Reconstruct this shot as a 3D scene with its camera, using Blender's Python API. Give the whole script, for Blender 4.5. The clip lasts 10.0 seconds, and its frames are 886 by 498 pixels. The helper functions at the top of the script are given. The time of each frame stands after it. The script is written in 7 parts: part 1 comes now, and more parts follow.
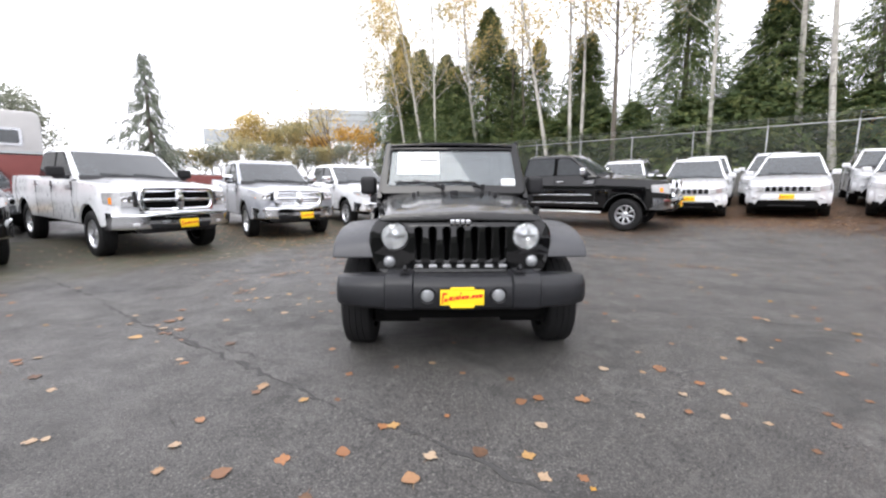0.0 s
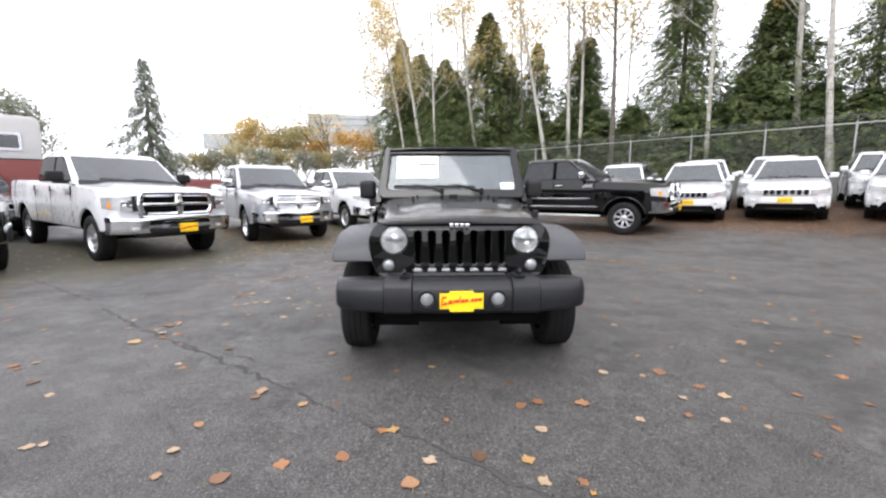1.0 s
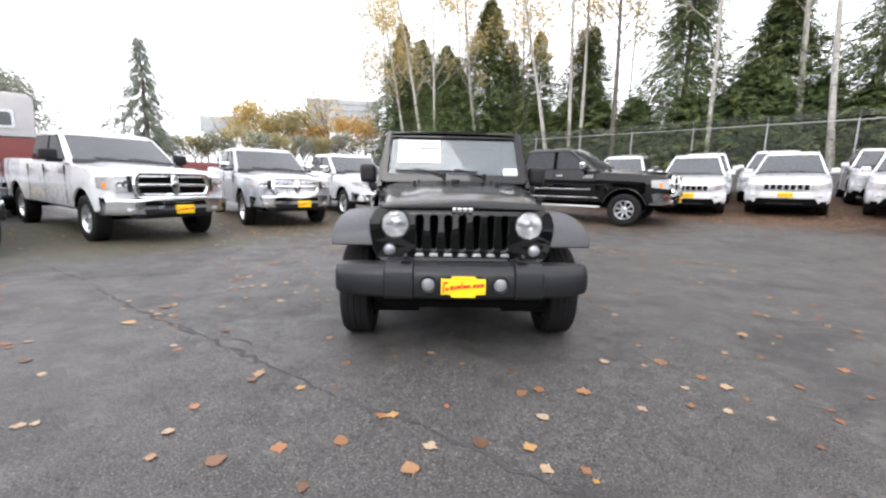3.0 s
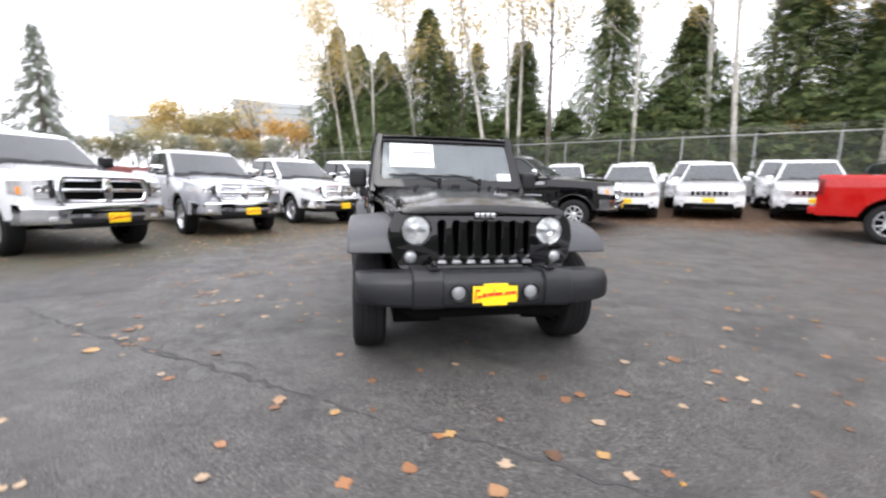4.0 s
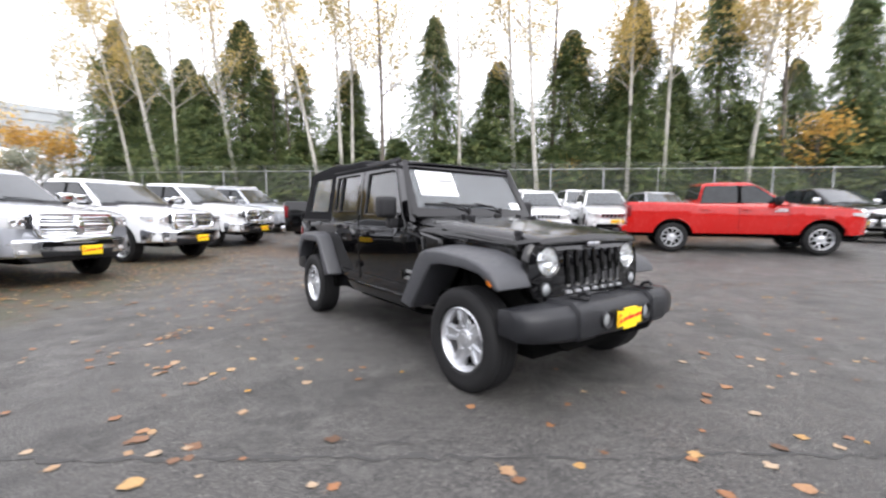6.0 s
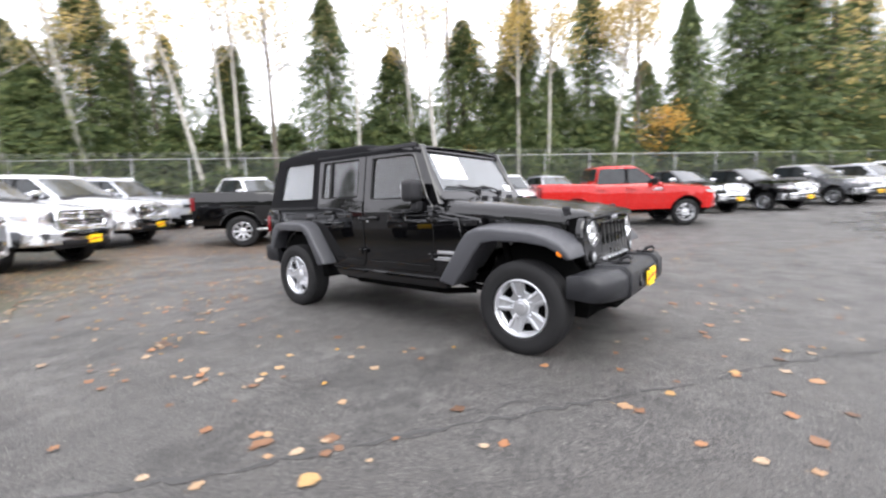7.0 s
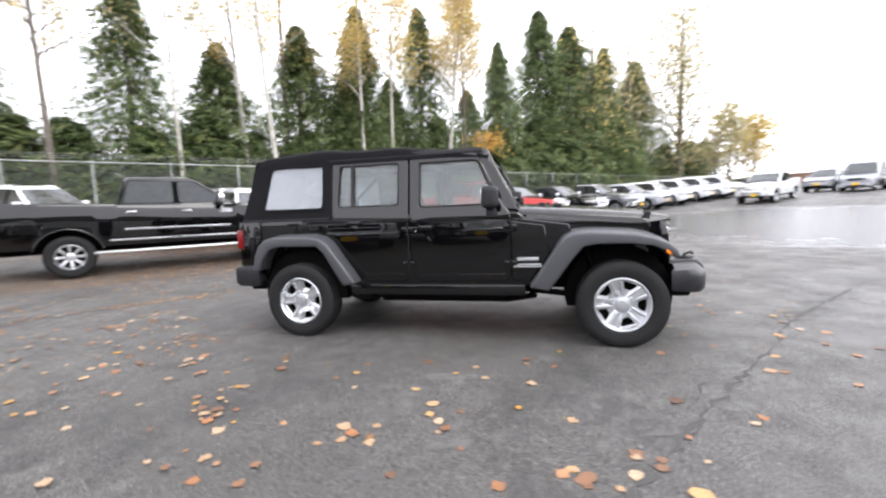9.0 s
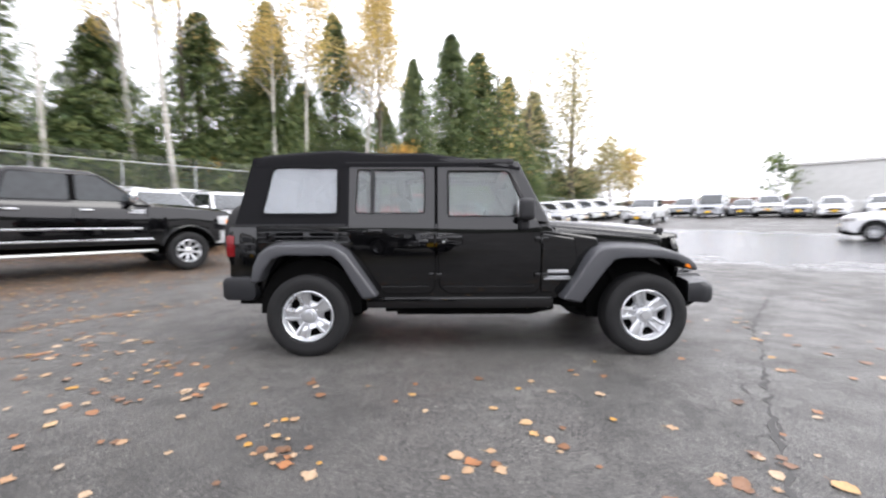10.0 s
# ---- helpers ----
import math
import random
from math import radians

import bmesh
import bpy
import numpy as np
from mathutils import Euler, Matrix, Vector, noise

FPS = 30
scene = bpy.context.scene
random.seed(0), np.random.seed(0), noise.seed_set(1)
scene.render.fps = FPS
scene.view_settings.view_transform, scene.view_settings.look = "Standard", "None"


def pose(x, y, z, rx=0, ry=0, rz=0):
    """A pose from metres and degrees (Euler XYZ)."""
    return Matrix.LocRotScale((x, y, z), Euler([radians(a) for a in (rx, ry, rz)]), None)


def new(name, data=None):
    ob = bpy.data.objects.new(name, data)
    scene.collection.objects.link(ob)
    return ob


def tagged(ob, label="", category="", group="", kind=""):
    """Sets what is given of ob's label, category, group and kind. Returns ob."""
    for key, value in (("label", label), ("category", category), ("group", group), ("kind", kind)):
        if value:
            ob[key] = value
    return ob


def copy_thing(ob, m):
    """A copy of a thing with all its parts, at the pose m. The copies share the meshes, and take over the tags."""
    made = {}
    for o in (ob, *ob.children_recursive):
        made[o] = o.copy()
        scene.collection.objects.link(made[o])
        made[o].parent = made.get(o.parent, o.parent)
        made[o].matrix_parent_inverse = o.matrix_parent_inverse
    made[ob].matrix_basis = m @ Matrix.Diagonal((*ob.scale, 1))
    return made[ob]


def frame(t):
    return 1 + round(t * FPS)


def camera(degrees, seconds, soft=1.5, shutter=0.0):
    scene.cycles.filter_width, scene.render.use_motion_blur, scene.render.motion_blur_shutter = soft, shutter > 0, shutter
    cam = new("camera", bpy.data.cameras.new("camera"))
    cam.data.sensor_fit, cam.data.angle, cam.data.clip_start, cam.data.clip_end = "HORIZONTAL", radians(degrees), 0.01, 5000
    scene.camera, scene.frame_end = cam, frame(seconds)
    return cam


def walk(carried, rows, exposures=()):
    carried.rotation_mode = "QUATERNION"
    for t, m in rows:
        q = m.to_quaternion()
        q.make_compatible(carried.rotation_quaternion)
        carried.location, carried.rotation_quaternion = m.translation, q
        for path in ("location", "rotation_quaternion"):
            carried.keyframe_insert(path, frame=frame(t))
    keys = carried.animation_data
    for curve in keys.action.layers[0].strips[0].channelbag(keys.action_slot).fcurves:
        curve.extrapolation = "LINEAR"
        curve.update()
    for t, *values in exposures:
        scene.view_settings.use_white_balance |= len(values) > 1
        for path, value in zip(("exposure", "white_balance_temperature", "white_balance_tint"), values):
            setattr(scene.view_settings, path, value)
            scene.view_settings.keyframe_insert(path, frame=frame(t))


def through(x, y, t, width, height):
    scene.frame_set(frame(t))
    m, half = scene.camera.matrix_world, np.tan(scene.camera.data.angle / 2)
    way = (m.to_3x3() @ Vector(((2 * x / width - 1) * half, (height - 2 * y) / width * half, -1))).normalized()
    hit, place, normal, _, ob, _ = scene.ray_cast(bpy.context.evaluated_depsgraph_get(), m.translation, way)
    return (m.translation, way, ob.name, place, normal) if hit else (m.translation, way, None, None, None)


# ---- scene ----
# camera: seconds, x, y, z, yaw, pitch, roll
cam = camera(93.9, 10.0, soft=2.3, shutter=0.8)
ROWS = [
    (0, -0.193, -3.359, 1.250, -1.29, -8.33, 0.04),
    (0.5, -0.192, -3.363, 1.249, -1.41, -7.97, 0.10),
    (1, -0.192, -3.362, 1.249, -1.39, -7.79, 0.15),
    (1.5, -0.192, -3.362, 1.251, -1.67, -7.82, 0.11),
    (2, -0.187, -3.351, 1.247, -1.44, -7.90, 0.12),
    (2.2, -0.187, -3.347, 1.239, -1.22, -7.86, 0.09),
    (3.3, -0.283, -3.286, 1.205, -2.71, -9.56, -2.41),
    (3.5, -0.405, -3.263, 1.201, -5.60, -8.26, -4.12),
    (4, -0.805, -3.142, 1.186, -10.55, -8.23, -1.19),
    (4.5, -1.214, -2.920, 1.191, -18.13, -6.60, 0.07),
    (5, -1.705, -2.734, 1.199, -26.44, -5.30, 3.11),
    (5.5, -2.160, -2.504, 1.198, -30.92, -4.54, 3.83),
    (5.7, -2.351, -2.375, 1.208, -33.16, -4.64, 1.59),
    (6.8, -3.423, -1.610, 1.167, -47.70, -5.27, 1.15),
    (7, -3.622, -1.447, 1.165, -51.91, -6.33, 1.56),
    (7.5, -3.911, -1.007, 1.183, -56.96, -4.44, 2.77),
    (8, -4.161, -0.478, 1.163, -63.34, -6.21, 2.32),
    (8.5, -4.318, 0.071, 1.154, -68.83, -5.80, 2.07),
    (9, -4.434, 0.637, 1.169, -76.73, -5.11, 2.19),
    (9.5, -4.469, 1.211, 1.162, -82.29, -3.92, 1.41),
    (10, -4.427, 1.787, 1.166, -90.28, -3.63, 0.17),
]
walk(cam, [(t, pose(x, y, z, 90 + pitch, roll, yaw)) for t, x, y, z, yaw, pitch, roll in ROWS], [(0, 1.0), (3.3, 1.03), (4.5, 1.20), (5.7, 1.14), (7.0, 1.45), (8.5, 1.48), (10.0, 1.38)])

# ---- light: a bright overcast sky ----
world = bpy.data.worlds.new("overcast")
world.use_nodes = True
scene.world = world
wt = world.node_tree
sky = wt.nodes.new("ShaderNodeTexSky")
sky.sky_type, sky.sun_disc = "NISHITA", False
sky.sun_elevation, sky.sun_rotation = radians(48), radians(200)
sky.air_density, sky.dust_density, sky.ozone_density = 1.0, 6.0, 1.0
grey = wt.nodes.new("ShaderNodeHueSaturation")
grey.inputs["Saturation"].default_value = 0.10
grey.inputs["Value"].default_value = 1.0
wt.links.new(sky.outputs[0], grey.inputs["Color"])
cloud = wt.nodes.new("ShaderNodeMix")  # an even cloud layer veils the clear sky
cloud.data_type = "RGBA"
cloud.inputs[0].default_value = 0.8
cloud.inputs[7].default_value = (12.5, 12.5, 13.6, 1)
wt.links.new(grey.outputs[0], cloud.inputs[6])
wt.links.new(cloud.outputs[2], wt.nodes["Background"].inputs[0])
wt.nodes["Background"].inputs[1].default_value = 0.12
sun_data = bpy.data.lights.new("sun", "SUN")
sun_data.energy, sun_data.angle, sun_data.color = 0.9, radians(40), (1.0, 0.98, 0.95)
sun = new("sun", sun_data)
sun.matrix_world = pose(0, 0, 30, 40, 0, -20)

# ---- materials ----
def node_mat(name):
    m = bpy.data.materials.new(name)
    m.use_nodes = True
    t = m.node_tree
    return m, t, t.nodes["Principled BSDF"]


def coords(t, scale=1.0, world_space=True):
    if world_space:
        g = t.nodes.new("ShaderNodeNewGeometry")
        src = g.outputs["Position"]
    else:
        g = t.nodes.new("ShaderNodeTexCoord")
        src = g.outputs["Object"]
    mp = t.nodes.new("ShaderNodeMapping")
    mp.inputs["Scale"].default_value = (scale, scale, scale) if not isinstance(scale, tuple) else scale
    t.links.new(src, mp.inputs["Vector"])
    return mp.outputs[0]


def noise_tex(t, vec, scale, detail=4.0, rough=0.55):
    n = t.nodes.new("ShaderNodeTexNoise")
    n.inputs["Scale"].default_value, n.inputs["Detail"].default_value, n.inputs["Roughness"].default_value = scale, detail, rough
    t.links.new(vec, n.inputs["Vector"])
    return n.outputs["Fac"]


def ramp(t, fac, stops):
    r = t.nodes.new("ShaderNodeValToRGB")
    el = r.color_ramp.elements
    while len(el) < len(stops):
        el.new(0.5)
    for e, (p, c) in zip(el, stops):
        e.position = p
        e.color = (*c, 1) if isinstance(c, tuple) else (c, c, c, 1)
    t.links.new(fac, r.inputs[0])
    return r.outputs[0]


def mix_col(t, fac, a, b, mode="MIX"):
    m = t.nodes.new("ShaderNodeMix")
    m.data_type, m.blend_type = "RGBA", mode
    for sock, v in ((m.inputs[0], fac), (m.inputs[6], a), (m.inputs[7], b)):
        if isinstance(v, (int, float)):
            sock.default_value = v
        elif isinstance(v, tuple):
            sock.default_value = (*v, 1)
        else:
            t.links.new(v, sock)
    return m.outputs[2]


def bump(t, p, height, strength, dist=0.01):
    b = t.nodes.new("ShaderNodeBump")
    b.inputs["Strength"].default_value, b.inputs["Distance"].default_value = strength, dist
    t.links.new(height, b.inputs["Height"])
    t.links.new(b.outputs[0], p.inputs["Normal"])


def paint(name, col, rough=0.22, metal=0.0, coat=1.0, dirt=0.08):
    """Car paint under a clear coat, with faint road film."""
    m, t, p = node_mat(name)
    v = coords(t, 1.0)
    f = ramp(t, noise_tex(t, v, 2.3, 5), [(0.35, 0.0), (0.75, 1.0)])
    dusty = tuple(min(1, c * 0.8 + 0.04) for c in col)
    md = t.nodes.new("ShaderNodeMath")
    md.operation = "MULTIPLY"
    md.inputs[1].default_value = dirt
    t.links.new(f, md.inputs[0])
    t.links.new(mix_col(t, md.outputs[0], col, dusty), p.inputs["Base Color"])
    t.links.new(ramp(t, noise_tex(t, v, 9, 4), [(0.3, rough * 0.8), (0.8, rough * 1.35)]), p.inputs["Roughness"])
    p.inputs["Metallic"].default_value = metal
    p.inputs["Coat Weight"].default_value = coat
    p.inputs["Coat Roughness"].default_value = 0.06
    return m


def plain(name, col, rough=0.5, metal=0.0, grain=0.12, scale=60, bump_s=0.15, spec=0.5, transmission=0.0):
    m, t, p = node_mat(name)
    v = coords(t, 1.0)
    n = noise_tex(t, v, scale, 4)
    big = noise_tex(t, v, scale * 0.06, 3)
    lo, hi = tuple(c * (1 - grain) for c in col), tuple(min(1, c * (1 + grain)) for c in col)
    c1 = ramp(t, n, [(0.3, lo), (0.7, hi)])
    t.links.new(mix_col(t, 0.5, c1, ramp(t, big, [(0.3, lo), (0.7, hi)])), p.inputs["Base Color"])
    t.links.new(ramp(t, big, [(0.3, max(0.02, rough * 0.85)), (0.7, min(1, rough * 1.15))]), p.inputs["Roughness"])
    p.inputs["Metallic"].default_value = metal
    p.inputs["Specular IOR Level"].default_value = spec
    if bump_s:
        bump(t, p, n, bump_s, 0.002)
    return m


def pane_glass(name, tint, gloss=0.09, film=0.0):
    """A thin flat pane: tinted see-through with a mirror coat that grows at grazing angles and a film of haze."""
    m, t, p = node_mat(name)
    t.nodes.remove(p)
    tr, gl, mx, fr = (t.nodes.new("ShaderNode" + k) for k in ("BsdfTransparent", "BsdfGlossy", "MixShader", "Fresnel"))
    tr.inputs[0].default_value = (*tint, 1)
    gl.inputs["Roughness"].default_value = 0.02
    fr.inputs[0].default_value = 1.5
    ad = t.nodes.new("ShaderNodeMath")
    ad.operation, ad.use_clamp = "MULTIPLY_ADD", True
    ad.inputs[1].default_value, ad.inputs[2].default_value = 1.45, gloss  # both faces of the pane reflect
    t.links.new(fr.outputs[0], ad.inputs[0])
    t.links.new(ad.outputs[0], mx.inputs[0])
    haze, fm = t.nodes.new("ShaderNodeBsdfDiffuse"), t.nodes.new("ShaderNodeMixShader")
    haze.inputs[0].default_value = (0.50, 0.54, 0.57, 1)
    cloudy = ramp(t, noise_tex(t, coords(t), 5.0, 4), [(0.3, film * 0.75), (0.7, film * 1.25)])
    t.links.new(cloudy, fm.inputs[0])
    t.links.new(tr.outputs[0], fm.inputs[1])
    t.links.new(haze.outputs[0], fm.inputs[2])
    t.links.new(fm.outputs[0], mx.inputs[1])
    t.links.new(gl.outputs[0], mx.inputs[2])
    t.links.new(mx.outputs[0], t.nodes["Material Output"].inputs[0])
    return m


BLACK = paint("black_paint", (0.0015, 0.0015, 0.0018), 0.2, coat=1.0, dirt=0.02)
BLACK.node_tree.nodes["Principled BSDF"].inputs["Specular IOR Level"].default_value = 0.0
BLACK.node_tree.nodes["Principled BSDF"].inputs["Coat IOR"].default_value = 1.48
BLACK.node_tree.nodes["Principled BSDF"].inputs["Coat Roughness"].default_value = 0.02
WETBLACK = paint("wet_black_paint", (0.0015, 0.0015, 0.0018), 0.2, coat=1.0, dirt=0.02)
wet_t, wet_p = WETBLACK.node_tree, WETBLACK.node_tree.nodes["Principled BSDF"]
wet_p.inputs["Specular IOR Level"].default_value = 0.0
wet_p.inputs["Coat Roughness"].default_value = 0.09
beads = ramp(wet_t, noise_tex(wet_t, coords(wet_t), 70, 2), [(0.52, 0.0), (0.66, 1.0)])
bead_bump = wet_t.nodes.new("ShaderNodeBump")
bead_bump.inputs["Strength"].default_value, bead_bump.inputs["Distance"].default_value = 0.22, 0.004
wet_t.links.new(beads, bead_bump.inputs["Height"])
wet_t.links.new(bead_bump.outputs[0], wet_p.inputs["Coat Normal"])
WHITE = paint("white_paint", (0.60, 0.61, 0.63), 0.3, dirt=0.15)
SILVER = paint("silver_paint", (0.33, 0.345, 0.375), 0.38, 0.5, dirt=0.25)
RED = paint("red_paint", (0.33, 0.005, 0.0035), 0.25)
RED.node_tree.nodes["Principled BSDF"].inputs["Coat IOR"].default_value = 1.4
RED.node_tree.nodes["Principled BSDF"].inputs["Specular IOR Level"].default_value = 0.1
GREY = paint("grey_paint", (0.14, 0.145, 0.155), 0.25, 0.5)
PLASTIC = plain("black_plastic", (0.012, 0.012, 0.0135), 0.55, grain=0.1, scale=500, bump_s=0.25, spec=0.25)
FLARE = plain("flare_plastic", (0.036, 0.037, 0.042), 0.5, grain=0.08, scale=500, bump_s=0.2)
RUBBER = plain("rubber", (0.0105, 0.0105, 0.011), 0.72, grain=0.25, scale=90, spec=0.2)
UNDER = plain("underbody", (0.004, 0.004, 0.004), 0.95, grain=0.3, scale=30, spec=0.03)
FABRIC = plain("soft_top_fabric", (0.007, 0.007, 0.008), 0.95, grain=0.25, scale=700, bump_s=0.4, spec=0.1)
SEAT = plain("seat_cloth", (0.018, 0.018, 0.02), 0.85, grain=0.2, scale=300)
CHROME = plain("chrome", (0.75, 0.76, 0.78), 0.12, 1.0, grain=0.04, scale=20, bump_s=0)
ALLOY = plain("alloy", (0.56, 0.57, 0.59), 0.30, 0.85, grain=0.06, scale=40, bump_s=0.05)
STEEL = plain("galvanised_steel", (0.42, 0.43, 0.43), 0.45, 0.7, grain=0.2, scale=25)
DARKGLASS = plain("tinted_glass", (0.014, 0.017, 0.019), 0.05, 0.0, grain=0.4, scale=6, bump_s=0.0, spec=0.4)
REFLECTOR = plain("lamp_bowl", (0.86, 0.87, 0.88), 0.16, 0.8, grain=0.15, scale=60, bump_s=0.3)
SCREENGLASS = plain("windscreen_glass", (0.028, 0.033, 0.036), 0.04, 0.0, grain=0.5, scale=8, bump_s=0.0, spec=0.7)
LAMP = plain("lamp_reflector", (0.74, 0.75, 0.77), 0.14, 0.65, grain=0.35, scale=90, bump_s=0.6)
AMBER = plain("amber_lens", (0.85, 0.22, 0.01), 0.2, grain=0.1)
REDLENS = plain("red_lens", (0.12, 0.003, 0.005), 0.2, grain=0.1)
YELLOW = plain("yellow_plate", (0.85, 0.58, 0.01), 0.45, grain=0.05, scale=30, bump_s=0)
INK = plain("red_ink", (0.55, 0.02, 0.01), 0.5, grain=0.05, bump_s=0)
PAPER = plain("paper", (0.74, 0.75, 0.76), 0.6, grain=0.03, scale=20, bump_s=0)
GREYINK = plain("grey_ink", (0.24, 0.245, 0.25), 0.6, grain=0.05, bump_s=0)
WINDSHIELD = pane_glass("windshield_glass", (0.36, 0.42, 0.44), 0.0, 0.15)
SIDEGLASS = pane_glass("side_glass", (0.70, 0.76, 0.75), 0.0, 0.03)
VINYL = pane_glass("vinyl_window", (0.66, 0.67, 0.72), 0.0, 0.22)
CLEARLENS = plain("clear_lens", (0.26, 0.27, 0.28), 0.12, 0.3, grain=0.4, scale=120, bump_s=0.6)

# ---- mesh tools ----
def add(bm, src, m=None):
    if m is not None:
        bmesh.ops.transform(src, matrix=m, verts=src.verts)
    me = bpy.data.meshes.new("tmp")
    src.to_mesh(me)
    src.free()
    bm.from_mesh(me)
    bpy.data.meshes.remove(me)
    return bm


def finish(bm, mat, name, sharp=38):
    me = bpy.data.meshes.new(name)
    bmesh.ops.remove_doubles(bm, verts=bm.verts, dist=1e-5)
    bmesh.ops.recalc_face_normals(bm, faces=bm.faces)
    for f in bm.faces:
        f.smooth = True
    bm.to_mesh(me)
    bm.free()
    me.set_sharp_from_angle(angle=radians(sharp))
    me.materials.append(mat)
    return me


def part(name, bm, material, parent, label=""):
    """One mesh object under a thing or part; bm may be a finished mesh."""
    me = finish(bm, material, name) if isinstance(bm, bmesh.types.BMesh) else bm
    ob = new(name, me)
    ob.parent = parent
    return tagged(ob, label) if label else ob


def thing(name, m, label, category, group="", kind=""):
    ob = new(name)
    ob.empty_display_size = 0.2
    ob.matrix_world = m
    return tagged(ob, label, category, group, kind)


def solid(name, bm, material, label, category, group="", kind="", m=None):
    ob = new(name, finish(bm, material, name) if isinstance(bm, bmesh.types.BMesh) else bm)
    if m is not None:
        ob.matrix_world = m
    return tagged(ob, label, category, group, kind)


def box(x0, x1, y0, y1, z0, z1, bev=0.0, seg=2):
    bm = bmesh.new()
    bmesh.ops.create_cube(bm, size=1, matrix=Matrix.LocRotScale(((x0 + x1) / 2, (y0 + y1) / 2, (z0 + z1) / 2), None, (abs(x1 - x0), abs(y1 - y0), abs(z1 - z0))))
    if bev:
        bmesh.ops.bevel(bm, geom=bm.edges[:], offset=bev, segments=seg, profile=0.6, affect="EDGES")
    return bm


def prism(pts, a, b, axis="x", bev=0.0, seg=2):
    """Polygon extruded from a to b; pts are (y, z) for axis x, (x, z) for y, (x, y) for z."""
    bm = bmesh.new()
    put = {"x": lambda p, q, d: (d, p, q), "y": lambda p, q, d: (p, d, q), "z": lambda p, q, d: (p, q, d)}[axis]
    lo = [bm.verts.new(put(p, q, a)) for p, q in pts]
    hi = [bm.verts.new(put(p, q, b)) for p, q in pts]
    n = len(pts)
    bm.faces.new(lo)
    bm.faces.new(hi[::-1])
    for i in range(n):
        bm.faces.new((lo[i], hi[i], hi[(i + 1) % n], lo[(i + 1) % n]))
    bmesh.ops.recalc_face_normals(bm, faces=bm.faces)
    if bev:
        es = [e for e in bm.edges if e.calc_face_angle(0) > 0.5]
        bmesh.ops.bevel(bm, geom=es, offset=bev, segments=seg, profile=0.6, affect="EDGES", clamp_overlap=True)
    return bm


def tube(points, r, seg=8, closed=False):
    bm = bmesh.new()
    pts = [Vector(p) for p in points]
    rings = []
    n = len(pts)
    for i, p in enumerate(pts):
        a, b = pts[max(0, i - 1)], pts[min(n - 1, i + 1)]
        if closed:
            a, b = pts[i - 1], pts[(i + 1) % n]
        q = (b - a).to_track_quat("Z", "Y")
        rr = r[i] if isinstance(r, (list, tuple)) else r
        rings.append([bm.verts.new(p + q @ Vector((rr * math.cos(k * math.tau / seg), rr * math.sin(k * math.tau / seg), 0))) for k in range(seg)])
    for i in range(n if closed else n - 1):
        u, w = rings[i], rings[(i + 1) % n]
        for k in range(seg):
            bm.faces.new((u[k], u[(k + 1) % seg], w[(k + 1) % seg], w[k]))
    if not closed:
        bm.faces.new(rings[0][::-1])
        bm.faces.new(rings[-1])
    return bm


def lathe(profile, seg=32, m=None):
    """Profile of (radius, height) turned round z."""
    bm = bmesh.new()
    rings = []
    for r, h in profile:
        if r < 1e-5:
            rings.append([bm.verts.new((0, 0, h))])
        else:
            rings.append([bm.verts.new((r * math.cos(k * math.tau / seg), r * math.sin(k * math.tau / seg), h)) for k in range(seg)])
    for u, w in zip(rings, rings[1:]):
        for k in range(seg):
            j = (k + 1) % seg
            a = [u[k % len(u)], u[j % len(u)], w[j % len(w)], w[k % len(w)]]
            f = []
            for v in a:
                if v not in f:
                    f.append(v)
            if len(f) > 2:
                bm.faces.new(f)
    if m is not None:
        bmesh.ops.transform(bm, matrix=m, verts=bm.verts)
    return bm


def loft(sections, close=False, caps=True):
    bm = bmesh.new()
    rows = [[bm.verts.new(p) for p in s] for s in sections]
    n = len(rows[0])
    for a, b in zip(rows, rows[1:]):
        for i in range(n if close else n - 1):
            j = (i + 1) % n
            bm.faces.new((a[i], a[j], b[j], b[i]))
    if caps and close:
        bm.faces.new(rows[0][::-1])
        bm.faces.new(rows[-1])
    return bm


def plate(outline, holes=(), depth=0.02, bev=0.003, m=None, round_outer=True):
    """A flat plate with holes, in its own xy plane, depth along z."""
    cu = bpy.data.curves.new("plate", "CURVE")
    cu.dimensions, cu.fill_mode = "2D", "BOTH"
    cu.extrude, cu.bevel_depth, cu.bevel_resolution = max(0.0001, depth / 2 - bev), bev, 0
    for pts in (outline, *holes):
        sp = cu.splines.new("POLY")
        sp.points.add(len(pts) - 1)
        for q, (a, b) in zip(sp.points, pts):
            q.co = (a, b, 0, 1)
        sp.use_cyclic_u = True
    ob = bpy.data.objects.new("plate", cu)
    scene.collection.objects.link(ob)
    me = bpy.data.meshes.new_from_object(ob.evaluated_get(bpy.context.evaluated_depsgraph_get()))
    bm = bmesh.new()
    bm.from_mesh(me)
    bpy.data.objects.remove(ob)
    bpy.data.curves.remove(cu)
    bpy.data.meshes.remove(me)
    if m is not None:
        bmesh.ops.transform(bm, matrix=m, verts=bm.verts)
    return bm


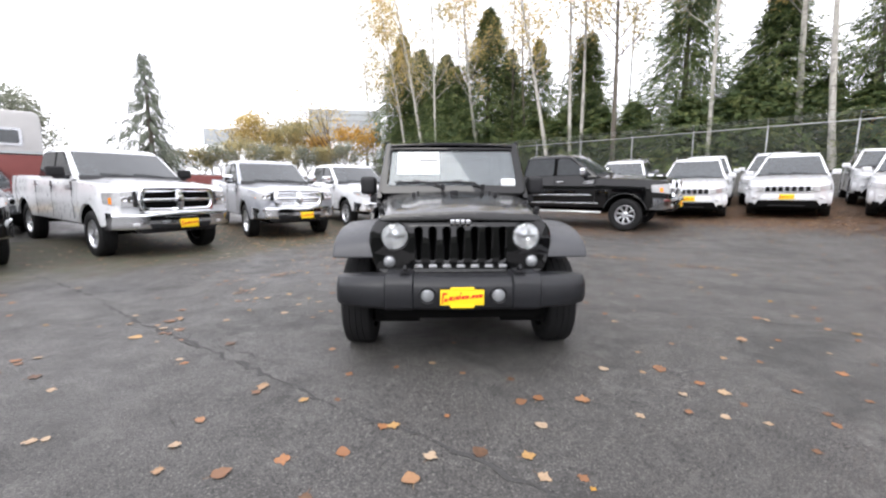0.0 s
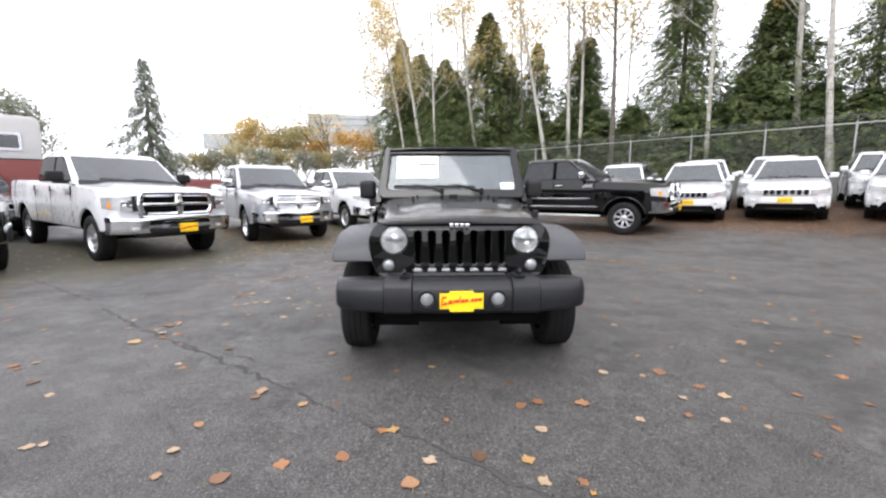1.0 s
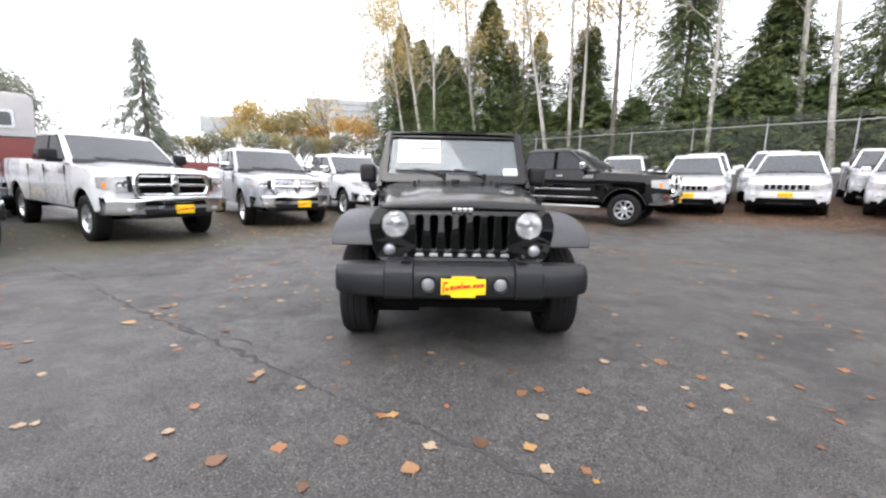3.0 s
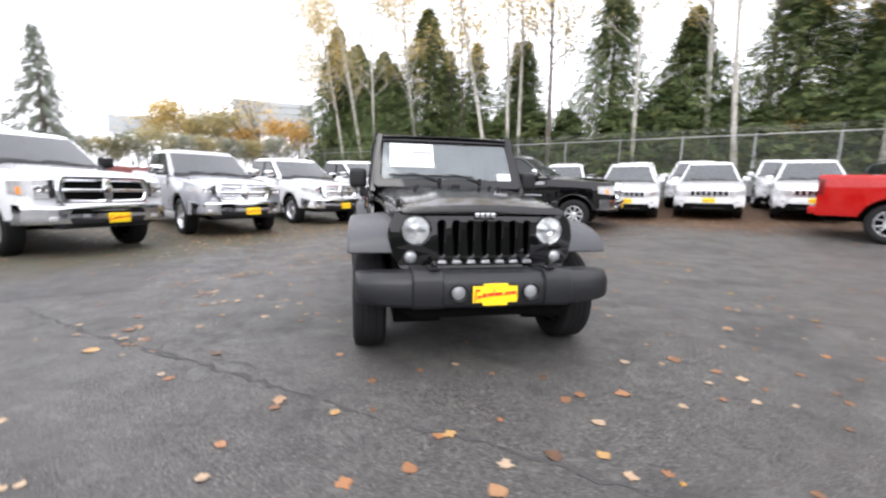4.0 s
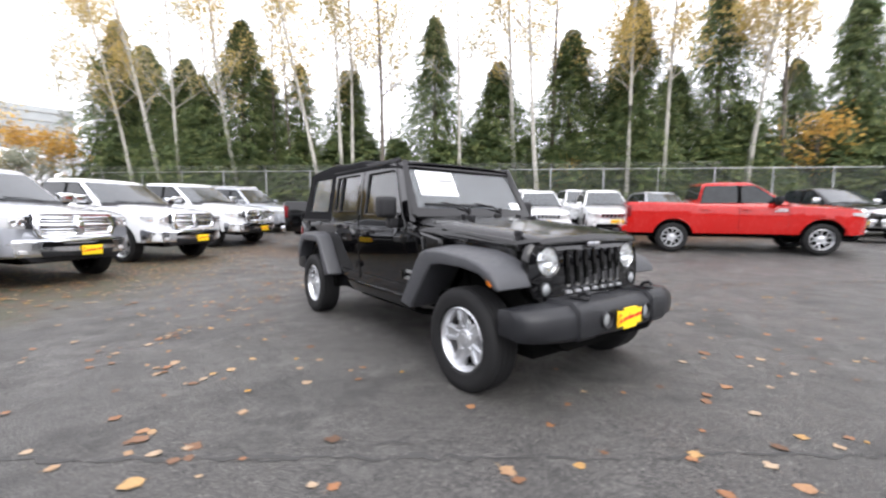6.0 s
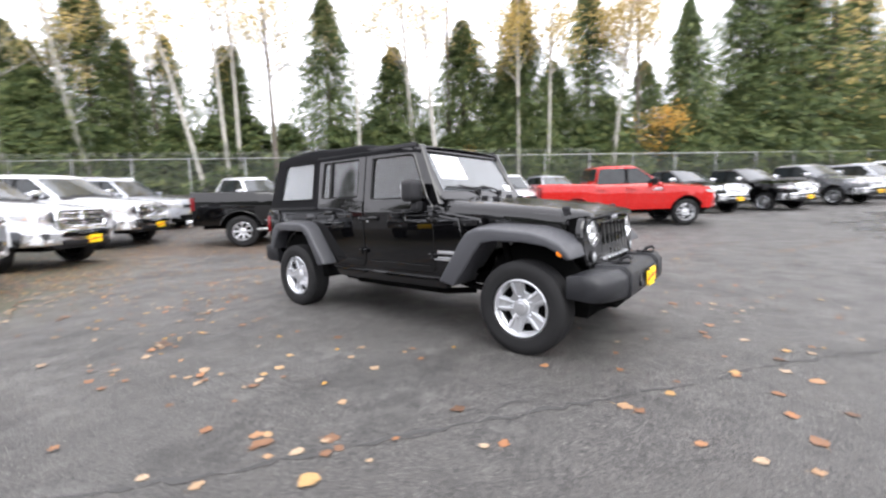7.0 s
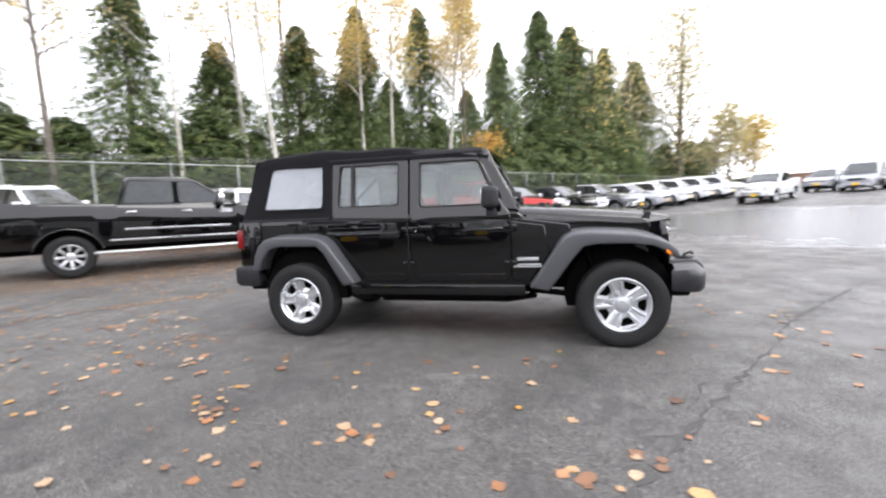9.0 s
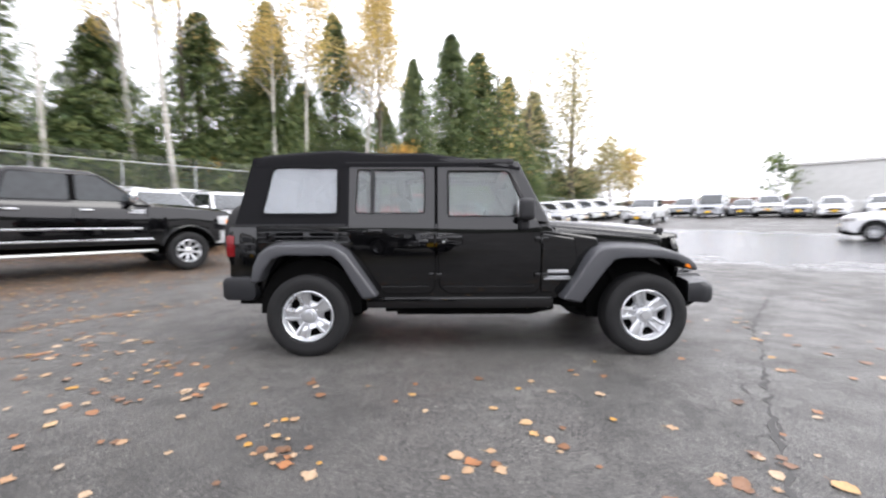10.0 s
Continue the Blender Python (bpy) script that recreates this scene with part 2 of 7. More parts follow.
def rounded(pts, r=0.03, n=4):
    """Polygon with its corners rounded."""
    out = []
    k = len(pts)
    for i in range(k):
        p, a, b = Vector(pts[i]), Vector(pts[i - 1]), Vector(pts[(i + 1) % k])
        d1, d2 = (a - p), (b - p)
        rr = min(r, d1.length * 0.45, d2.length * 0.45)
        s, e = p + d1.normalized() * rr, p + d2.normalized() * rr
        for j in range(n + 1):
            u = j / n
            q = s * (1 - u) ** 2 + p * 2 * u * (1 - u) + e * u * u
            out.append((q.x, q.y))
    return out


def lerp(a, b, u):
    return a + (b - a) * u


def curve1(points, y):
    """Piecewise linear value."""
    if y <= points[0][0]:
        return points[0][1]
    for (a, u), (b, v) in zip(points, points[1:]):
        if y <= b:
            return lerp(u, v, (y - a) / (b - a))
    return points[-1][1]


def mirrored(bm):
    """bm together with its mirror image in x."""
    other = bm.copy()
    bmesh.ops.scale(other, vec=(-1, 1, 1), verts=other.verts)
    bmesh.ops.reverse_faces(other, faces=other.faces)
    return add(bm, other)


YZ = Matrix(((0, 0, 1, 0), (1, 0, 0, 0), (0, 1, 0, 0), (0, 0, 0, 1)))  # plate xy -> world yz
XZ = Matrix(((1, 0, 0, 0), (0, 0, -1, 0), (0, 1, 0, 0), (0, 0, 0, 1)))  # plate xy -> world xz, facing -y

# ---- ground: one sheet, a shallow dish that rises to a bank under the fence ----
FX, FY, FDX, FDY = 11.99, 22.43, 0.7186, -0.6955  # a point of the fence and its direction


def fence_side(x, y):
    """Signed distance beyond the fence line."""
    return (x - FX) * -FDY + (y - FY) * FDX


def ground_z(x, y):
    r2 = x * x + (y - 1) ** 2
    z = 0.0011 * min(r2, 1400) + max(0, math.sqrt(r2) - 37.4) * 0.035
    s = fence_side(x, y)
    e = min(1, max(0, (x - 13) / 8))
    z += 0.057 * max(0, min(s, 0) + 16.6) * (1 - e * e * (3 - 2 * e))  # the lot climbs towards the bank
    u = min(1, max(0, (s + 2.6) / 2.3))
    u = u * u * (3 - 2 * u)
    return lerp(z, 2.1 + min(0.05 * max(0, s), 1.5), u)


def build_ground():
    bm = bmesh.new()
    def axis():
        v, a = [0.0], 0.0
        while a < 900:
            a += 0.5 if a < 14 else (1.0 if a < 45 else a * 0.12)
            v.append(a)
        return [-q for q in v[:0:-1]] + v
    xs, ys = axis(), axis()
    grid = [[bm.verts.new((x, y, ground_z(x, y))) for x in xs] for y in ys]
    for r0, r1 in zip(grid, grid[1:]):
        for i in range(len(xs) - 1):
            bm.faces.new((r0[i], r0[i + 1], r1[i + 1], r1[i]))
    m, t, p = node_mat("asphalt")
    v = coords(t)
    agg = noise_tex(t, v, 95, 6, 0.75)
    fine = noise_tex(t, v, 45, 6, 0.6)
    big = noise_tex(t, v, 0.55, 5, 0.6)
    mid = noise_tex(t, v, 2.4, 5, 0.62)
    c = ramp(t, agg, [(0.40, (0.014, 0.014, 0.015)), (0.50, (0.045, 0.043, 0.041)), (0.62, (0.20, 0.19, 0.178))])
    c = mix_col(t, 0.35, c, ramp(t, fine, [(0.3, (0.035, 0.033, 0.032)), (0.7, (0.064, 0.061, 0.058))]))
    c = mix_col(t, ramp(t, mid, [(0.42, 0.0), (0.7, 0.5)]), c, (0.030, 0.0292, 0.0285))
    c = mix_col(t, ramp(t, big, [(0.5, 0.0), (0.72, 0.4)]), c, (0.080, 0.079, 0.076))
    chips = noise_tex(t, v, 88, 2, 0.5)
    c = mix_col(t, ramp(t, chips, [(0.62, 0.0), (0.68, 0.65)]), c, (0.25, 0.24, 0.22))
    pits = noise_tex(t, v, 48, 3, 0.6)
    c = mix_col(t, ramp(t, pits, [(0.33, 0.85), (0.41, 0.0)]), c, (0.010, 0.010, 0.011))
    worn = mix_col(t, 0.5, noise_tex(t, v, 1.3, 6, 0.7), noise_tex(t, v, 7.0, 5, 0.7))
    c = mix_col(t, ramp(t, worn, [(0.54, 0.0), (0.62, 0.55)]), c, (0.12, 0.117, 0.11))  # pale scuffs and old spills
    damp = noise_tex(t, coords(t, (0.5, 0.9, 0.5)), 1.1, 6, 0.65)
    c = mix_col(t, ramp(t, damp, [(0.53, 0.0), (0.64, 0.55)]), c, (0.0215, 0.021, 0.0203))
    p.inputs["Specular IOR Level"].default_value = 0.36
    t.links.new(c, p.inputs["Base Color"])
    wet = mix_col(t, 0.5, big, mid)
    t.links.new(ramp(t, wet, [(0.38, 0.42), (0.5, 0.56), (0.62, 0.72)]), p.inputs["Roughness"])
    bump(t, p, agg, 0.9, 0.008)
    # a broad wet area in the lower part of the lot, with ragged edges
    g = t.nodes.new("ShaderNodeTexGradient")
    g.gradient_type = "SPHERICAL"
    mp = t.nodes.new("ShaderNodeMapping")
    mp.vector_type = "TEXTURE"
    mp.inputs["Location"].default_value, mp.inputs["Scale"].default_value = (13.0, -10.0, 0.3), (12.0, 9.0, 60.0)
    geo = t.nodes.new("ShaderNodeNewGeometry")
    t.links.new(geo.outputs["Position"], mp.inputs["Vector"])
    t.links.new(mp.outputs[0], g.inputs[0])
    edge = t.nodes.new("ShaderNodeMath")
    edge.operation = "MULTIPLY"
    t.links.new(g.outputs["Fac"], edge.inputs[0])
    t.links.new(noise_tex(t, v, 0.8, 4), edge.inputs[1])
    pool = ramp(t, edge.outputs[0], [(0.09, 0.0), (0.17, 1.0)])
    t.links.new(mix_col(t, pool, p.inputs["Roughness"].links[0].from_socket, (0.12, 0.12, 0.12)), p.inputs["Roughness"])
    t.links.new(mix_col(t, pool, c, (0.035, 0.035, 0.037)), p.inputs["Base Color"])
    # bare verges of soil, moss and rotting leaves under the parked rows
    def verge(col, loc, turn, scale, amount):
        gr = t.nodes.new("ShaderNodeTexGradient")
        gr.gradient_type = "SPHERICAL"
        q = t.nodes.new("ShaderNodeMapping")
        q.vector_type = "TEXTURE"
        q.inputs["Location"].default_value, q.inputs["Scale"].default_value = loc, scale
        q.inputs["Rotation"].default_value = (0, 0, radians(turn))
        t.links.new(geo.outputs["Position"], q.inputs["Vector"])
        t.links.new(q.outputs[0], gr.inputs[0])
        ml = t.nodes.new("ShaderNodeMath")
        ml.operation = "MULTIPLY"
        t.links.new(gr.outputs["Fac"], ml.inputs[0])
        t.links.new(noise_tex(t, v, 1.7, 6, 0.7), ml.inputs[1])
        f = ramp(t, ml.outputs[0], [(0.10, 0.0), (0.24, amount)])
        tone = mix_col(t, ramp(t, noise_tex(t, v, 6, 5), [(0.45, 0.0), (0.6, 1.0)]), col[0], col[1])
        t.links.new(mix_col(t, f, p.inputs["Base Color"].links[0].from_socket, tone), p.inputs["Base Color"])
        rough = p.inputs["Roughness"].links[0].from_socket
        t.links.new(mix_col(t, f, rough, (0.9, 0.9, 0.9)), p.inputs["Roughness"])
    verge(((0.10, 0.055, 0.03), (0.055, 0.035, 0.022)), (11.0, 9.6, 0.4), -40, (13.0, 6.0, 60.0), 0.85)
    verge(((0.06, 0.065, 0.03), (0.085, 0.06, 0.035)), (-5.2, 7.2, 0.1), 56, (11.0, 4.4, 60.0), 0.6)
    verge(((0.10, 0.06, 0.035), (0.06, 0.045, 0.03)), (2.5, 9.3, 0.1), -36, (6.0, 2.0, 60.0), 0.5)
    solid("ground", bm, m, "damp grey asphalt lot with scattered autumn leaves", "ground", kind="structure")


build_ground()

# ---- vehicles: front towards local -y, front axle at y = 0, wheels on z = 0 ----
WHEELS = {}


def wheel_meshes(r, width, rim_r, style):
    key = (r, width, rim_r, style)
    if key in WHEELS:
        return WHEELS[key]
    h = width / 2
    out = Matrix.Rotation(radians(-90), 4, "Y")  # local z -> -x, the outer side of a right-hand wheel
    n = 44
    side = [(rim_r, -h * 0.75), (rim_r + 0.012, -h * 0.92), (r * 0.80, -h), (r * 0.86, -h * 0.99), (r * 0.955, -h * 0.90), (r * 0.985, -h * 0.78)]
    tread = []
    for k in range(4):  # four ribs with grooves between
        u0, u1 = -0.72 + k * 0.38, -0.72 + k * 0.38 + 0.30
        tread += [(r * 0.984, h * (u0 - 0.012)), (r * (1.0 if k in (1, 2) else 0.994), h * u0), (r * (1.0 if k in (1, 2) else 0.994), h * u1), (r * 0.984, h * (u1 + 0.012))]
    prof = side + tread + [(q, -z) for q, z in side[::-1]]
    ty = lathe(prof, n, out)
    tyre = finish(ty, RUBBER, "tyre")
    d = h * 0.52  # face of the rim
    rim = lathe([(rim_r * 0.99, -h * 0.7), (rim_r * 0.99, h * 0.80), (rim_r * 0.955, h * 0.84), (rim_r * 0.90, h * 0.72), (rim_r * 0.87, h * 0.2), (rim_r * 0.87, -h * 0.2)], 40)
    spokes = {"five_wide": 5, "five": 5, "seven": 7, "eight": 8, "ten": 10}[style]
    w0, w1 = {"five_wide": (0.24, 0.35), "five": (0.22, 0.34), "seven": (0.12, 0.17), "eight": (0.085, 0.135), "ten": (0.09, 0.11)}[style]
    w0, w1 = w0 * rim_r, w1 * rim_r
    twin = style in ("five_wide", "five")
    if style == "five_wide":  # a solid dish with five small windows, a grooved spoke between each two
        ring = [(rim_r * 0.94 * math.cos(q * math.tau / 40), rim_r * 0.94 * math.sin(q * math.tau / 40)) for q in range(40)]
        windows = []
        for k in range(5):
            c, sn = math.cos(k * math.tau / 5), math.sin(k * math.tau / 5)
            win = rounded([(-0.13 * rim_r, 0.52 * rim_r), (0.13 * rim_r, 0.52 * rim_r), (0.29 * rim_r, 0.84 * rim_r), (-0.29 * rim_r, 0.84 * rim_r)], 0.014, 3)
            windows.append([(x * c - y * sn, x * sn + y * c) for x, y in win])
        dish = plate(ring, windows, 0.03, 0.004, Matrix.Translation((0, 0, d - 0.022)))
        for v in dish.verts:
            v.co.z += 0.03 * (math.hypot(v.co.x, v.co.y) / rim_r - 0.9)
        add(rim, dish)
        for k in range(5):
            turn = Matrix.Rotation((k + 0.5) * math.tau / 5, 4, "Z")
            for q in (-1, 1):  # paired ridges of a spoke
                rib = prism([(q * 0.05 * rim_r, rim_r * 0.24), (q * 0.14 * rim_r, rim_r * 0.24), (q * 0.22 * rim_r, rim_r * 0.91), (q * 0.12 * rim_r, rim_r * 0.93)], d - 0.02, d + 0.010, "z", 0.008)
                for v in rib.verts:
                    v.co.z += 0.03 * (math.hypot(v.co.x, v.co.y) / rim_r - 0.9)
                add(rim, rib, turn)
            add(rim, lathe([(0.011, d - 0.02), (0.011, d + 0.004), (0.007, d + 0.010), (0, d + 0.011)], 8), turn @ Matrix.Translation((0, rim_r * 0.36, 0)))
        spokes = 0
    for k in range(spokes):
        a = k * math.tau / spokes
        bars = []
        if twin:  # two ribs with a sunken web between them
            t0, t1 = 0.36 * w0, 0.36 * w1
            for s in (-1, 1):
                bars.append(prism([(s * (w0 - t0), rim_r * 0.2), (s * w0, rim_r * 0.2), (s * w1, rim_r * 0.93), (s * (w1 - t1), rim_r * 0.93)], d - 0.03, d + 0.012, "z", 0.006))
            if style == "five_wide":
                bars.append(prism([(-w0, rim_r * 0.2), (w0, rim_r * 0.2), (w1 * 0.98, rim_r * 0.92), (-w1 * 0.98, rim_r * 0.92)], d - 0.03, d + 0.002, "z", 0.004))
            else:
                bars.append(prism([(-w0, rim_r * 0.2), (w0, rim_r * 0.2), (w0, rim_r * 0.42), (-w0, rim_r * 0.42)], d - 0.03, d - 0.004, "z", 0.004))
        else:
            bars.append(prism([(-w0, rim_r * 0.16), (w0, rim_r * 0.16), (w1 * 0.72, rim_r * 0.6), (w1, rim_r * 0.93), (-w1, rim_r * 0.93), (-w1 * 0.72, rim_r * 0.6)], d - 0.022, d + 0.012, "z", 0.008))
        for sp in bars:
            for v in sp.verts:  # dished towards the hub
                v.co.z += 0.035 * (math.hypot(v.co.x, v.co.y) / rim_r - 0.9)
            add(rim, sp, Matrix.Rotation(a, 4, "Z"))
    add(rim, lathe([(rim_r * 0.30, d - 0.05), (rim_r * 0.30, d - 0.005), (rim_r * 0.26, d + 0.006), (rim_r * 0.17, d + 0.010), (rim_r * 0.16, d + 0.018), (0, d + 0.02)], 24))
    bmesh.ops.transform(rim, matrix=out, verts=rim.verts)
    deep = -0.1 if style == "five_wide" else 0.22
    hub = lathe([(0, -h * 0.8), (rim_r * 0.86, -h * 0.8), (rim_r * 0.86, h * deep), (rim_r * 0.6, h * (deep + 0.04)), (0, h * (deep + 0.06))], 24, out)
    WHEELS[key] = (tyre, finish(rim, ALLOY, "rim"), finish(hub, UNDER, "wheel"))
    return WHEELS[key]


def add_wheel(root, x, y, r, width, rim_r, style, turn=0):
    tyre, rim, hub = wheel_meshes(r, width, rim_r, style)
    w = part("wheel", hub, None, root)
    w.matrix_basis = pose(x, y, r * 0.985, random.uniform(0, 360), 0, 0) if x < 0 else pose(x, y, r * 0.985, random.uniform(0, 360), 0, 180)
    part("tyre", tyre, None, w)
    part("rim", rim, None, w, "bright alloy rim")


def skin(pts, back):
    """A closed thin panel from 3D outline pts, with its back at offset `back`."""
    bm = bmesh.new()
    a = [bm.verts.new(p) for p in pts]
    b = [bm.verts.new(Vector(p) + Vector(back)) for p in pts]
    bm.faces.new(a)
    bm.faces.new(b[::-1])
    for i in range(len(a)):
        j = (i + 1) % len(a)
        bm.faces.new((a[i], b[i], b[j], a[j]))
    return bm


def number_plate(root, x, y, z, w=0.31, h=0.155, frame=False):
    p = part("number_plate", box(x - w / 2, x + w / 2, y - 0.008, y, z - h / 2, z + h / 2, 0.004), YELLOW, root, "yellow dealer plate with red script bars")
    b = bmesh.new()
    for u, v, lo, hi in ((-0.46, -0.43, -0.34, 0.30), (-0.43, -0.35, 0.16, 0.28), (-0.41, -0.33, -0.22, -0.06), (-0.30, -0.22, -0.16, 0.06), (-0.20, -0.17, -0.16, 0.06), (-0.155, -0.07, -0.10, 0.08), (-0.055, -0.03, -0.08, 0.30), (-0.02, 0.05, -0.08, 0.10), (0.06, 0.15, -0.06, 0.11), (0.17, 0.185, -0.06, 0.0), (0.21, 0.28, -0.04, 0.14), (0.295, 0.36, -0.02, 0.16), (0.375, 0.46, 0.0, 0.18)):
        bar = prism([(x + (u - 0.01) * w, z + lo * h), (x + (v - 0.01) * w, z + lo * h), (x + (v + 0.015) * w, z + hi * h), (x + (u + 0.015) * w, z + hi * h)], y - 0.011, y - 0.0085, "y")
        if frame:
            part("script_bar", bar, INK, p)
        else:
            add(b, bar)
    if not frame:
        part("script_bars", b, INK, p)
    else:
        for s in (-1, 1):
            part("frame_tab", box(x - w * 0.27, x + w * 0.27, y - 0.012, y - 0.001, z + s * h * 0.5 - 0.012, z + s * h * 0.5 + 0.009, 0.003), YELLOW, p)
            for q in (-1, 1):
                part("frame_corner", box(x + q * w * 0.28, x + q * w * 0.49, y - 0.012, y - 0.001, z + s * h * 0.5 - 0.004, z + s * h * 0.5 + 0.008, 0.003), PLASTIC, p)


RAM15 = dict(wb=3.57, fo=0.98, ro=1.20, w=1.0, r=0.405, tw=0.27, rim=0.272, sill=0.50, track=0.865,
             top=[(-0.98, 1.08), (-0.94, 1.125), (-0.87, 1.165), (-0.7, 1.205), (-0.45, 1.235), (-0.2, 1.255), (0.45, 1.295), (0.62, 1.305), (0.8, 1.30), (0.95, 1.30), (2.98, 1.335), (3.02, 1.36), (4.75, 1.39)],
             nose=[(-0.98, 0.80), (-0.93, 0.87), (-0.86, 0.915), (-0.75, 0.95), (-0.55, 0.98), (-0.3, 0.99), (0.5, 0.985), (0.7, 1.0), (3.8, 1.0), (4.6, 0.985), (4.77, 0.96)],
             cab=(0.60, 2.98, 1.50, 2.82, 1.29, 1.90, 0.935, 0.80), doors=(0.78, 1.93, 2.93), bed=3.0, style="ram_bars", wheel="five", ground=0.5,
             grille=(0.80, 1.16, 0.54), bumper=(0.49, 0.785))
RAM25 = dict(RAM15, wb=3.80, r=0.41, rim=0.255, style="ram_cross", wheel="eight", sill=0.56,
             top=[(-0.98, 1.17), (-0.955, 1.235), (-0.88, 1.275), (-0.7, 1.30), (-0.2, 1.335), (0.45, 1.37), (0.62, 1.38), (0.8, 1.365), (0.95, 1.36), (2.98, 1.385), (3.02, 1.41), (4.95, 1.43)],
             nose=[(-0.98, 0.86), (-0.94, 0.91), (-0.87, 0.945), (-0.75, 0.97), (-0.5, 0.99), (0.5, 0.985), (0.7, 1.0), (4.0, 1.0), (4.8, 0.985), (5.0, 0.96)],
             cab=(0.60, 2.98, 1.48, 2.82, 1.36, 1.96, 0.935, 0.815), grille=(0.825, 1.23, 0.60), bumper=(0.52, 0.81))
SUV = dict(wb=2.915, fo=0.93, ro=0.98, w=0.965, r=0.375, tw=0.25, rim=0.24, sill=0.33, track=0.81,
           top=[(-0.93, 0.86), (-0.88, 0.94), (-0.7, 1.00), (-0.2, 1.06), (0.5, 1.10), (0.8, 1.12), (3.4, 1.16), (3.75, 1.14), (3.9, 1.05)],
           nose=[(-0.93, 0.70), (-0.85, 0.84), (-0.65, 0.92), (-0.35, 0.955), (0.5, 0.965), (3.0, 0.965), (3.6, 0.92), (3.9, 0.80)],
           cab=(0.55, 3.78, 1.45, 3.35, 1.08, 1.73, 0.90, 0.66), doors=(0.75, 1.75, 2.65, 3.35), bed=None, style="seven", wheel="ten", ground=0.33)
SEDAN = dict(SUV, wb=2.75, fo=0.9, ro=1.0, w=0.91, r=0.33, tw=0.22, rim=0.22, sill=0.25,
             top=[(-0.9, 0.66), (-0.85, 0.74), (-0.6, 0.82), (0.2, 0.92), (0.75, 0.97), (3.0, 1.0), (3.6, 1.0), (3.75, 0.92)],
             nose=[(-0.9, 0.66), (-0.8, 0.80), (-0.5, 0.89), (0.5, 0.91), (2.8, 0.91), (3.5, 0.86), (3.75, 0.74)],
             cab=(0.55, 3.35, 1.35, 2.65, 0.95, 1.45, 0.84, 0.58), doors=(0.75, 1.7, 2.6), style="sedan", wheel="ten")
VAN = dict(SUV, wb=3.1, ro=1.0, top=[(-0.93, 0.86), (-0.8, 1.0), (0.2, 1.12), (0.6, 1.15), (4.0, 1.18), (4.1, 1.1)],
           nose=[(-0.93, 0.72), (-0.8, 0.86), (-0.4, 0.96), (0.5, 1.0), (3.6, 1.0), (4.1, 0.9)],
           cab=(0.3, 4.05, 1.1, 3.95, 1.1, 2.0, 0.96, 0.82), doors=(0.6, 1.6, 2.7, 3.7), style="sedan")


def lifted(cfg, dz):
    """The same vehicle standing higher on its wheels."""
    cab = cfg["cab"]
    return dict(cfg, top=[(y, z + dz) for y, z in cfg["top"]], sill=cfg["sill"] + dz * 0.6, cab=(*cab[:4], cab[4] + dz, cab[5] + dz, *cab[6:]), lift=dz)


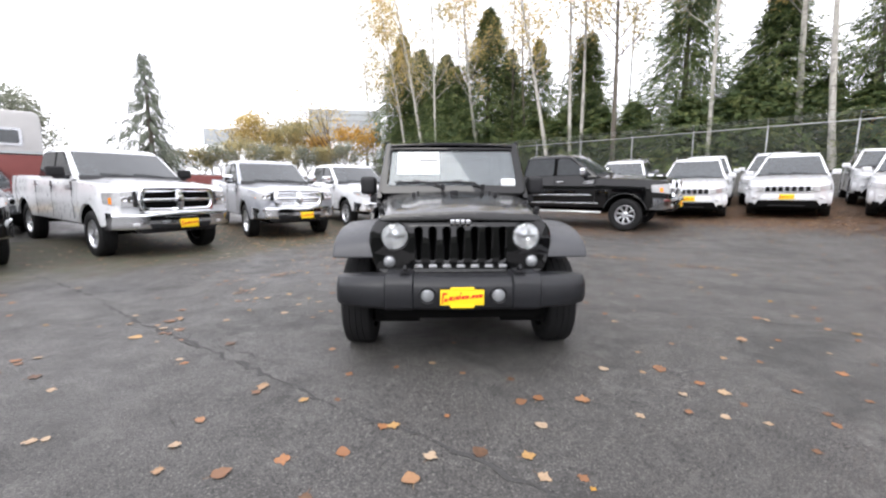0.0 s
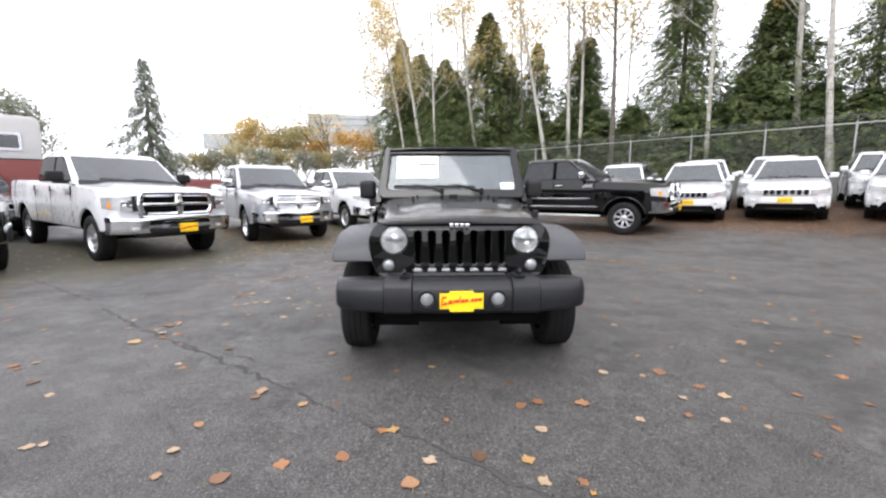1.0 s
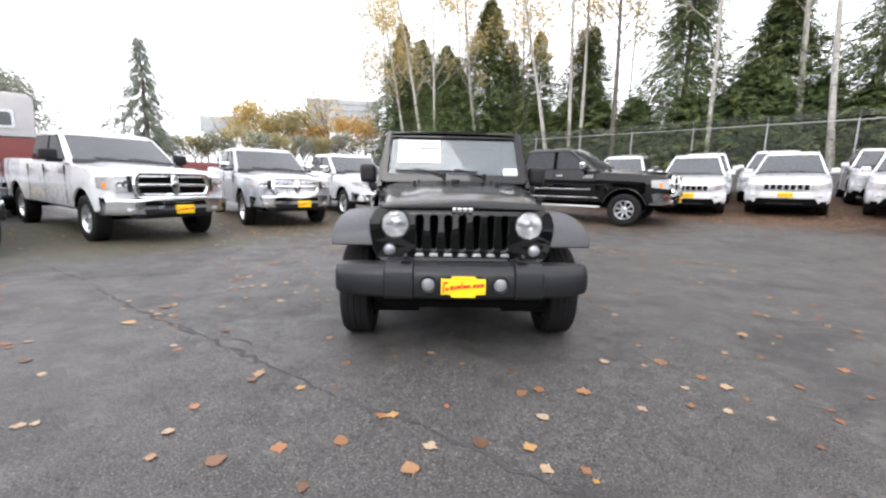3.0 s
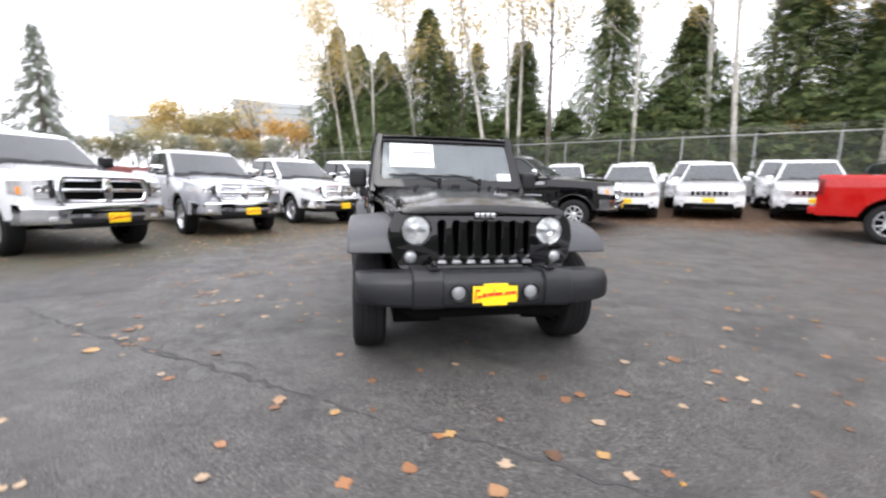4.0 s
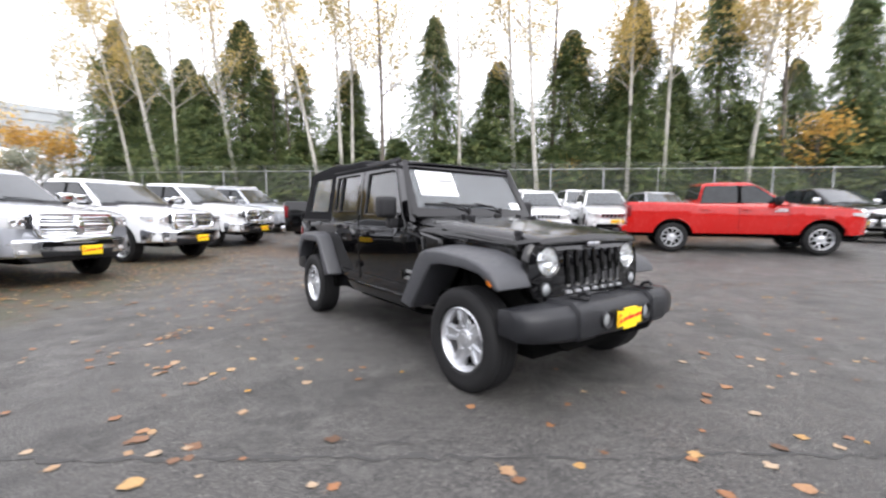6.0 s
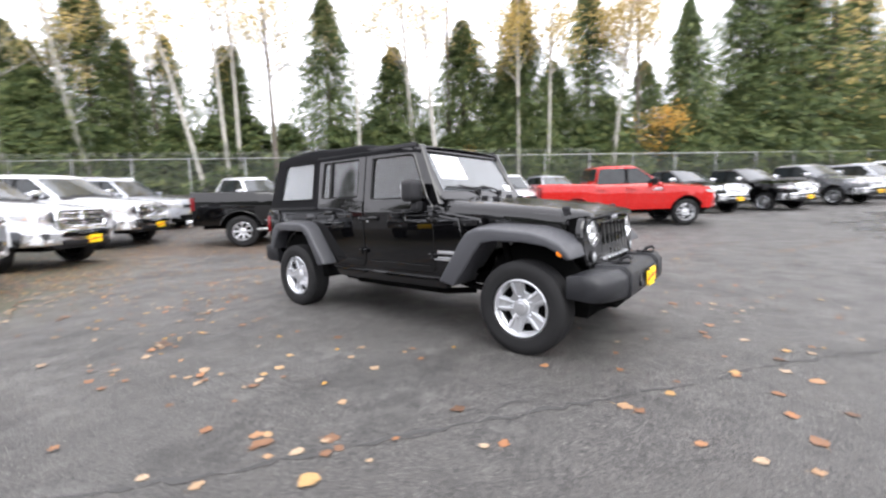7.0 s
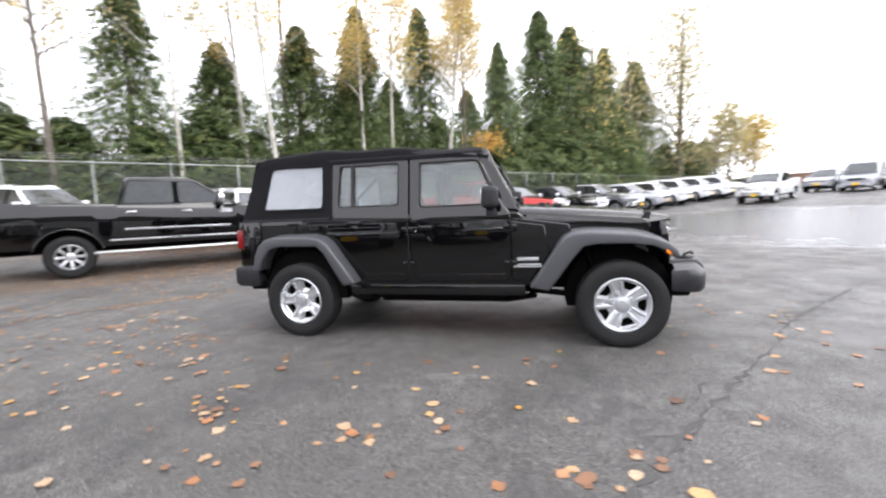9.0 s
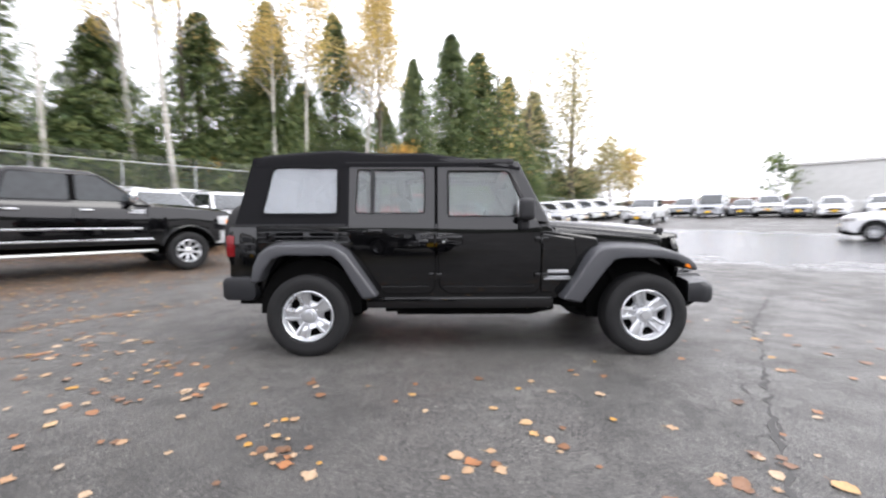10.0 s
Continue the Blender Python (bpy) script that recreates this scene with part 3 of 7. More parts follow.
def vehicle(name, cfg, body_paint, m, label, category, group="", chrome=True, plate_on=True, trim=False):
    heavy_duty = cfg["style"] == "ram_cross"
    up = cfg["lift"] if "lift" in cfg else 0.0
    root = thing(name, m, label, category, group)
    wb, fo, ro, W, r, sill = cfg["wb"], cfg["fo"], cfg["ro"], cfg["w"], cfg["r"], cfg["sill"]
    cy0, cy1, ry0, ry1, cz0, cz1, hw0, hw1 = cfg["cab"]
    top, nose, bed = cfg["top"], cfg["nose"], cfg["bed"]
    y_end = wb + ro
    Ra = r + (0.115 if bed else 0.07)
    ys = set(round(-fo + k * (y_end + fo) / 42, 4) for k in range(43)) | {y for y, _ in top} | {y for y, _ in nose}
    for yc in (0, wb):
        ys |= {round(yc + Ra * math.cos(math.pi * k / 16), 4) for k in range(17)} | {yc - Ra - 0.004, yc + Ra + 0.004}
    if bed:
        ys |= {bed - 0.004, bed + 0.004, y_end - 0.06, y_end - 0.055}
    ys = sorted(y for y in ys if -fo <= y <= y_end)

    def half_width(y):
        arch = max(1 - abs(y - yc) / (Ra + 0.20) for yc in (0, wb))
        return curve1(nose, y) * W + (0.04 if bed else 0.03) * min(1, max(0, arch) * 2.5)
    sections, below = [], []
    for y in ys:
        zt, w = curve1(top, y), half_width(y)
        zl = sill if y > -fo + 0.3 else sill + 0.02
        for yc in (0, wb):
            if abs(y - yc) <= Ra:
                zl = max(zl, r * 0.985 + math.sqrt(max(0, Ra * Ra - (y - yc) ** 2)))
        zl = min(zl, zt - 0.12)
        zi = min(zl, 0.62)
        below.append([(0, y, zi), (-(w - 0.33), y, zi), (-(w - 0.33), y, zl - 0.002), (-(w - 0.032), y, zl - 0.002)])
        lv = [max(sill + (zt - sill) * f, zl + 0.014 * (k + 2)) for k, f in enumerate((0.07, 0.30, 0.55, 0.72))]
        s = [(-(w - 0.035), y, zl), (-(w - 0.006), y, zl + 0.014), (-w, y, lv[0]), (-(w - 0.004), y, lv[1]), (-(w + 0.004), y, lv[2]), (-(w - 0.010), y, lv[3]), (-(w - 0.035), y, zt - 0.05)]
        if bed and bed < y < y_end - 0.057:
            s += [(-(w - 0.05), y, zt - 0.01), (-(w - 0.065), y, zt), (-(w - 0.12), y, zt), (-(w - 0.13), y, zt - 0.5), (0, y, zt - 0.5)]
        elif bed and y < cy0 + 0.4:  # raised middle of the hood between lower fenders
            s += [(-(w - 0.09), y, zt - 0.030), (-(w - 0.22), y, zt - 0.024), (-w * 0.60, y, zt - 0.012), (-w * 0.52, y, zt + 0.016), (0, y, zt + 0.028)]
        else:
            cr = 0.03 if y < cy0 + 0.4 else 0.0
            s += [(-(w - 0.06), y, zt - 0.008), (-(w - 0.09), y, zt), (-(w - 0.17), y, zt + 0.004 + cr * 0.3), (-w * 0.55, y, zt + cr), (0, y, zt + cr * 1.25)]
        sections.append(s)
    bm = loft(sections)
    for row, zb in ((sections[0], sill), (sections[-1], sill)):
        bm.faces.new([bm.verts.new(p) for p in row + [(0, row[0][1], zb)]])
    part("body", mirrored(bm), body_paint, root)
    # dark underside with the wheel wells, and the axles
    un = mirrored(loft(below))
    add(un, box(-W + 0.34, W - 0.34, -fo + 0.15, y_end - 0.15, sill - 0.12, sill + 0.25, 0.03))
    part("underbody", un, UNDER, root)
    for yc in (0, wb):
        part("axle", tube([(-cfg["track"], yc, r), (cfg["track"], yc, r)], 0.045), UNDER, root)
    # greenhouse
    bow = 0.11  # the windshield bows forward in the middle

    def ring_at(hw, a, b, z):
        front = [(hw - 0.05) * (k / 4 - 1) for k in range(9)]
        pts = [(x, a + bow * (x / hw) ** 2) for x in front]
        pts += [(hw - 0.012, a + bow + 0.03), (hw, a + bow + 0.09), (hw, b - 0.14), (hw - 0.04, b - 0.045), (hw - 0.13, b)]
        pts += [(-hw + 0.13, b), (-hw + 0.04, b - 0.045), (-hw, b - 0.14), (-hw, a + bow + 0.09), (-hw + 0.012, a + bow + 0.03)]
        return [(x, y, z) for x, y in pts]
    slices = []
    for u in (0, 0.3, 0.6, 0.88):
        slices.append(ring_at(lerp(hw0, hw1, u), lerp(cy0, ry0, u), lerp(cy1, ry1, u), lerp(cz0, cz1, u)))
    for ins, fwd, dz in ((0.022, 0.0, -0.022), (0.06, 0.04, 0.008), (0.12, 0.10, 0.026), (0.22, 0.20, 0.038), (0.38, 0.36, 0.046)):
        slices.append(ring_at(hw1 - ins, ry0 + fwd, ry1 - fwd, cz1 + dz))
    part("roof", loft(slices, close=True), body_paint, root)
    def side_x(z):
        u = (z - cz0) / (cz1 - cz0)
        return -(lerp(hw0, hw1, u) + 0.006)
    def cab_front(z):
        return lerp(cy0, ry0, (z - cz0) / (cz1 - cz0))
    z0, z1 = cz0 + 0.06, cz1 - 0.075
    ds = cfg["doors"]
    for s in (1, -1):
        last = ds[-1] - 0.03
        pts = rounded([(cab_front(z0) + 0.20, z0 - 0.012), (last, z0 - 0.012), (last - (0.22 if bed is None else max(0, last - ry1 + 0.04)), z1 + 0.012), (cab_front(z1) + 0.16, z1 + 0.012)], 0.06, 3)
        part("window_band", skin([(s * (side_x(z) + 0.004), y, z) for y, z in pts], (s * 0.01, 0, 0)), UNDER, root, "black pillars between the side windows")
        for k, (a, b) in enumerate(zip(ds, ds[1:])):
            a2, b2 = a + 0.05, b - 0.05
            lo_a, hi_a = (cab_front(z0) + 0.23, cab_front(z1) + 0.19) if k == 0 else (a2, a2)
            hi_b = b2
            if k == len(ds) - 2 and bed is None:
                hi_b = b2 - 0.22
            if k == len(ds) - 2 and bed:
                hi_b = min(b2, ry1 - 0.06)
            pts = rounded([(lo_a, z0), (b2, z0), (hi_b, z1), (hi_a, z1)], 0.05, 3)
            bm = skin([(s * side_x(z), y, z) for y, z in pts], (s * 0.012, 0, 0))
            part("side_window", bm, DARKGLASS, root, "dark tinted side window")
    for front in (True, False):
        ya, yb = (cy0, ry0) if front else (cy1, ry1)
        ua, ub = (0.10, 0.93) if front else (0.25, 0.90)
        o = -0.007 if front else 0.007
        if front:
            def pane_strip(u0, u1, out, inset):
                secs = []
                for k in range(11):
                    row = []
                    for u, o2 in ((u0, out), (u1, out), (u1, -0.004), (u0, -0.004)):
                        hw = lerp(hw0, hw1, u)
                        x = (hw - inset) * (k / 5 - 1)
                        row.append((x, lerp(ya, yb, u) + bow * (x / hw) ** 2 - o2, lerp(cz0, cz1, u) + o2 * 0.7))
                    secs.append(row)
                return loft(secs, close=True)
            part("cowl", pane_strip(-0.02, 0.115, 0.010, 0.05), PLASTIC, root)
            for x0 in (-0.12, 0.42):
                hw = lerp(hw0, hw1, 0.13)
                wpts = [(x, lerp(ya, yb, u) + bow * (x / hw) ** 2 - 0.022, lerp(cz0, cz1, u) + 0.014) for x, u in ((x0 + 0.12, 0.09), (x0 - 0.12, 0.15), (x0 - 0.42, 0.17))]
                part("wiper", tube(wpts, 0.008, 5), PLASTIC, root)
            bm = pane_strip(0.10, 0.90, 0.007, 0.075)
        else:
            wa, wbb = lerp(hw0, hw1, ua) - 0.09, lerp(hw0, hw1, ub) - 0.085
            pts = rounded([(-wa, ua), (wa, ua), (wbb, ub), (-wbb, ub)], 0.05, 3)
            bm = skin([(x, lerp(ya, yb, u) + o * 1.6, lerp(cz0, cz1, u) + abs(o)) for x, u in pts], (0, -o * 2, 0))
        part("windshield" if front else "rear_window", bm, SCREENGLASS if front else DARKGLASS, root)
    # shut lines and handles
    zb = cz0 + 0.02
    for y in ds:
        for s in (-1, 1):
            w = curve1(nose, y) * W
            if all(abs(y - yc) > Ra + 0.05 for yc in (0, wb)):
                part("door_seam", box(s * (w - 0.02), s * (w + 0.0045), y - 0.0012, y + 0.0012, sill + 0.06, zb - 0.06), PLASTIC, root)
    for y in ds[1:-1] if bed is None else ds[1:]:
        for s in (-1, 1):
            w = curve1(nose, y) * W
            part("door_handle", box(s * (w - 0.01), s * (w + 0.04), y - 0.27, y - 0.08, zb - 0.16, zb - 0.125, 0.01), CHROME if chrome and bed else body_paint, root)
    for s in (-1, 1):
        mx = -side_x(cz0 + 0.1)
        if bed:
            mm = box(s * (mx + 0.07), s * (mx + 0.33), cy0 + 0.40, cy0 + 0.53, cz0 + 0.05, cz0 + 0.24, 0.045, 3)
            arm = box(s * (mx - 0.06), s * (mx + 0.24), cy0 + 0.42, cy0 + 0.51, cz0 + 0.005, cz0 + 0.075, 0.02)
            shiny = chrome and body_paint is not RED and not (heavy_duty and body_paint is WHITE)
            mo = part("mirror", mm, CHROME if shiny else PLASTIC, root)
            part("mirror_arm", arm, PLASTIC, mo)
        else:
            mm = box(s * (mx + 0.05), s * (mx + 0.25), cy0 + 0.36, cy0 + 0.48, cz0 + 0.04, cz0 + 0.19, 0.04, 3)
            add(mm, box(s * (mx - 0.06), s * (mx + 0.10), cy0 + 0.40, cy0 + 0.46, cz0 + 0.03, cz0 + 0.09, 0.015))
            part("mirror", mm, body_paint, root)
    if bed:
        for s in (-1, 1):
            w = curve1(nose, 0.9) * W
            bd = box(s * (w + 0.002), s * (w + 0.012), 0.82, 1.10, zb - 0.20, zb - 0.165, 0.003)
            add(bd, box(s * (w + 0.002), s * (w + 0.012), 0.82, 1.04, zb - 0.155, zb - 0.12, 0.003))
            part("badge", bd, ALLOY, root, "small bright badge bars")
    # front end
    yf = -fo
    if cfg["style"].startswith("ram"):
        heavy = cfg["style"] == "ram_cross"
        gz0, gz1, gw = cfg["grille"][0] + up, cfg["grille"][1] + up, cfg["grille"][2]
        bz0, bz1 = cfg["bumper"][0] + up, cfg["bumper"][1] + up
        hgt = gz1 - gz0
        lean_back, sweep = (0.07, 0.07) if heavy else (0.12, 0.10)

        def swept(bm):
            """The nose leans back towards its top and bows back towards its sides."""
            for v in bm.verts:
                v.co.y += lean_back * (v.co.z - gz1) + sweep * (v.co.x ** 2 - gw * gw)
            return bm

        def wide_box(x0, x1, y0, y1, z0b, z1b, bev):
            b = box(x0, x1, y0, y1, z0b, z1b, bev)
            for k in range(1, 8):
                bmesh.ops.bisect_plane(b, geom=b.verts[:] + b.edges[:] + b.faces[:], plane_co=(lerp(x0, x1, k / 8), 0, 0), plane_no=(1, 0, 0), dist=1e-4)
            return b
        part("grille_backing", swept(wide_box(-gw, gw, yf - 0.02, yf + 0.10, gz0 + 0.01, gz1 - 0.02, 0.01)), UNDER, root)
        outline = rounded([(-gw * 0.95, gz0), (0, gz0 - 0.012), (gw * 0.95, gz0), (gw * 1.05, gz0 + hgt * 0.45), (gw * 0.97, gz1), (0, gz1 + 0.012), (-gw * 0.97, gz1), (-gw * 1.05, gz0 + hgt * 0.45)], 0.07)
        hole = rounded([(-gw * 0.88, gz0 + 0.045), (0, gz0 + 0.035), (gw * 0.88, gz0 + 0.045), (gw * 0.965, gz0 + hgt * 0.45), (gw * 0.885, gz1 - 0.05), (0, gz1 - 0.04), (-gw * 0.885, gz1 - 0.05), (-gw * 0.965, gz0 + hgt * 0.45)], 0.06)
        g = plate(outline, [hole], 0.08, 0.02, Matrix.Translation((0, yf - 0.045, 0)) @ XZ)
        zm = (gz0 + gz1) / 2
        add(g, wide_box(-gw * 0.97, gw * 0.97, yf - 0.075, yf - 0.02, zm - 0.026, zm + 0.026, 0.014))
        add(g, prism([(-0.045, gz0 + 0.02), (0.045, gz0 + 0.02), (0.085, zm), (0.045, gz1 - 0.02), (-0.045, gz1 - 0.02), (-0.085, zm)], yf - 0.085, yf - 0.02, "y", 0.02))
        add(g, prism([(-0.06, zm + 0.075), (0.06, zm + 0.075), (0.075, zm), (0.03, zm - 0.10), (-0.03, zm - 0.10), (-0.075, zm)], yf - 0.105, yf - 0.04, "y", 0.016))
        part("grille", swept(g), CHROME, root, "bright chrome cross-bar grille")
        if not heavy:
            for k in range(6):
                z = gz0 + 0.075 + k * (hgt - 0.15) / 5
                part("grille_bar", swept(wide_box(-gw * 0.92, gw * 0.92, yf - 0.055, yf - 0.03, z - 0.014, z + 0.014, 0.006)), CHROME, root)
            fascia = []  # painted band between the lamps and the chrome
            for k in range(17):
                x = lerp(-0.955, 0.955, k / 16)
                yy = yf - 0.085 + 0.34 * abs(x) ** 3.2
                za, zb2 = bz1 - 0.03, gz0 + lerp(0.0, 0.11, min(1, max(0, (abs(x) - gw * 0.85) / 0.16)))
                fascia.append([(x, yy, za), (x, yy - 0.012, lerp(za, zb2, 0.4)), (x, yy + 0.004, lerp(za, zb2, 0.8)), (x, yy + 0.035, zb2), (x, yy + 0.22, zb2), (x, yy + 0.22, za)])
            part("fascia", loft(fascia, close=True), body_paint, root)
        for s in (-1, 1):  # lamps wrapped round the corner of the fender
            lo, hi = gz0 + (0.085 if heavy else 0.125), gz1 - (0.055 if heavy else 0.045)
            lb = lean_back * ((lo + hi) / 2 - gz1) - sweep * gw * gw
            hx0, hx1 = gw * 1.05 + 0.015, half_width(yf) + (0.0 if heavy else 0.02)
            run = [(lerp(hx0, hx1, k / 4), yf - 0.03 + lb + sweep * lerp(hx0, hx1, k / 4) ** 2) for k in range(5)]
            y_c = run[-1][1]
            run += [(half_width(y) + 0.010, y) for y in (y_c + 0.03, y_c + 0.07, y_c + 0.12, y_c + 0.19, y_c + 0.27, y_c + 0.36)]

            def wrap(k0, k1, off, za, zb):
                secs = []
                for k in range(k0, k1 + 1):
                    u = k / (len(run) - 1)
                    px, py = run[k]
                    a, b = lerp(lo, lo + (0.05 if heavy else 0.09), u * u) + za, lerp(hi, hi - 0.035, u) - zb
                    secs.append([(s * (px + off * (k > 4)), py - off, a), (s * (px + off * (k > 4)), py - off + 0.012, b), (s * (px - 0.05), py + 0.09, b), (s * (px - 0.05), py + 0.08, a)])
                return loft(secs, close=True)
            hl_ob = part("headlamp", wrap(0, len(run) - 1, 0.0, 0, 0), LAMP, root, "clear headlamp with amber corner")
            part("indicator", wrap(7, 8, 0.004, 0.025, 0.085), AMBER, hl_ob)
            part("lamp_bezel", wrap(0, 1, 0.003, 0.0, 0.0), PLASTIC, hl_ob)
            for q, rr in ((1.6, 0.055), (3.2, 0.045)):
                px = lerp(hx0, hx1, q / 4)
                m2 = Matrix.Translation((s * px, yf - 0.035 + lb + sweep * px ** 2 + 0.012, (lo + hi) / 2)) @ Matrix.Rotation(radians(90), 4, "X")
                part("reflector", lathe([(rr, 0.0), (rr + 0.002, 0.018), (rr - 0.005, 0.020), (rr * 0.5, 0.012), (0.0, 0.010)], 20, m2), CHROME, hl_ob)
        bp = []
        for k in range(21):
            x = lerp(-0.985, 0.985, k / 20)
            yy = yf - 0.13 + (0.24 if heavy else 0.36) * abs(x) ** 3.6
            hh = bz1 - bz0
            bp.append([(x, yy + 0.04, bz0), (x, yy + 0.005, bz0 + 0.06 * hh), (x, yy - 0.02, bz0 + 0.32 * hh), (x, yy - 0.012, bz0 + 0.42 * hh), (x, yy - 0.035, bz0 + 0.72 * hh), (x, yy - 0.02, bz1 - 0.02), (x, yy + 0.05, bz1), (x, yy + 0.30, bz1), (x, yy + 0.30, bz0)])
        part("front_bumper", loft(bp, close=True), CHROME if chrome else body_paint, root, "chrome bumper" if chrome else "")
        part("air_intake", prism(rounded([(-0.52, bz1 - 0.135), (0.52, bz1 - 0.135), (0.48, bz1 - 0.055), (-0.48, bz1 - 0.055)], 0.03), yf - 0.162, yf + 0.05, "y", 0.008), UNDER, root)
        part("valance", prism([(-0.60, bz0 - 0.07), (0.60, bz0 - 0.07), (0.70, bz0 + 0.02), (-0.70, bz0 + 0.02)], yf - 0.07, yf + 0.15, "y", 0.02), PLASTIC, root)
        part("lower_intake", prism([(-0.48, bz0 + 0.005), (0.48, bz0 + 0.005), (0.52, bz0 + 0.10), (-0.52, bz0 + 0.10)], yf - 0.145, yf + 0.05, "y", 0.01), PLASTIC, root)
        for s in (-1, 1):
            part("fog_lamp", box(s * 0.64, s * 0.74, yf - 0.105 + (0.0 if heavy else 0.035), yf + 0.06, bz0 + 0.06, bz0 + 0.12, 0.015), LAMP, root)
        if plate_on:
            number_plate(root, 0.12 if heavy else 0.16, yf - 0.165, bz0 + 0.085)
        rb = box(-0.95, 0.95, y_end - 0.02, y_end + 0.14, 0.52 + up, 0.70 + up, 0.03)
        part("rear_bumper", rb, CHROME if chrome else body_paint, root)
        for s in (-1, 1):
            part("tail_lamp", box(s * 0.86, s * 0.985, y_end - 0.10, y_end + 0.008, 0.95 + up, 1.30 + up, 0.02), REDLENS, root)
        part("tailgate", box(-0.80, 0.80, y_end - 0.01, y_end + 0.015, 0.72, curve1(top, y_end) - 0.02, 0.01), body_paint, root)
    elif cfg["style"] == "seven":
        gz = 0.80
        for k in range(7):
            x = (k - 3) * 0.143
            yy = yf - 0.035 + 0.10 * abs(x) ** 2
            if k == 0:
                slot = finish(box(-0.045, 0.045, -0.01, 0.08, gz - 0.062, gz + 0.062, 0.015), UNDER, "grille_slot")
                ring = finish(plate(rounded([(-0.062, gz - 0.08), (0.062, gz - 0.08), (0.062, gz + 0.08), (-0.062, gz + 0.08)], 0.025), [rounded([(-0.045, gz - 0.065), (0.045, gz - 0.065), (0.045, gz + 0.065), (-0.045, gz + 0.065)], 0.018)], 0.03, 0.004, XZ), CHROME, "grille_ring")
            ob = part("grille_slot", slot, None, root)
            ob.location = (x, yy, 0)
            ob = part("grille_ring", ring, None, root)
            ob.location = (x, yy - 0.012, 0)
        for s in (-1, 1):
            run = [(lerp(0.54, half_width(yf) - 0.01, k / 3), yf - 0.03) for k in range(4)] + [(half_width(y) + 0.012, y) for y in (yf + 0.03, yf + 0.07, yf + 0.13, yf + 0.21, yf + 0.30, yf + 0.38)]
            secs = [[(s * px, py - 0.006, gz - 0.06 + 0.004 * k), (s * px, py - 0.006, gz + 0.07 + 0.004 * k), (s * (px - 0.06), py + 0.08, gz + 0.07 + 0.004 * k), (s * (px - 0.06), py + 0.08, gz - 0.06 + 0.004 * k)] for k, (px, py) in enumerate(run)]
            part("headlamp", loft(secs, close=True), LAMP, root)
        bp = []
        for k in range(13):
            x = lerp(-0.93, 0.93, k / 12)
            yy = yf - 0.06 + 0.34 * abs(x) ** 3
            bp.append([(x, yy + 0.03, 0.40), (x, yy, 0.46), (x, yy - 0.01, 0.58), (x, yy + 0.02, 0.68), (x, yy + 0.25, 0.70), (x, yy + 0.25, 0.40)])
        part("front_bumper", loft(bp, close=True), body_paint, root)
        part("lower_intake", prism([(-0.74, 0.30), (0.74, 0.30), (0.62, 0.50), (-0.62, 0.50)], yf - 0.082, yf + 0.1, "y", 0.015), UNDER, root)
        part("skid_plate", prism([(-0.80, 0.26), (0.80, 0.26), (0.86, 0.42), (-0.86, 0.42)], yf + 0.02, yf + 0.3, "y", 0.02), UNDER, root)
        part("skid_trim", box(-0.40, 0.40, yf - 0.10, yf - 0.06, 0.345, 0.375, 0.01), PLASTIC, root)
        for s in (-1, 1):
            part("fog_lamp", box(s * 0.62, s * 0.76, yf + 0.00, yf + 0.1, 0.53, 0.59, 0.015), LAMP, root)
            part("tail_lamp", box(s * 0.55, s * 0.85, y_end - 0.16, y_end + 0.005, 0.90, 1.02, 0.03), REDLENS, root)
        if plate_on:
            number_plate(root, 0, yf - 0.075, 0.60, 0.33, 0.14)
        for s in (-1, 1):
            part("roof_rail", tube([(s * (hw1 - 0.05), ry0 + 0.15, cz1 + 0.005), (s * (hw1 - 0.05), ry0 + 0.25, cz1 + 0.05), (s * (hw1 - 0.05), ry1 - 0.25, cz1 + 0.05), (s * (hw1 - 0.05), ry1 - 0.15, cz1 + 0.005)], 0.018), CHROME, root)
    else:
        zt = curve1(top, yf + 0.1)
        part("grille", box(-0.42, 0.42, yf - 0.02, yf + 0.1, zt - 0.24, zt - 0.08, 0.02), UNDER, root)
        for s in (-1, 1):
            hl = box(s * 0.48, s * 0.80, yf, yf + 0.3, zt - 0.16, zt - 0.02, 0.03)
            for v in hl.verts:
                v.co.y += 0.7 * max(0, abs(v.co.x) - 0.5)
            part("headlamp", hl, LAMP, root)
        part("front_bumper", prism([(-0.85, 0.28), (0.85, 0.28), (0.88, 0.5), (-0.88, 0.5)], yf - 0.03, yf + 0.4, "y", 0.04), body_paint, root)
        part("lower_intake", box(-0.5, 0.5, yf - 0.045, yf + 0.1, 0.32, 0.42, 0.02), UNDER, root)
        if plate_on:
            number_plate(root, 0, yf - 0.04, 0.5)
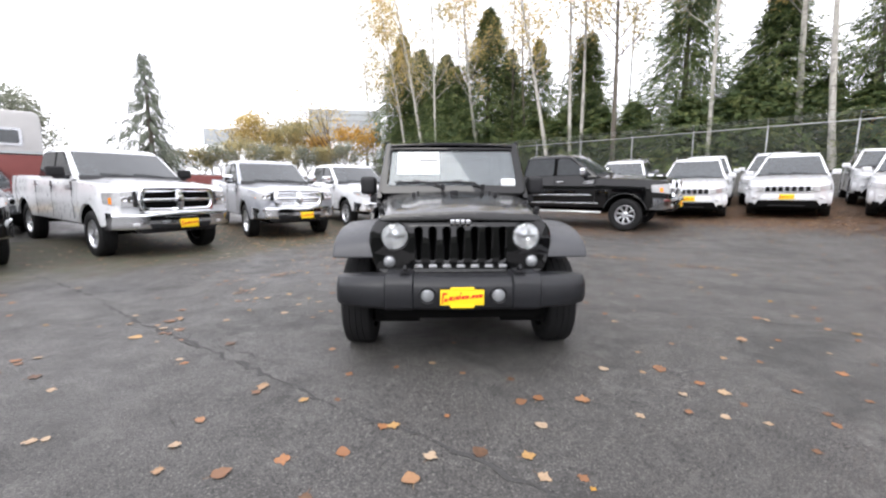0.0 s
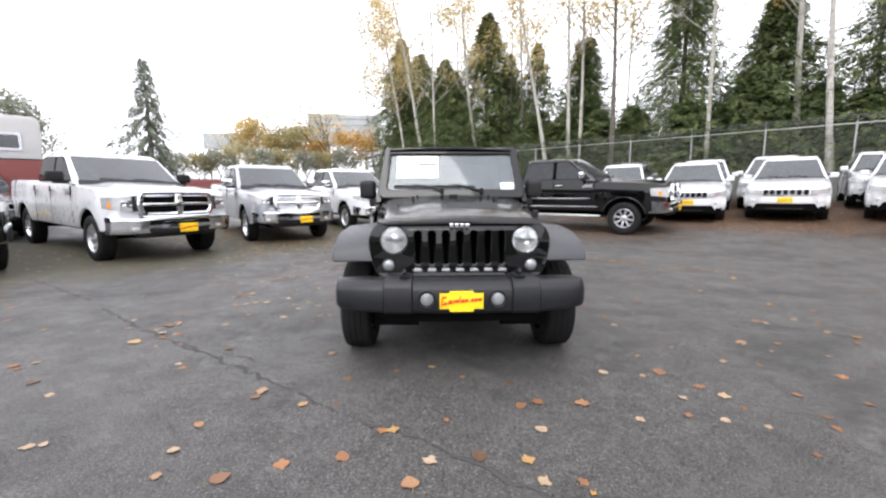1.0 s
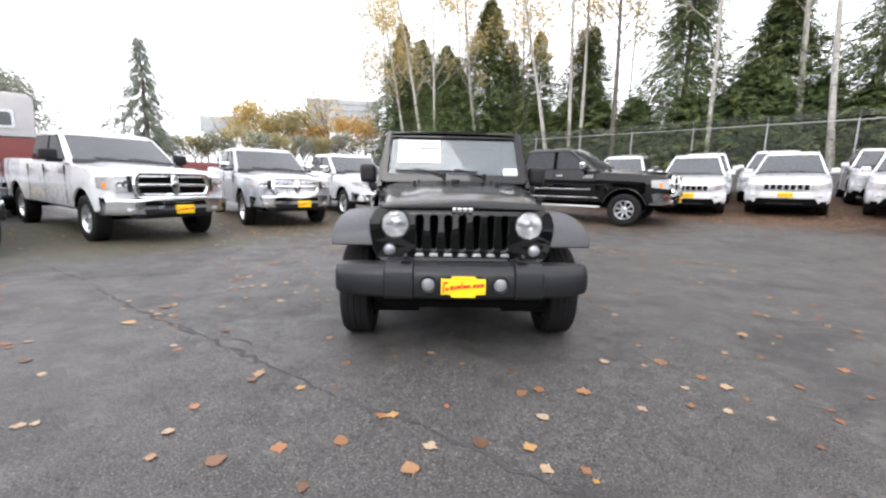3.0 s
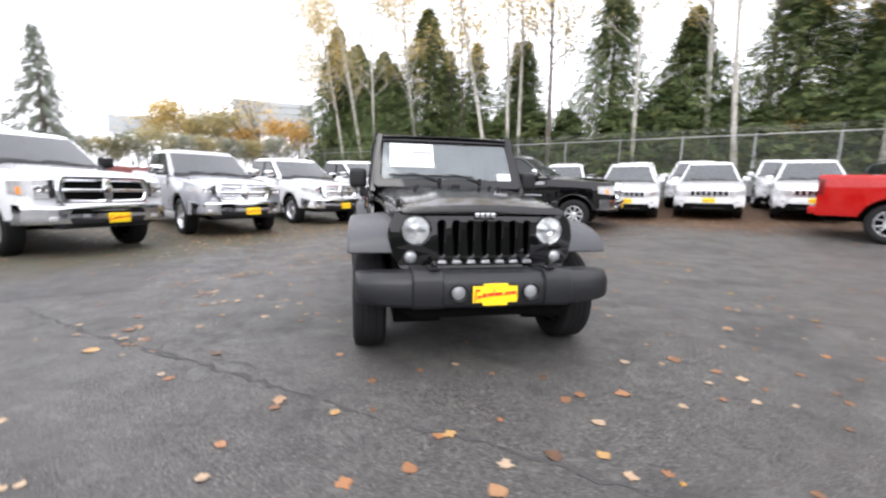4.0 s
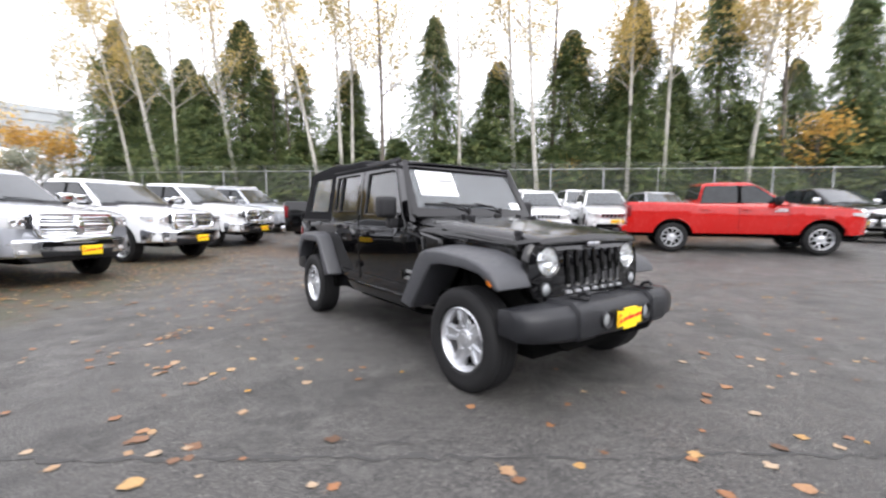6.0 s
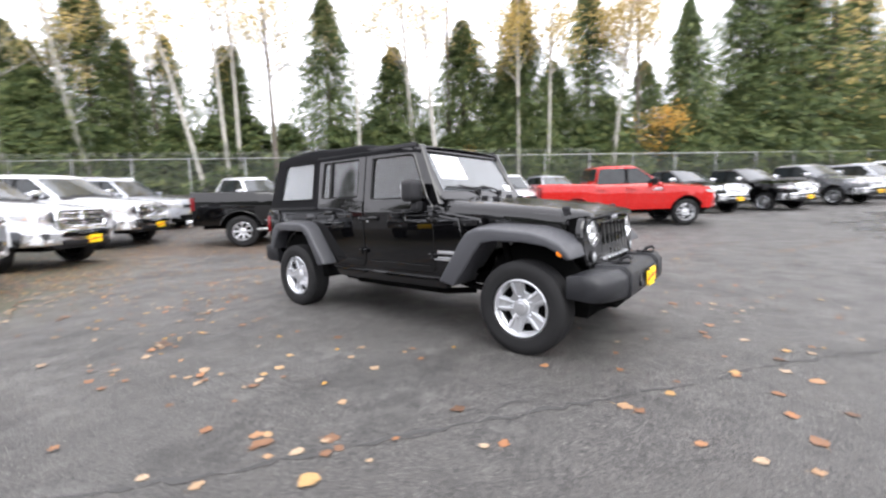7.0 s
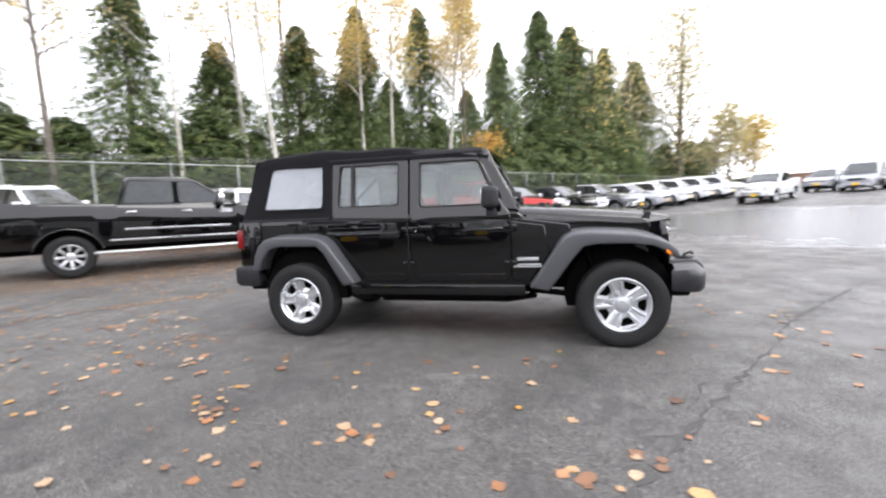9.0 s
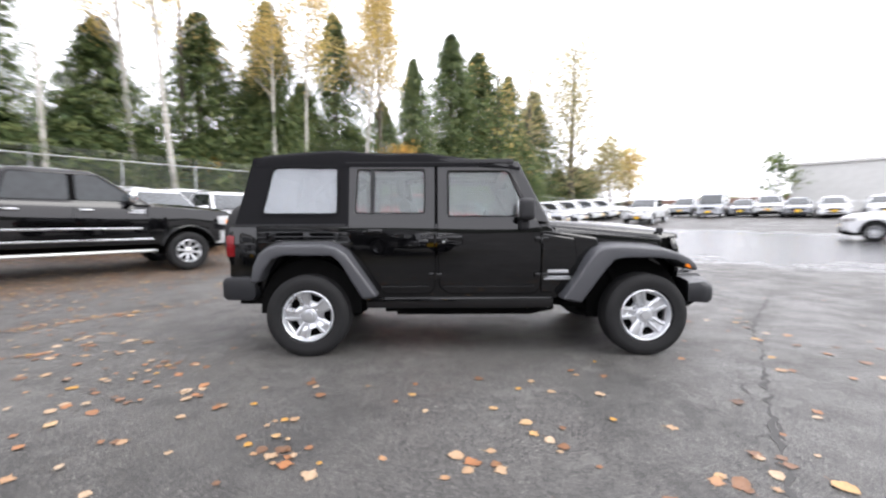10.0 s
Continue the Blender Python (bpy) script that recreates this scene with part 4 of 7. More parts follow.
    if trim:
        for s in (-1, 1):
            part("side_moulding", box(s * (W + 0.002), s * (W + 0.016), ds[0] + 0.1, bed - 0.1, 0.86 + up, 0.895 + up, 0.006), CHROME, root)
            part("sill_moulding", box(s * (W - 0.02), s * (W + 0.012), ds[0] - 0.1, bed + 0.35, sill + 0.10, sill + 0.135, 0.006), CHROME, root)
            part("running_board", tube([(s * (W - 0.06), ds[0] - 0.15, 0.46), (s * (W + 0.05), ds[0], 0.47), (s * (W + 0.05), bed + 0.3, 0.47), (s * (W - 0.06), bed + 0.45, 0.46)], 0.032), STEEL, root)
            for yc in (0, wb):
                a = [(s * (W + 0.028), yc + (Ra + 0.02) * math.cos(q * math.pi / 12), r + (Ra + 0.02) * math.sin(q * math.pi / 12)) for q in range(1, 12)]
                part("arch_trim", tube(a, 0.016), BLACK, root)
    for yc in (0, wb):
        for s in (-1, 1):
            add_wheel(root, s * cfg["track"], yc, r, cfg["tw"], cfg["rim"], cfg["wheel"])
    return root


def parked(x, y, hx, hy, lift=0.0):
    """Pose of a vehicle by its front axle's centre and heading, tilted to lie on the ground."""
    n = math.hypot(hx, hy)
    hx, hy = hx / n, hy / n
    L = 3.4
    a, b = ground_z(x, y), ground_z(x - hx * L, y - hy * L)
    l, q = ground_z(x - hy * 0.85 - hx * 1.7, y + hx * 0.85 - hy * 1.7), ground_z(x + hy * 0.85 - hx * 1.7, y - hx * 0.85 - hy * 1.7)
    rz = math.degrees(math.atan2(hx, -hy))
    pitch = max(-3, min(3, math.degrees(math.atan2(b - a, L))))
    roll = max(-2.5, min(2.5, math.degrees(math.atan2(q - l, 1.7))))
    return pose(x, y, a + lift - 0.004, 0, 0, rz) @ pose(0, 0, 0, pitch, roll, 0)


def car_from(src, x, y, hx, hy):
    return copy_thing(src, parked(x, y, hx, hy))


ROW = (0.594, -0.804)
vehicle("pickup_truck", RAM25, WHITE, parked(-5.70, 4.91, 0.824, -0.566), "white heavy-duty crew-cab pickup with a chrome cross-bar grille", "truck", "pickups in the row")
vehicle("pickup_truck", RAM15, SILVER, parked(-4.07, 7.60, *ROW), "silver crew-cab pickup with chrome grille and yellow plate", "truck", "pickups in the row")
white15 = vehicle("pickup_truck", RAM15, WHITE, parked(-2.17, 10.29, *ROW), "white crew-cab pickup with chrome grille and yellow plate", "truck", "pickups in the row")
car_from(white15, -0.06, 13.15, *ROW)
black25 = vehicle("pickup_truck", lifted(dict(RAM25, r=0.42, rim=0.255), 0.05), BLACK, parked(5.42, 8.17, 0.784, -0.621), "black crew-cab pickup with chrome side trim and running board", "truck", trim=True)
vehicle("pickup_truck", lifted(dict(RAM15, r=0.42, rim=0.285, ro=1.22), 0.05), RED, parked(12.85, 1.27, 0.58, -0.815), "bright red crew-cab pickup parked across the lot", "truck", chrome=False)
black15 = vehicle("pickup_truck", RAM15, BLACK, parked(-7.6, 2.5, 0.824, -0.566), "black crew-cab pickup with chrome bumper", "truck", "pickups in the row")
suv = vehicle("sport_utility_car", SUV, WHITE, parked(10.11, 8.55, -0.67, -0.743), "white sport utility car with a seven-slot grille by the fence", "car", "white cars by the fence")
for x, y, hx, hy in ((7.86, 9.5, -0.585, -0.811), (12.26, 7.06, -0.72, -0.694), (13.83, 9.2, -0.654, -0.756), (9.5, 11.6, -0.60, -0.80), (11.6, 10.9, -0.66, -0.75), (6.4, 11.6, -0.56, -0.83)):
    car_from(suv, x, y, hx, hy)
car_from(suv, 6.2, 15.6, 0.0, -1.0)
grey_suv = vehicle("sport_utility_car", SUV, GREY, parked(7.9, 13.9, -0.5, -0.87), "grey sport utility car in the back row", "car")
silver_suv = vehicle("sport_utility_car", SUV, SILVER, parked(2.2, 16.2, *ROW), "silver sport utility car at the end of the row", "car")
car_from(silver_suv, 15.2, 6.0, -0.66, -0.75)
car_from(grey_suv, 16.6, 3.4, -0.62, -0.78)
for x, y in ((17.7, 0.5), (20.4, -1.8)):
    car_from(black15, x, y, -0.59, -0.81)
car_from(silver_suv, 26.3, -6.7, -0.62, -0.78)
vehicle("pickup_truck", RAM15, GREY, parked(23.4, -4.3, -0.59, -0.81), "dark grey crew-cab pickup in the far row", "truck", "far row of vehicles")
for x, y in ((28.9, -8.9), (31.4, -11.2), (33.0, -13.2), (34.8, -15.4)):
    car_from(suv, x, y, -0.62, -0.78)
vehicle("pickup_truck", dict(RAM15, style="ram_bars"), WHITE, parked(26.3, -12.9, -0.75, 0.66), "white crew-cab pickup with a black grille, parked apart", "truck", chrome=False)
car_from(silver_suv, 33.4, -20.2, -0.75, 0.66)
van = vehicle("van", VAN, SILVER, parked(30.4, -20.8, -0.75, 0.66), "silver passenger van in the far row", "van", "far row of vehicles")
sedan = vehicle("saloon_car", SEDAN, GREY, parked(30.0, -23.2, -0.75, 0.66), "dark grey saloon car in the far row", "car", "far row of vehicles")
car_from(suv, 28.4, -24.2, -0.75, 0.66)
car_from(sedan, 26.4, -24.8, -0.75, 0.66)
white_sedan = vehicle("saloon_car", SEDAN, WHITE, parked(24.6, -25.8, -0.75, 0.66), "white saloon car in the far row", "car", "far row of vehicles")
car_from(suv, 11.8, -15.3, 0.72, 0.69)
car_from(white_sedan, 22.3, -27.0, -0.75, 0.66)
car_from(grey_suv, -11.2, 6.9, 0.824, -0.566)

# ---- the black four-door off-roader in the middle of the lot ----
def lean(bm, side=-1, x=0.78):
    """Stand a flat panel up on the car's side: upright to the belt, leaning in above it."""
    for v in bm.verts:
        z = v.co.z
        v.co.x = side * (x - 0.085 * max(0, z - 1.13) / 0.57 - 0.028 * ((min(z, 1.13) - 0.98) / 0.45) ** 2) + v.co.x * side
    return bm


def side_panel(outline, holes, depth, side, x=0.78, bev=0.005):
    """A panel on the car's side; outline in (y, z); outer face at x."""
    bm = plate(outline, holes, depth, bev, YZ)
    for z in (0.62, 0.72, 0.82, 0.92, 1.02, 1.08, 1.13):  # cuts that let the panel bow outwards
        bmesh.ops.bisect_plane(bm, geom=bm.verts[:] + bm.edges[:] + bm.faces[:], plane_co=(0, 0, z), plane_no=(0, 0, 1), dist=1e-4)
    for v in bm.verts:
        v.co.x -= depth / 2
    return lean(bm, side, x)


def arc(cy, cz, r, a0, a1, n=10):
    return [(cy + r * math.cos(radians(lerp(a0, a1, k / n))), cz + r * math.sin(radians(lerp(a0, a1, k / n)))) for k in range(n + 1)]


def off_roader():
    root = thing("off_road_car", pose(0, 0, 0), "black four-door off-road car with soft top and grey flares", "car")
    # tub sides with the rear wheel arch cut out, floor, firewall
    for s in (-1, 1):
        rear_arch = arc(2.946, 0.42, 0.47, 205, -10, 14)
        out = [(0.80, 0.46), (0.80, 1.10), (0.86, 1.15), (2.62, 1.15), (3.60, 1.15), (3.63, 1.0), (3.64, 0.62), (3.43, 0.60)]
        out += [(2.946 + 0.46 * math.cos(radians(a)), 0.44 + 0.46 * math.sin(radians(a))) for a in (15, 35, 55, 75, 95, 115, 135, 155, 175)] + [(2.44, 0.46)]
        part("tub_side", side_panel(out, [], 0.05, s, 0.768, 0.012), BLACK, root)
    fl = box(-0.72, 0.72, 0.80, 3.60, 0.44, 0.56, 0.01)
    add(fl, box(-0.72, 0.72, 0.76, 0.84, 0.5, 1.12, 0.01))
    add(fl, box(-0.70, 0.70, 2.5, 3.58, 0.56, 0.80, 0.02))
    part("floor_pan", fl, UNDER, root)
    part("tailgate", box(-0.76, 0.76, 3.58, 3.645, 0.60, 1.14, 0.02), BLACK, root)
    # front clip: inner fenders and engine bay
    fc = prism([(-0.25, 0.66), (-0.26, 1.02), (-0.20, 1.055), (0.84, 1.15), (0.84, 0.55), (0.50, 0.55), (0.45, 0.75), (0.25, 0.88), (-0.1, 0.88), (-0.2, 0.72)], -0.60, 0.60, "x", 0.02)
    for v in fc.verts:
        v.co.x *= lerp(0.98, 1.2, min(1, max(0, (v.co.y + 0.45) / 1.25)))
    part("engine_bay", fc, BLACK, root)
    # cowl sides behind the fenders
    for s in (-1, 1):
        cs = side_panel([(0.40, 0.97), (0.42, 1.02), (0.84, 1.085), (0.88, 1.085), (0.88, 0.50), (0.70, 0.50), (0.55, 0.72)], [], 0.05, s, 0.772, 0.012)
        part("cowl_side", cs, BLACK, root)
    # hood
    secs = []
    for y, z, w in ((-0.432, 1.050, 0.53), (-0.418, 1.074, 0.545), (-0.35, 1.094, 0.56), (-0.2, 1.115, 0.585), (0.1, 1.143, 0.62), (0.4, 1.168, 0.655), (0.7, 1.190, 0.69), (0.86, 1.198, 0.705)):
        drop = curve1([(-0.432, 0.024), (-0.35, 0.06), (-0.2, 0.105), (0.86, 0.115)], y)
        crown = 0.018 if y > -0.3 else 0.006
        secs.append([(-w - 0.030, y, z - drop), (-w - 0.016, y, z - drop * 0.62), (-w + 0.014, y, z - drop * 0.32), (-w + 0.06, y, z - drop * 0.12), (-w + 0.13, y, z - 0.003), (-w * 0.62, y, z), (-w * 0.5, y, z + crown), (0, y, z + crown + 0.008)])
    hood = loft(secs)
    hood.faces.new([hood.verts.new(p) for p in secs[0] + [(0, secs[0][0][1], 1.03), (secs[0][0][0], secs[0][0][1], 1.02)]])
    h = part("hood", mirrored(hood), WETBLACK, root, "glossy black hood with beads of rain")
    for s in (-1, 1):  # rubber latches and stops
        la = box(s * 0.572, s * 0.598, -0.265, -0.225, 0.985, 1.095, 0.010)
        add(la, box(s * 0.565, s * 0.602, -0.275, -0.215, 1.075, 1.115, 0.014))
        add(la, box(s * 0.560, s * 0.606, -0.27, -0.22, 0.975, 1.005, 0.012))
        part("hood_latch", la, PLASTIC, h)
        part("hood_bumper", box(s * 0.36, s * 0.39, 0.45, 0.52, 1.17, 1.215, 0.01), PLASTIC, h)
        part("washer_nozzle", box(s * 0.33, s * 0.35, 0.60, 0.66, 1.19, 1.225, 0.008), PLASTIC, h)
    part("hood_grain", box(-0.04, 0.04, 0.55, 0.58, 1.20, 1.232, 0.01), PLASTIC, h)
    part("cowl_vent", prism([(0.85, 1.15), (0.85, 1.222), (0.94, 1.235), (0.97, 1.15)], -0.68, 0.68, "x", 0.008), PLASTIC, root)
    # grille: plate with seven slots
    gt = [(-0.58, 0.655), (-0.63, 0.76), (-0.648, 0.86), (-0.642, 0.945), (-0.60, 1.012), (-0.53, 1.040), (-0.27, 1.052), (0.27, 1.052), (0.53, 1.040), (0.60, 1.012), (0.642, 0.945), (0.648, 0.86), (0.63, 0.76), (0.58, 0.655)]
    slots = []
    for k in range(7):
        x = (k - 3) * 0.1005
        slots.append(arc(x, 0.953, 0.032, 0, 180, 8) + arc(x, 0.752, 0.026, 180, 360, 8))
    hl_holes = [arc(s * 0.473, 0.912, 0.105, 0, 354, 28) for s in (-1, 1)]
    g = plate(rounded(gt, 0.03), slots + hl_holes, 0.06, 0.012, Matrix.Translation((0, -0.425, 0)) @ XZ)
    for v in g.verts:  # swept back towards the sides
        v.co.y += 0.10 * abs(v.co.x) ** 2.2 + 0.10 * (v.co.z - 0.68)
    grille = part("grille", g, BLACK, root, "black seven-slot grille panel")
    part("radiator", box(-0.40, 0.40, -0.27, -0.23, 0.66, 1.02), UNDER, grille)
    for k in range(7):
        x = (k - 3) * 0.1005
        # lower slot edges in bright metal, standing in for highlights on the black panel
        lip_glint = bmesh.new()
        add(lip_glint, prism(rounded([(x - 0.033, 0.690), (x + 0.033, 0.690), (x + 0.026, 0.712), (x - 0.026, 0.712)], 0.01), -0.462, -0.44, "y", 0.004))
        part("slot_lip_glint", lip_glint, ALLOY, grille)
    for s in (-1, 1):  # shroud that closes the sides of the grille behind the panel
        part("grille_shroud", box(s * 0.40, s * 0.58, -0.345, -0.20, 0.66, 1.02, 0.01), UNDER, grille)
    lg = bmesh.new()  # marque reduced to a plain bright shape
    for a, b in ((-0.075, -0.045), (-0.038, -0.008), (-0.001, 0.029), (0.036, 0.068)):
        add(lg, box(a, b, -0.436, -0.41, 1.000, 1.032, 0.006))
    part("bright_bars", lg, CHROME, grille)
    for s in (-1, 1):
        m = Matrix.Translation((s * 0.473, -0.378, 0.912)) @ Matrix.Rotation(radians(90), 4, "X")
        ring = lathe([(0.098, -0.03), (0.099, 0.024), (0.095, 0.034), (0.090, 0.026), (0.088, 0.0)], 36, m)
        hr = part("headlamp", ring, CHROME, root, "round clear headlamp in a chrome ring")
        part("bezel", lathe([(0.098, -0.03), (0.106, 0.006), (0.104, 0.012), (0.098, 0.008)], 36, m), PLASTIC, hr)
        bowl = lathe([(0.0, -0.028), (0.025, -0.022), (0.05, -0.006), (0.075, 0.010), (0.090, 0.024)], 20, m)
        part("reflector", bowl, REFLECTOR, hr)
        part("bulb", lathe([(0.017, -0.03), (0.017, 0.004), (0.012, 0.010), (0.0, 0.012)], 16, m), CHROME, hr)
        part("bulb_shield", box(s * 0.473 - 0.082, s * 0.473 + 0.082, -0.386, -0.380, 0.905, 0.911, 0.002), PLASTIC, hr)
        lens = part("lens", lathe([(0.0, 0.046), (0.04, 0.043), (0.072, 0.036), (0.090, 0.026)], 36, m), LENSGLASS, hr)
        lens.visible_shadow = False
        m2 = Matrix.Translation((s * 0.512, -0.412, 0.732)) @ Matrix.Rotation(radians(90), 4, "X")
        t = part("indicator", lathe([(0.048, -0.02), (0.048, 0.02), (0.043, 0.026), (0.042, 0.018)], 24, m2), PLASTIC, root)
        part("lens", lathe([(0.042, 0.018), (0.03, 0.03), (0.012, 0.036), (0, 0.037)], 24, m2), CLEARLENS, t, "clear round indicator lens")
    # front bumper: swept ends, raised pads, fog lamps
    def bump_y(x):
        a = abs(x)
        return curve1([(0, -0.700), (0.50, -0.692), (0.60, -0.682), (0.70, -0.662), (0.80, -0.622), (0.845, -0.588), (0.865, -0.556), (0.872, -0.52)], a)
    bp = []
    half = [0.07, 0.2, 0.328, 0.338, 0.516, 0.526, 0.60, 0.66, 0.72, 0.78, 0.82, 0.845, 0.865, 0.872]
    for x in [-q for q in half[::-1]] + half:
        a = abs(x)
        pad = 0.333 <= a <= 0.52
        y = bump_y(x) - (0.016 if pad else 0)
        z1 = 0.684 if pad else curve1([(0, 0.662), (0.52, 0.664), (0.70, 0.662), (0.865, 0.645), (0.872, 0.63)], a)
        z0 = (0.445 if pad else curve1([(0, 0.440), (0.55, 0.450), (0.80, 0.460), (0.865, 0.464), (0.872, 0.48)], a))
        back = curve1([(0, -0.45), (0.6, -0.44), (0.8, -0.40), (0.872, -0.36)], a)
        front = y + 0.02 * (a > 0.87)
        bp.append([(x, front + 0.03, z0), (x, front + 0.006, z0 + 0.022), (x, front, z0 + 0.07), (x, front + 0.004, z1 - 0.062), (x, front + 0.014, z1 - 0.042), (x, front + 0.055, z1 - 0.004), (x, front + 0.07, z1), (x, back, z1 - 0.008), (x, back, z0 + 0.01)])
    fb = part("front_bumper", loft(bp, close=True), BUMPER, root, "dark grey textured plastic bumper")
    # near-black colour here puts the shadow below the bumper into the air dam
    part("air_dam", prism([(-0.50, 0.36), (0.50, 0.36), (0.58, 0.41), (0.60, 0.50), (-0.60, 0.50), (-0.58, 0.41)], -0.60, -0.40, "y", 0.02), UNDER, root)
    for s in (-1, 1):
        hk = tube([(s * 0.385, -0.56, 0.66), (s * 0.385, -0.60, 0.72), (s * 0.385, -0.645, 0.735), (s * 0.385, -0.665, 0.715)], 0.012)
        add(hk, box(s * 0.35, s * 0.42, -0.66, -0.52, 0.688, 0.698, 0.003))
        part("tow_hook", hk, PLASTIC, fb)
        m3 = Matrix.Translation((s * 0.236, -0.695, 0.549)) @ Matrix.Rotation(radians(90), 4, "X")
        f = part("fog_lamp", lathe([(0.058, -0.02), (0.058, 0.010), (0.054, 0.020), (0.046, 0.012), (0.044, -0.002)], 28, m3), PLASTIC, fb)
        part("lens", lathe([(0.046, 0.000), (0.034, 0.007), (0.016, 0.011), (0.0, 0.012)], 20, m3), CLEARLENS, f, "round clear fog lamp lens")
    number_plate(root, -0.008, -0.722, 0.543, 0.288, 0.118, frame=True)
    # flares
    fo = [(0.743, 0.505), (0.62, 0.69), (0.51, 0.855), (0.45, 0.925), (0.38, 0.955), (0.25, 0.962), (0.11, 0.955), (-0.10, 0.938), (-0.226, 0.908), (-0.33, 0.864), (-0.39, 0.81), (-0.412, 0.755)]
    fi = [(-0.370, 0.752), (-0.330, 0.79), (-0.22, 0.84), (-0.05, 0.862), (0.20, 0.862), (0.30, 0.845), (0.37, 0.77), (0.583, 0.475)]
    ro = [(3.416, 0.66), (3.39, 0.80), (3.34, 0.90), (3.27, 0.958), (3.17, 0.982), (2.79, 0.982), (2.68, 0.958), (2.60, 0.90), (2.46, 0.715), (2.335, 0.535)]
    ri = [(2.46, 0.512), (2.55, 0.66), (2.645, 0.82), (2.72, 0.885), (3.12, 0.89), (3.22, 0.86), (3.30, 0.77), (3.345, 0.66)]
    for s in (-1, 1):
        for outer, inner, xin in ((fo, fi, 0.60), (ro, ri, 0.74)):
            bm = prism(outer + inner, s * xin, s * 0.925, "x", 0.022, 3)
            for v in bm.verts:  # crowned: higher towards the body
                k = (0.925 - abs(v.co.x)) / 0.25
                v.co.z += 0.035 * min(1, k) if v.co.z > 0.8 else 0
            fl = part("fender_flare", bm, FLARE, root, "matt grey plastic fender flare")
            if outer is fo:
                mk = lathe([(0.032, -0.02), (0.032, 0.002), (0.024, 0.006), (0, 0.007)], 20, Matrix.Translation((s * 0.916, -0.338, 0.806)) @ Matrix.Rotation(radians(-6 * s), 4, "Z") @ Matrix.Rotation(radians(90 * s), 4, "Y"))
                part("side_marker", mk, AMBER, fl, "amber round side marker")
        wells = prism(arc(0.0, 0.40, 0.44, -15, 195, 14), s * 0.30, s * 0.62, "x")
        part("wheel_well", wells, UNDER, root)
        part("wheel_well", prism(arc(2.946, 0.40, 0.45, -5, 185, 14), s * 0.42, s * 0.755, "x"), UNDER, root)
    # doors
    fd = rounded([(0.905, 0.60), (0.95, 0.535), (1.72, 0.535), (1.80, 0.60), (1.815, 1.0), (1.815, 1.70), (1.20, 1.70), (0.975, 1.215), (0.905, 1.135)], 0.035)
    fw = rounded([(1.735, 1.632), (1.205, 1.632), (1.16, 1.60), (1.055, 1.40), (0.985, 1.215), (1.735, 1.215)], 0.025)
    rd = rounded([(1.845, 0.60), (1.89, 0.535), (2.29, 0.535), (2.38, 0.68), (2.54, 0.93), (2.60, 1.06), (2.60, 1.70), (1.845, 1.70)], 0.035)
    rw = rounded([(2.535, 1.645), (1.925, 1.645), (1.925, 1.245), (2.555, 1.245)], 0.03)
    for s in (-1, 1):
        for outl, hole, hy, hz in ((fd, fw, 1.70, 1.03), (rd, rw, 2.40, 1.09)):
            d = part("door", side_panel(outl, [hole], 0.035, s, 0.782, 0.008), BLACK, root, "black door with framed window")
            inner = side_panel([(p, min(q, 1.19)) for p, q in outl], [], 0.03, s, 0.74, 0.005)
            part("door_card", inner, PLASTIC, d)
            pane = part("pane", side_panel(hole, [], 0.004, s, 0.762, 0.0005), SIDEGLASS, d)
            pane.visible_shadow = False
            seal = plate([(p, q) for p, q in hole], [[(lerp(p, sum(a for a, _ in hole) / len(hole), 0.045), lerp(q, sum(b for _, b in hole) / len(hole), 0.06)) for p, q in hole]], 0.012, 0.002, YZ)
            part("window_seal", lean(seal, s, 0.772), RUBBER, d)
            hd = box(s * 0.778, s * 0.806, hy - 0.10, hy + 0.03, hz - 0.022, hz + 0.022, 0.01)
            add(hd, box(s * 0.778, s * 0.792, hy + 0.045, hy + 0.075, hz - 0.02, hz + 0.01, 0.006))
            part("door_handle", hd, BLACK, d)
            if outl is fd:
                part("door_lock", lathe([(0.013, -0.004), (0.013, 0.006), (0.0, 0.007)], 14, Matrix.Translation((s * 0.782, 1.765, 1.000)) @ Matrix.Rotation(radians(90 * s), 4, "Y")), CHROME, d)
            hinge_y = 0.90 if outl is fd else 1.84
            for hz2 in (0.70, 1.02):
                hg = box(s * 0.778, s * 0.80, hinge_y - 0.06, hinge_y + 0.06, hz2 - 0.022, hz2 + 0.022, 0.008)
                add(hg, tube([(s * 0.80, hinge_y, hz2 - 0.035), (s * 0.80, hinge_y, hz2 + 0.035)], 0.013))
                part("hinge", hg, BLACK, d)
            # pressed line along the door
            ys = [p for p, _ in outl]
            part("door_crease", box(s * 0.775, s * 0.787, min(ys) + 0.05, max(ys) - (0.05 if outl is fd else 0.28), 0.598, 0.606, 0.003), BLACK, d)
        part("divider_bar", lean(plate([(2.383, 1.245), (2.408, 1.245), (2.408, 1.645), (2.383, 1.645)], [], 0.02, 0.003, YZ), s, 0.775), PLASTIC, root)
        part("rocker", box(s * 0.68, s * 0.755, 0.78, 2.46, 0.40, 0.50, 0.015), BLACK, root)
        part("belt_trim", box(s * 0.770, s * 0.790, 2.63, 3.60, 1.135, 1.155, 0.005), PLASTIC, root)
        bd = bmesh.new()  # badge as plain bars
        add(bd, box(s * 0.794, s * 0.798, 0.665, 0.845, 0.722, 0.748, 0.001))
        add(bd, box(s * 0.794, s * 0.798, 0.640, 0.875, 0.664, 0.676, 0.001))
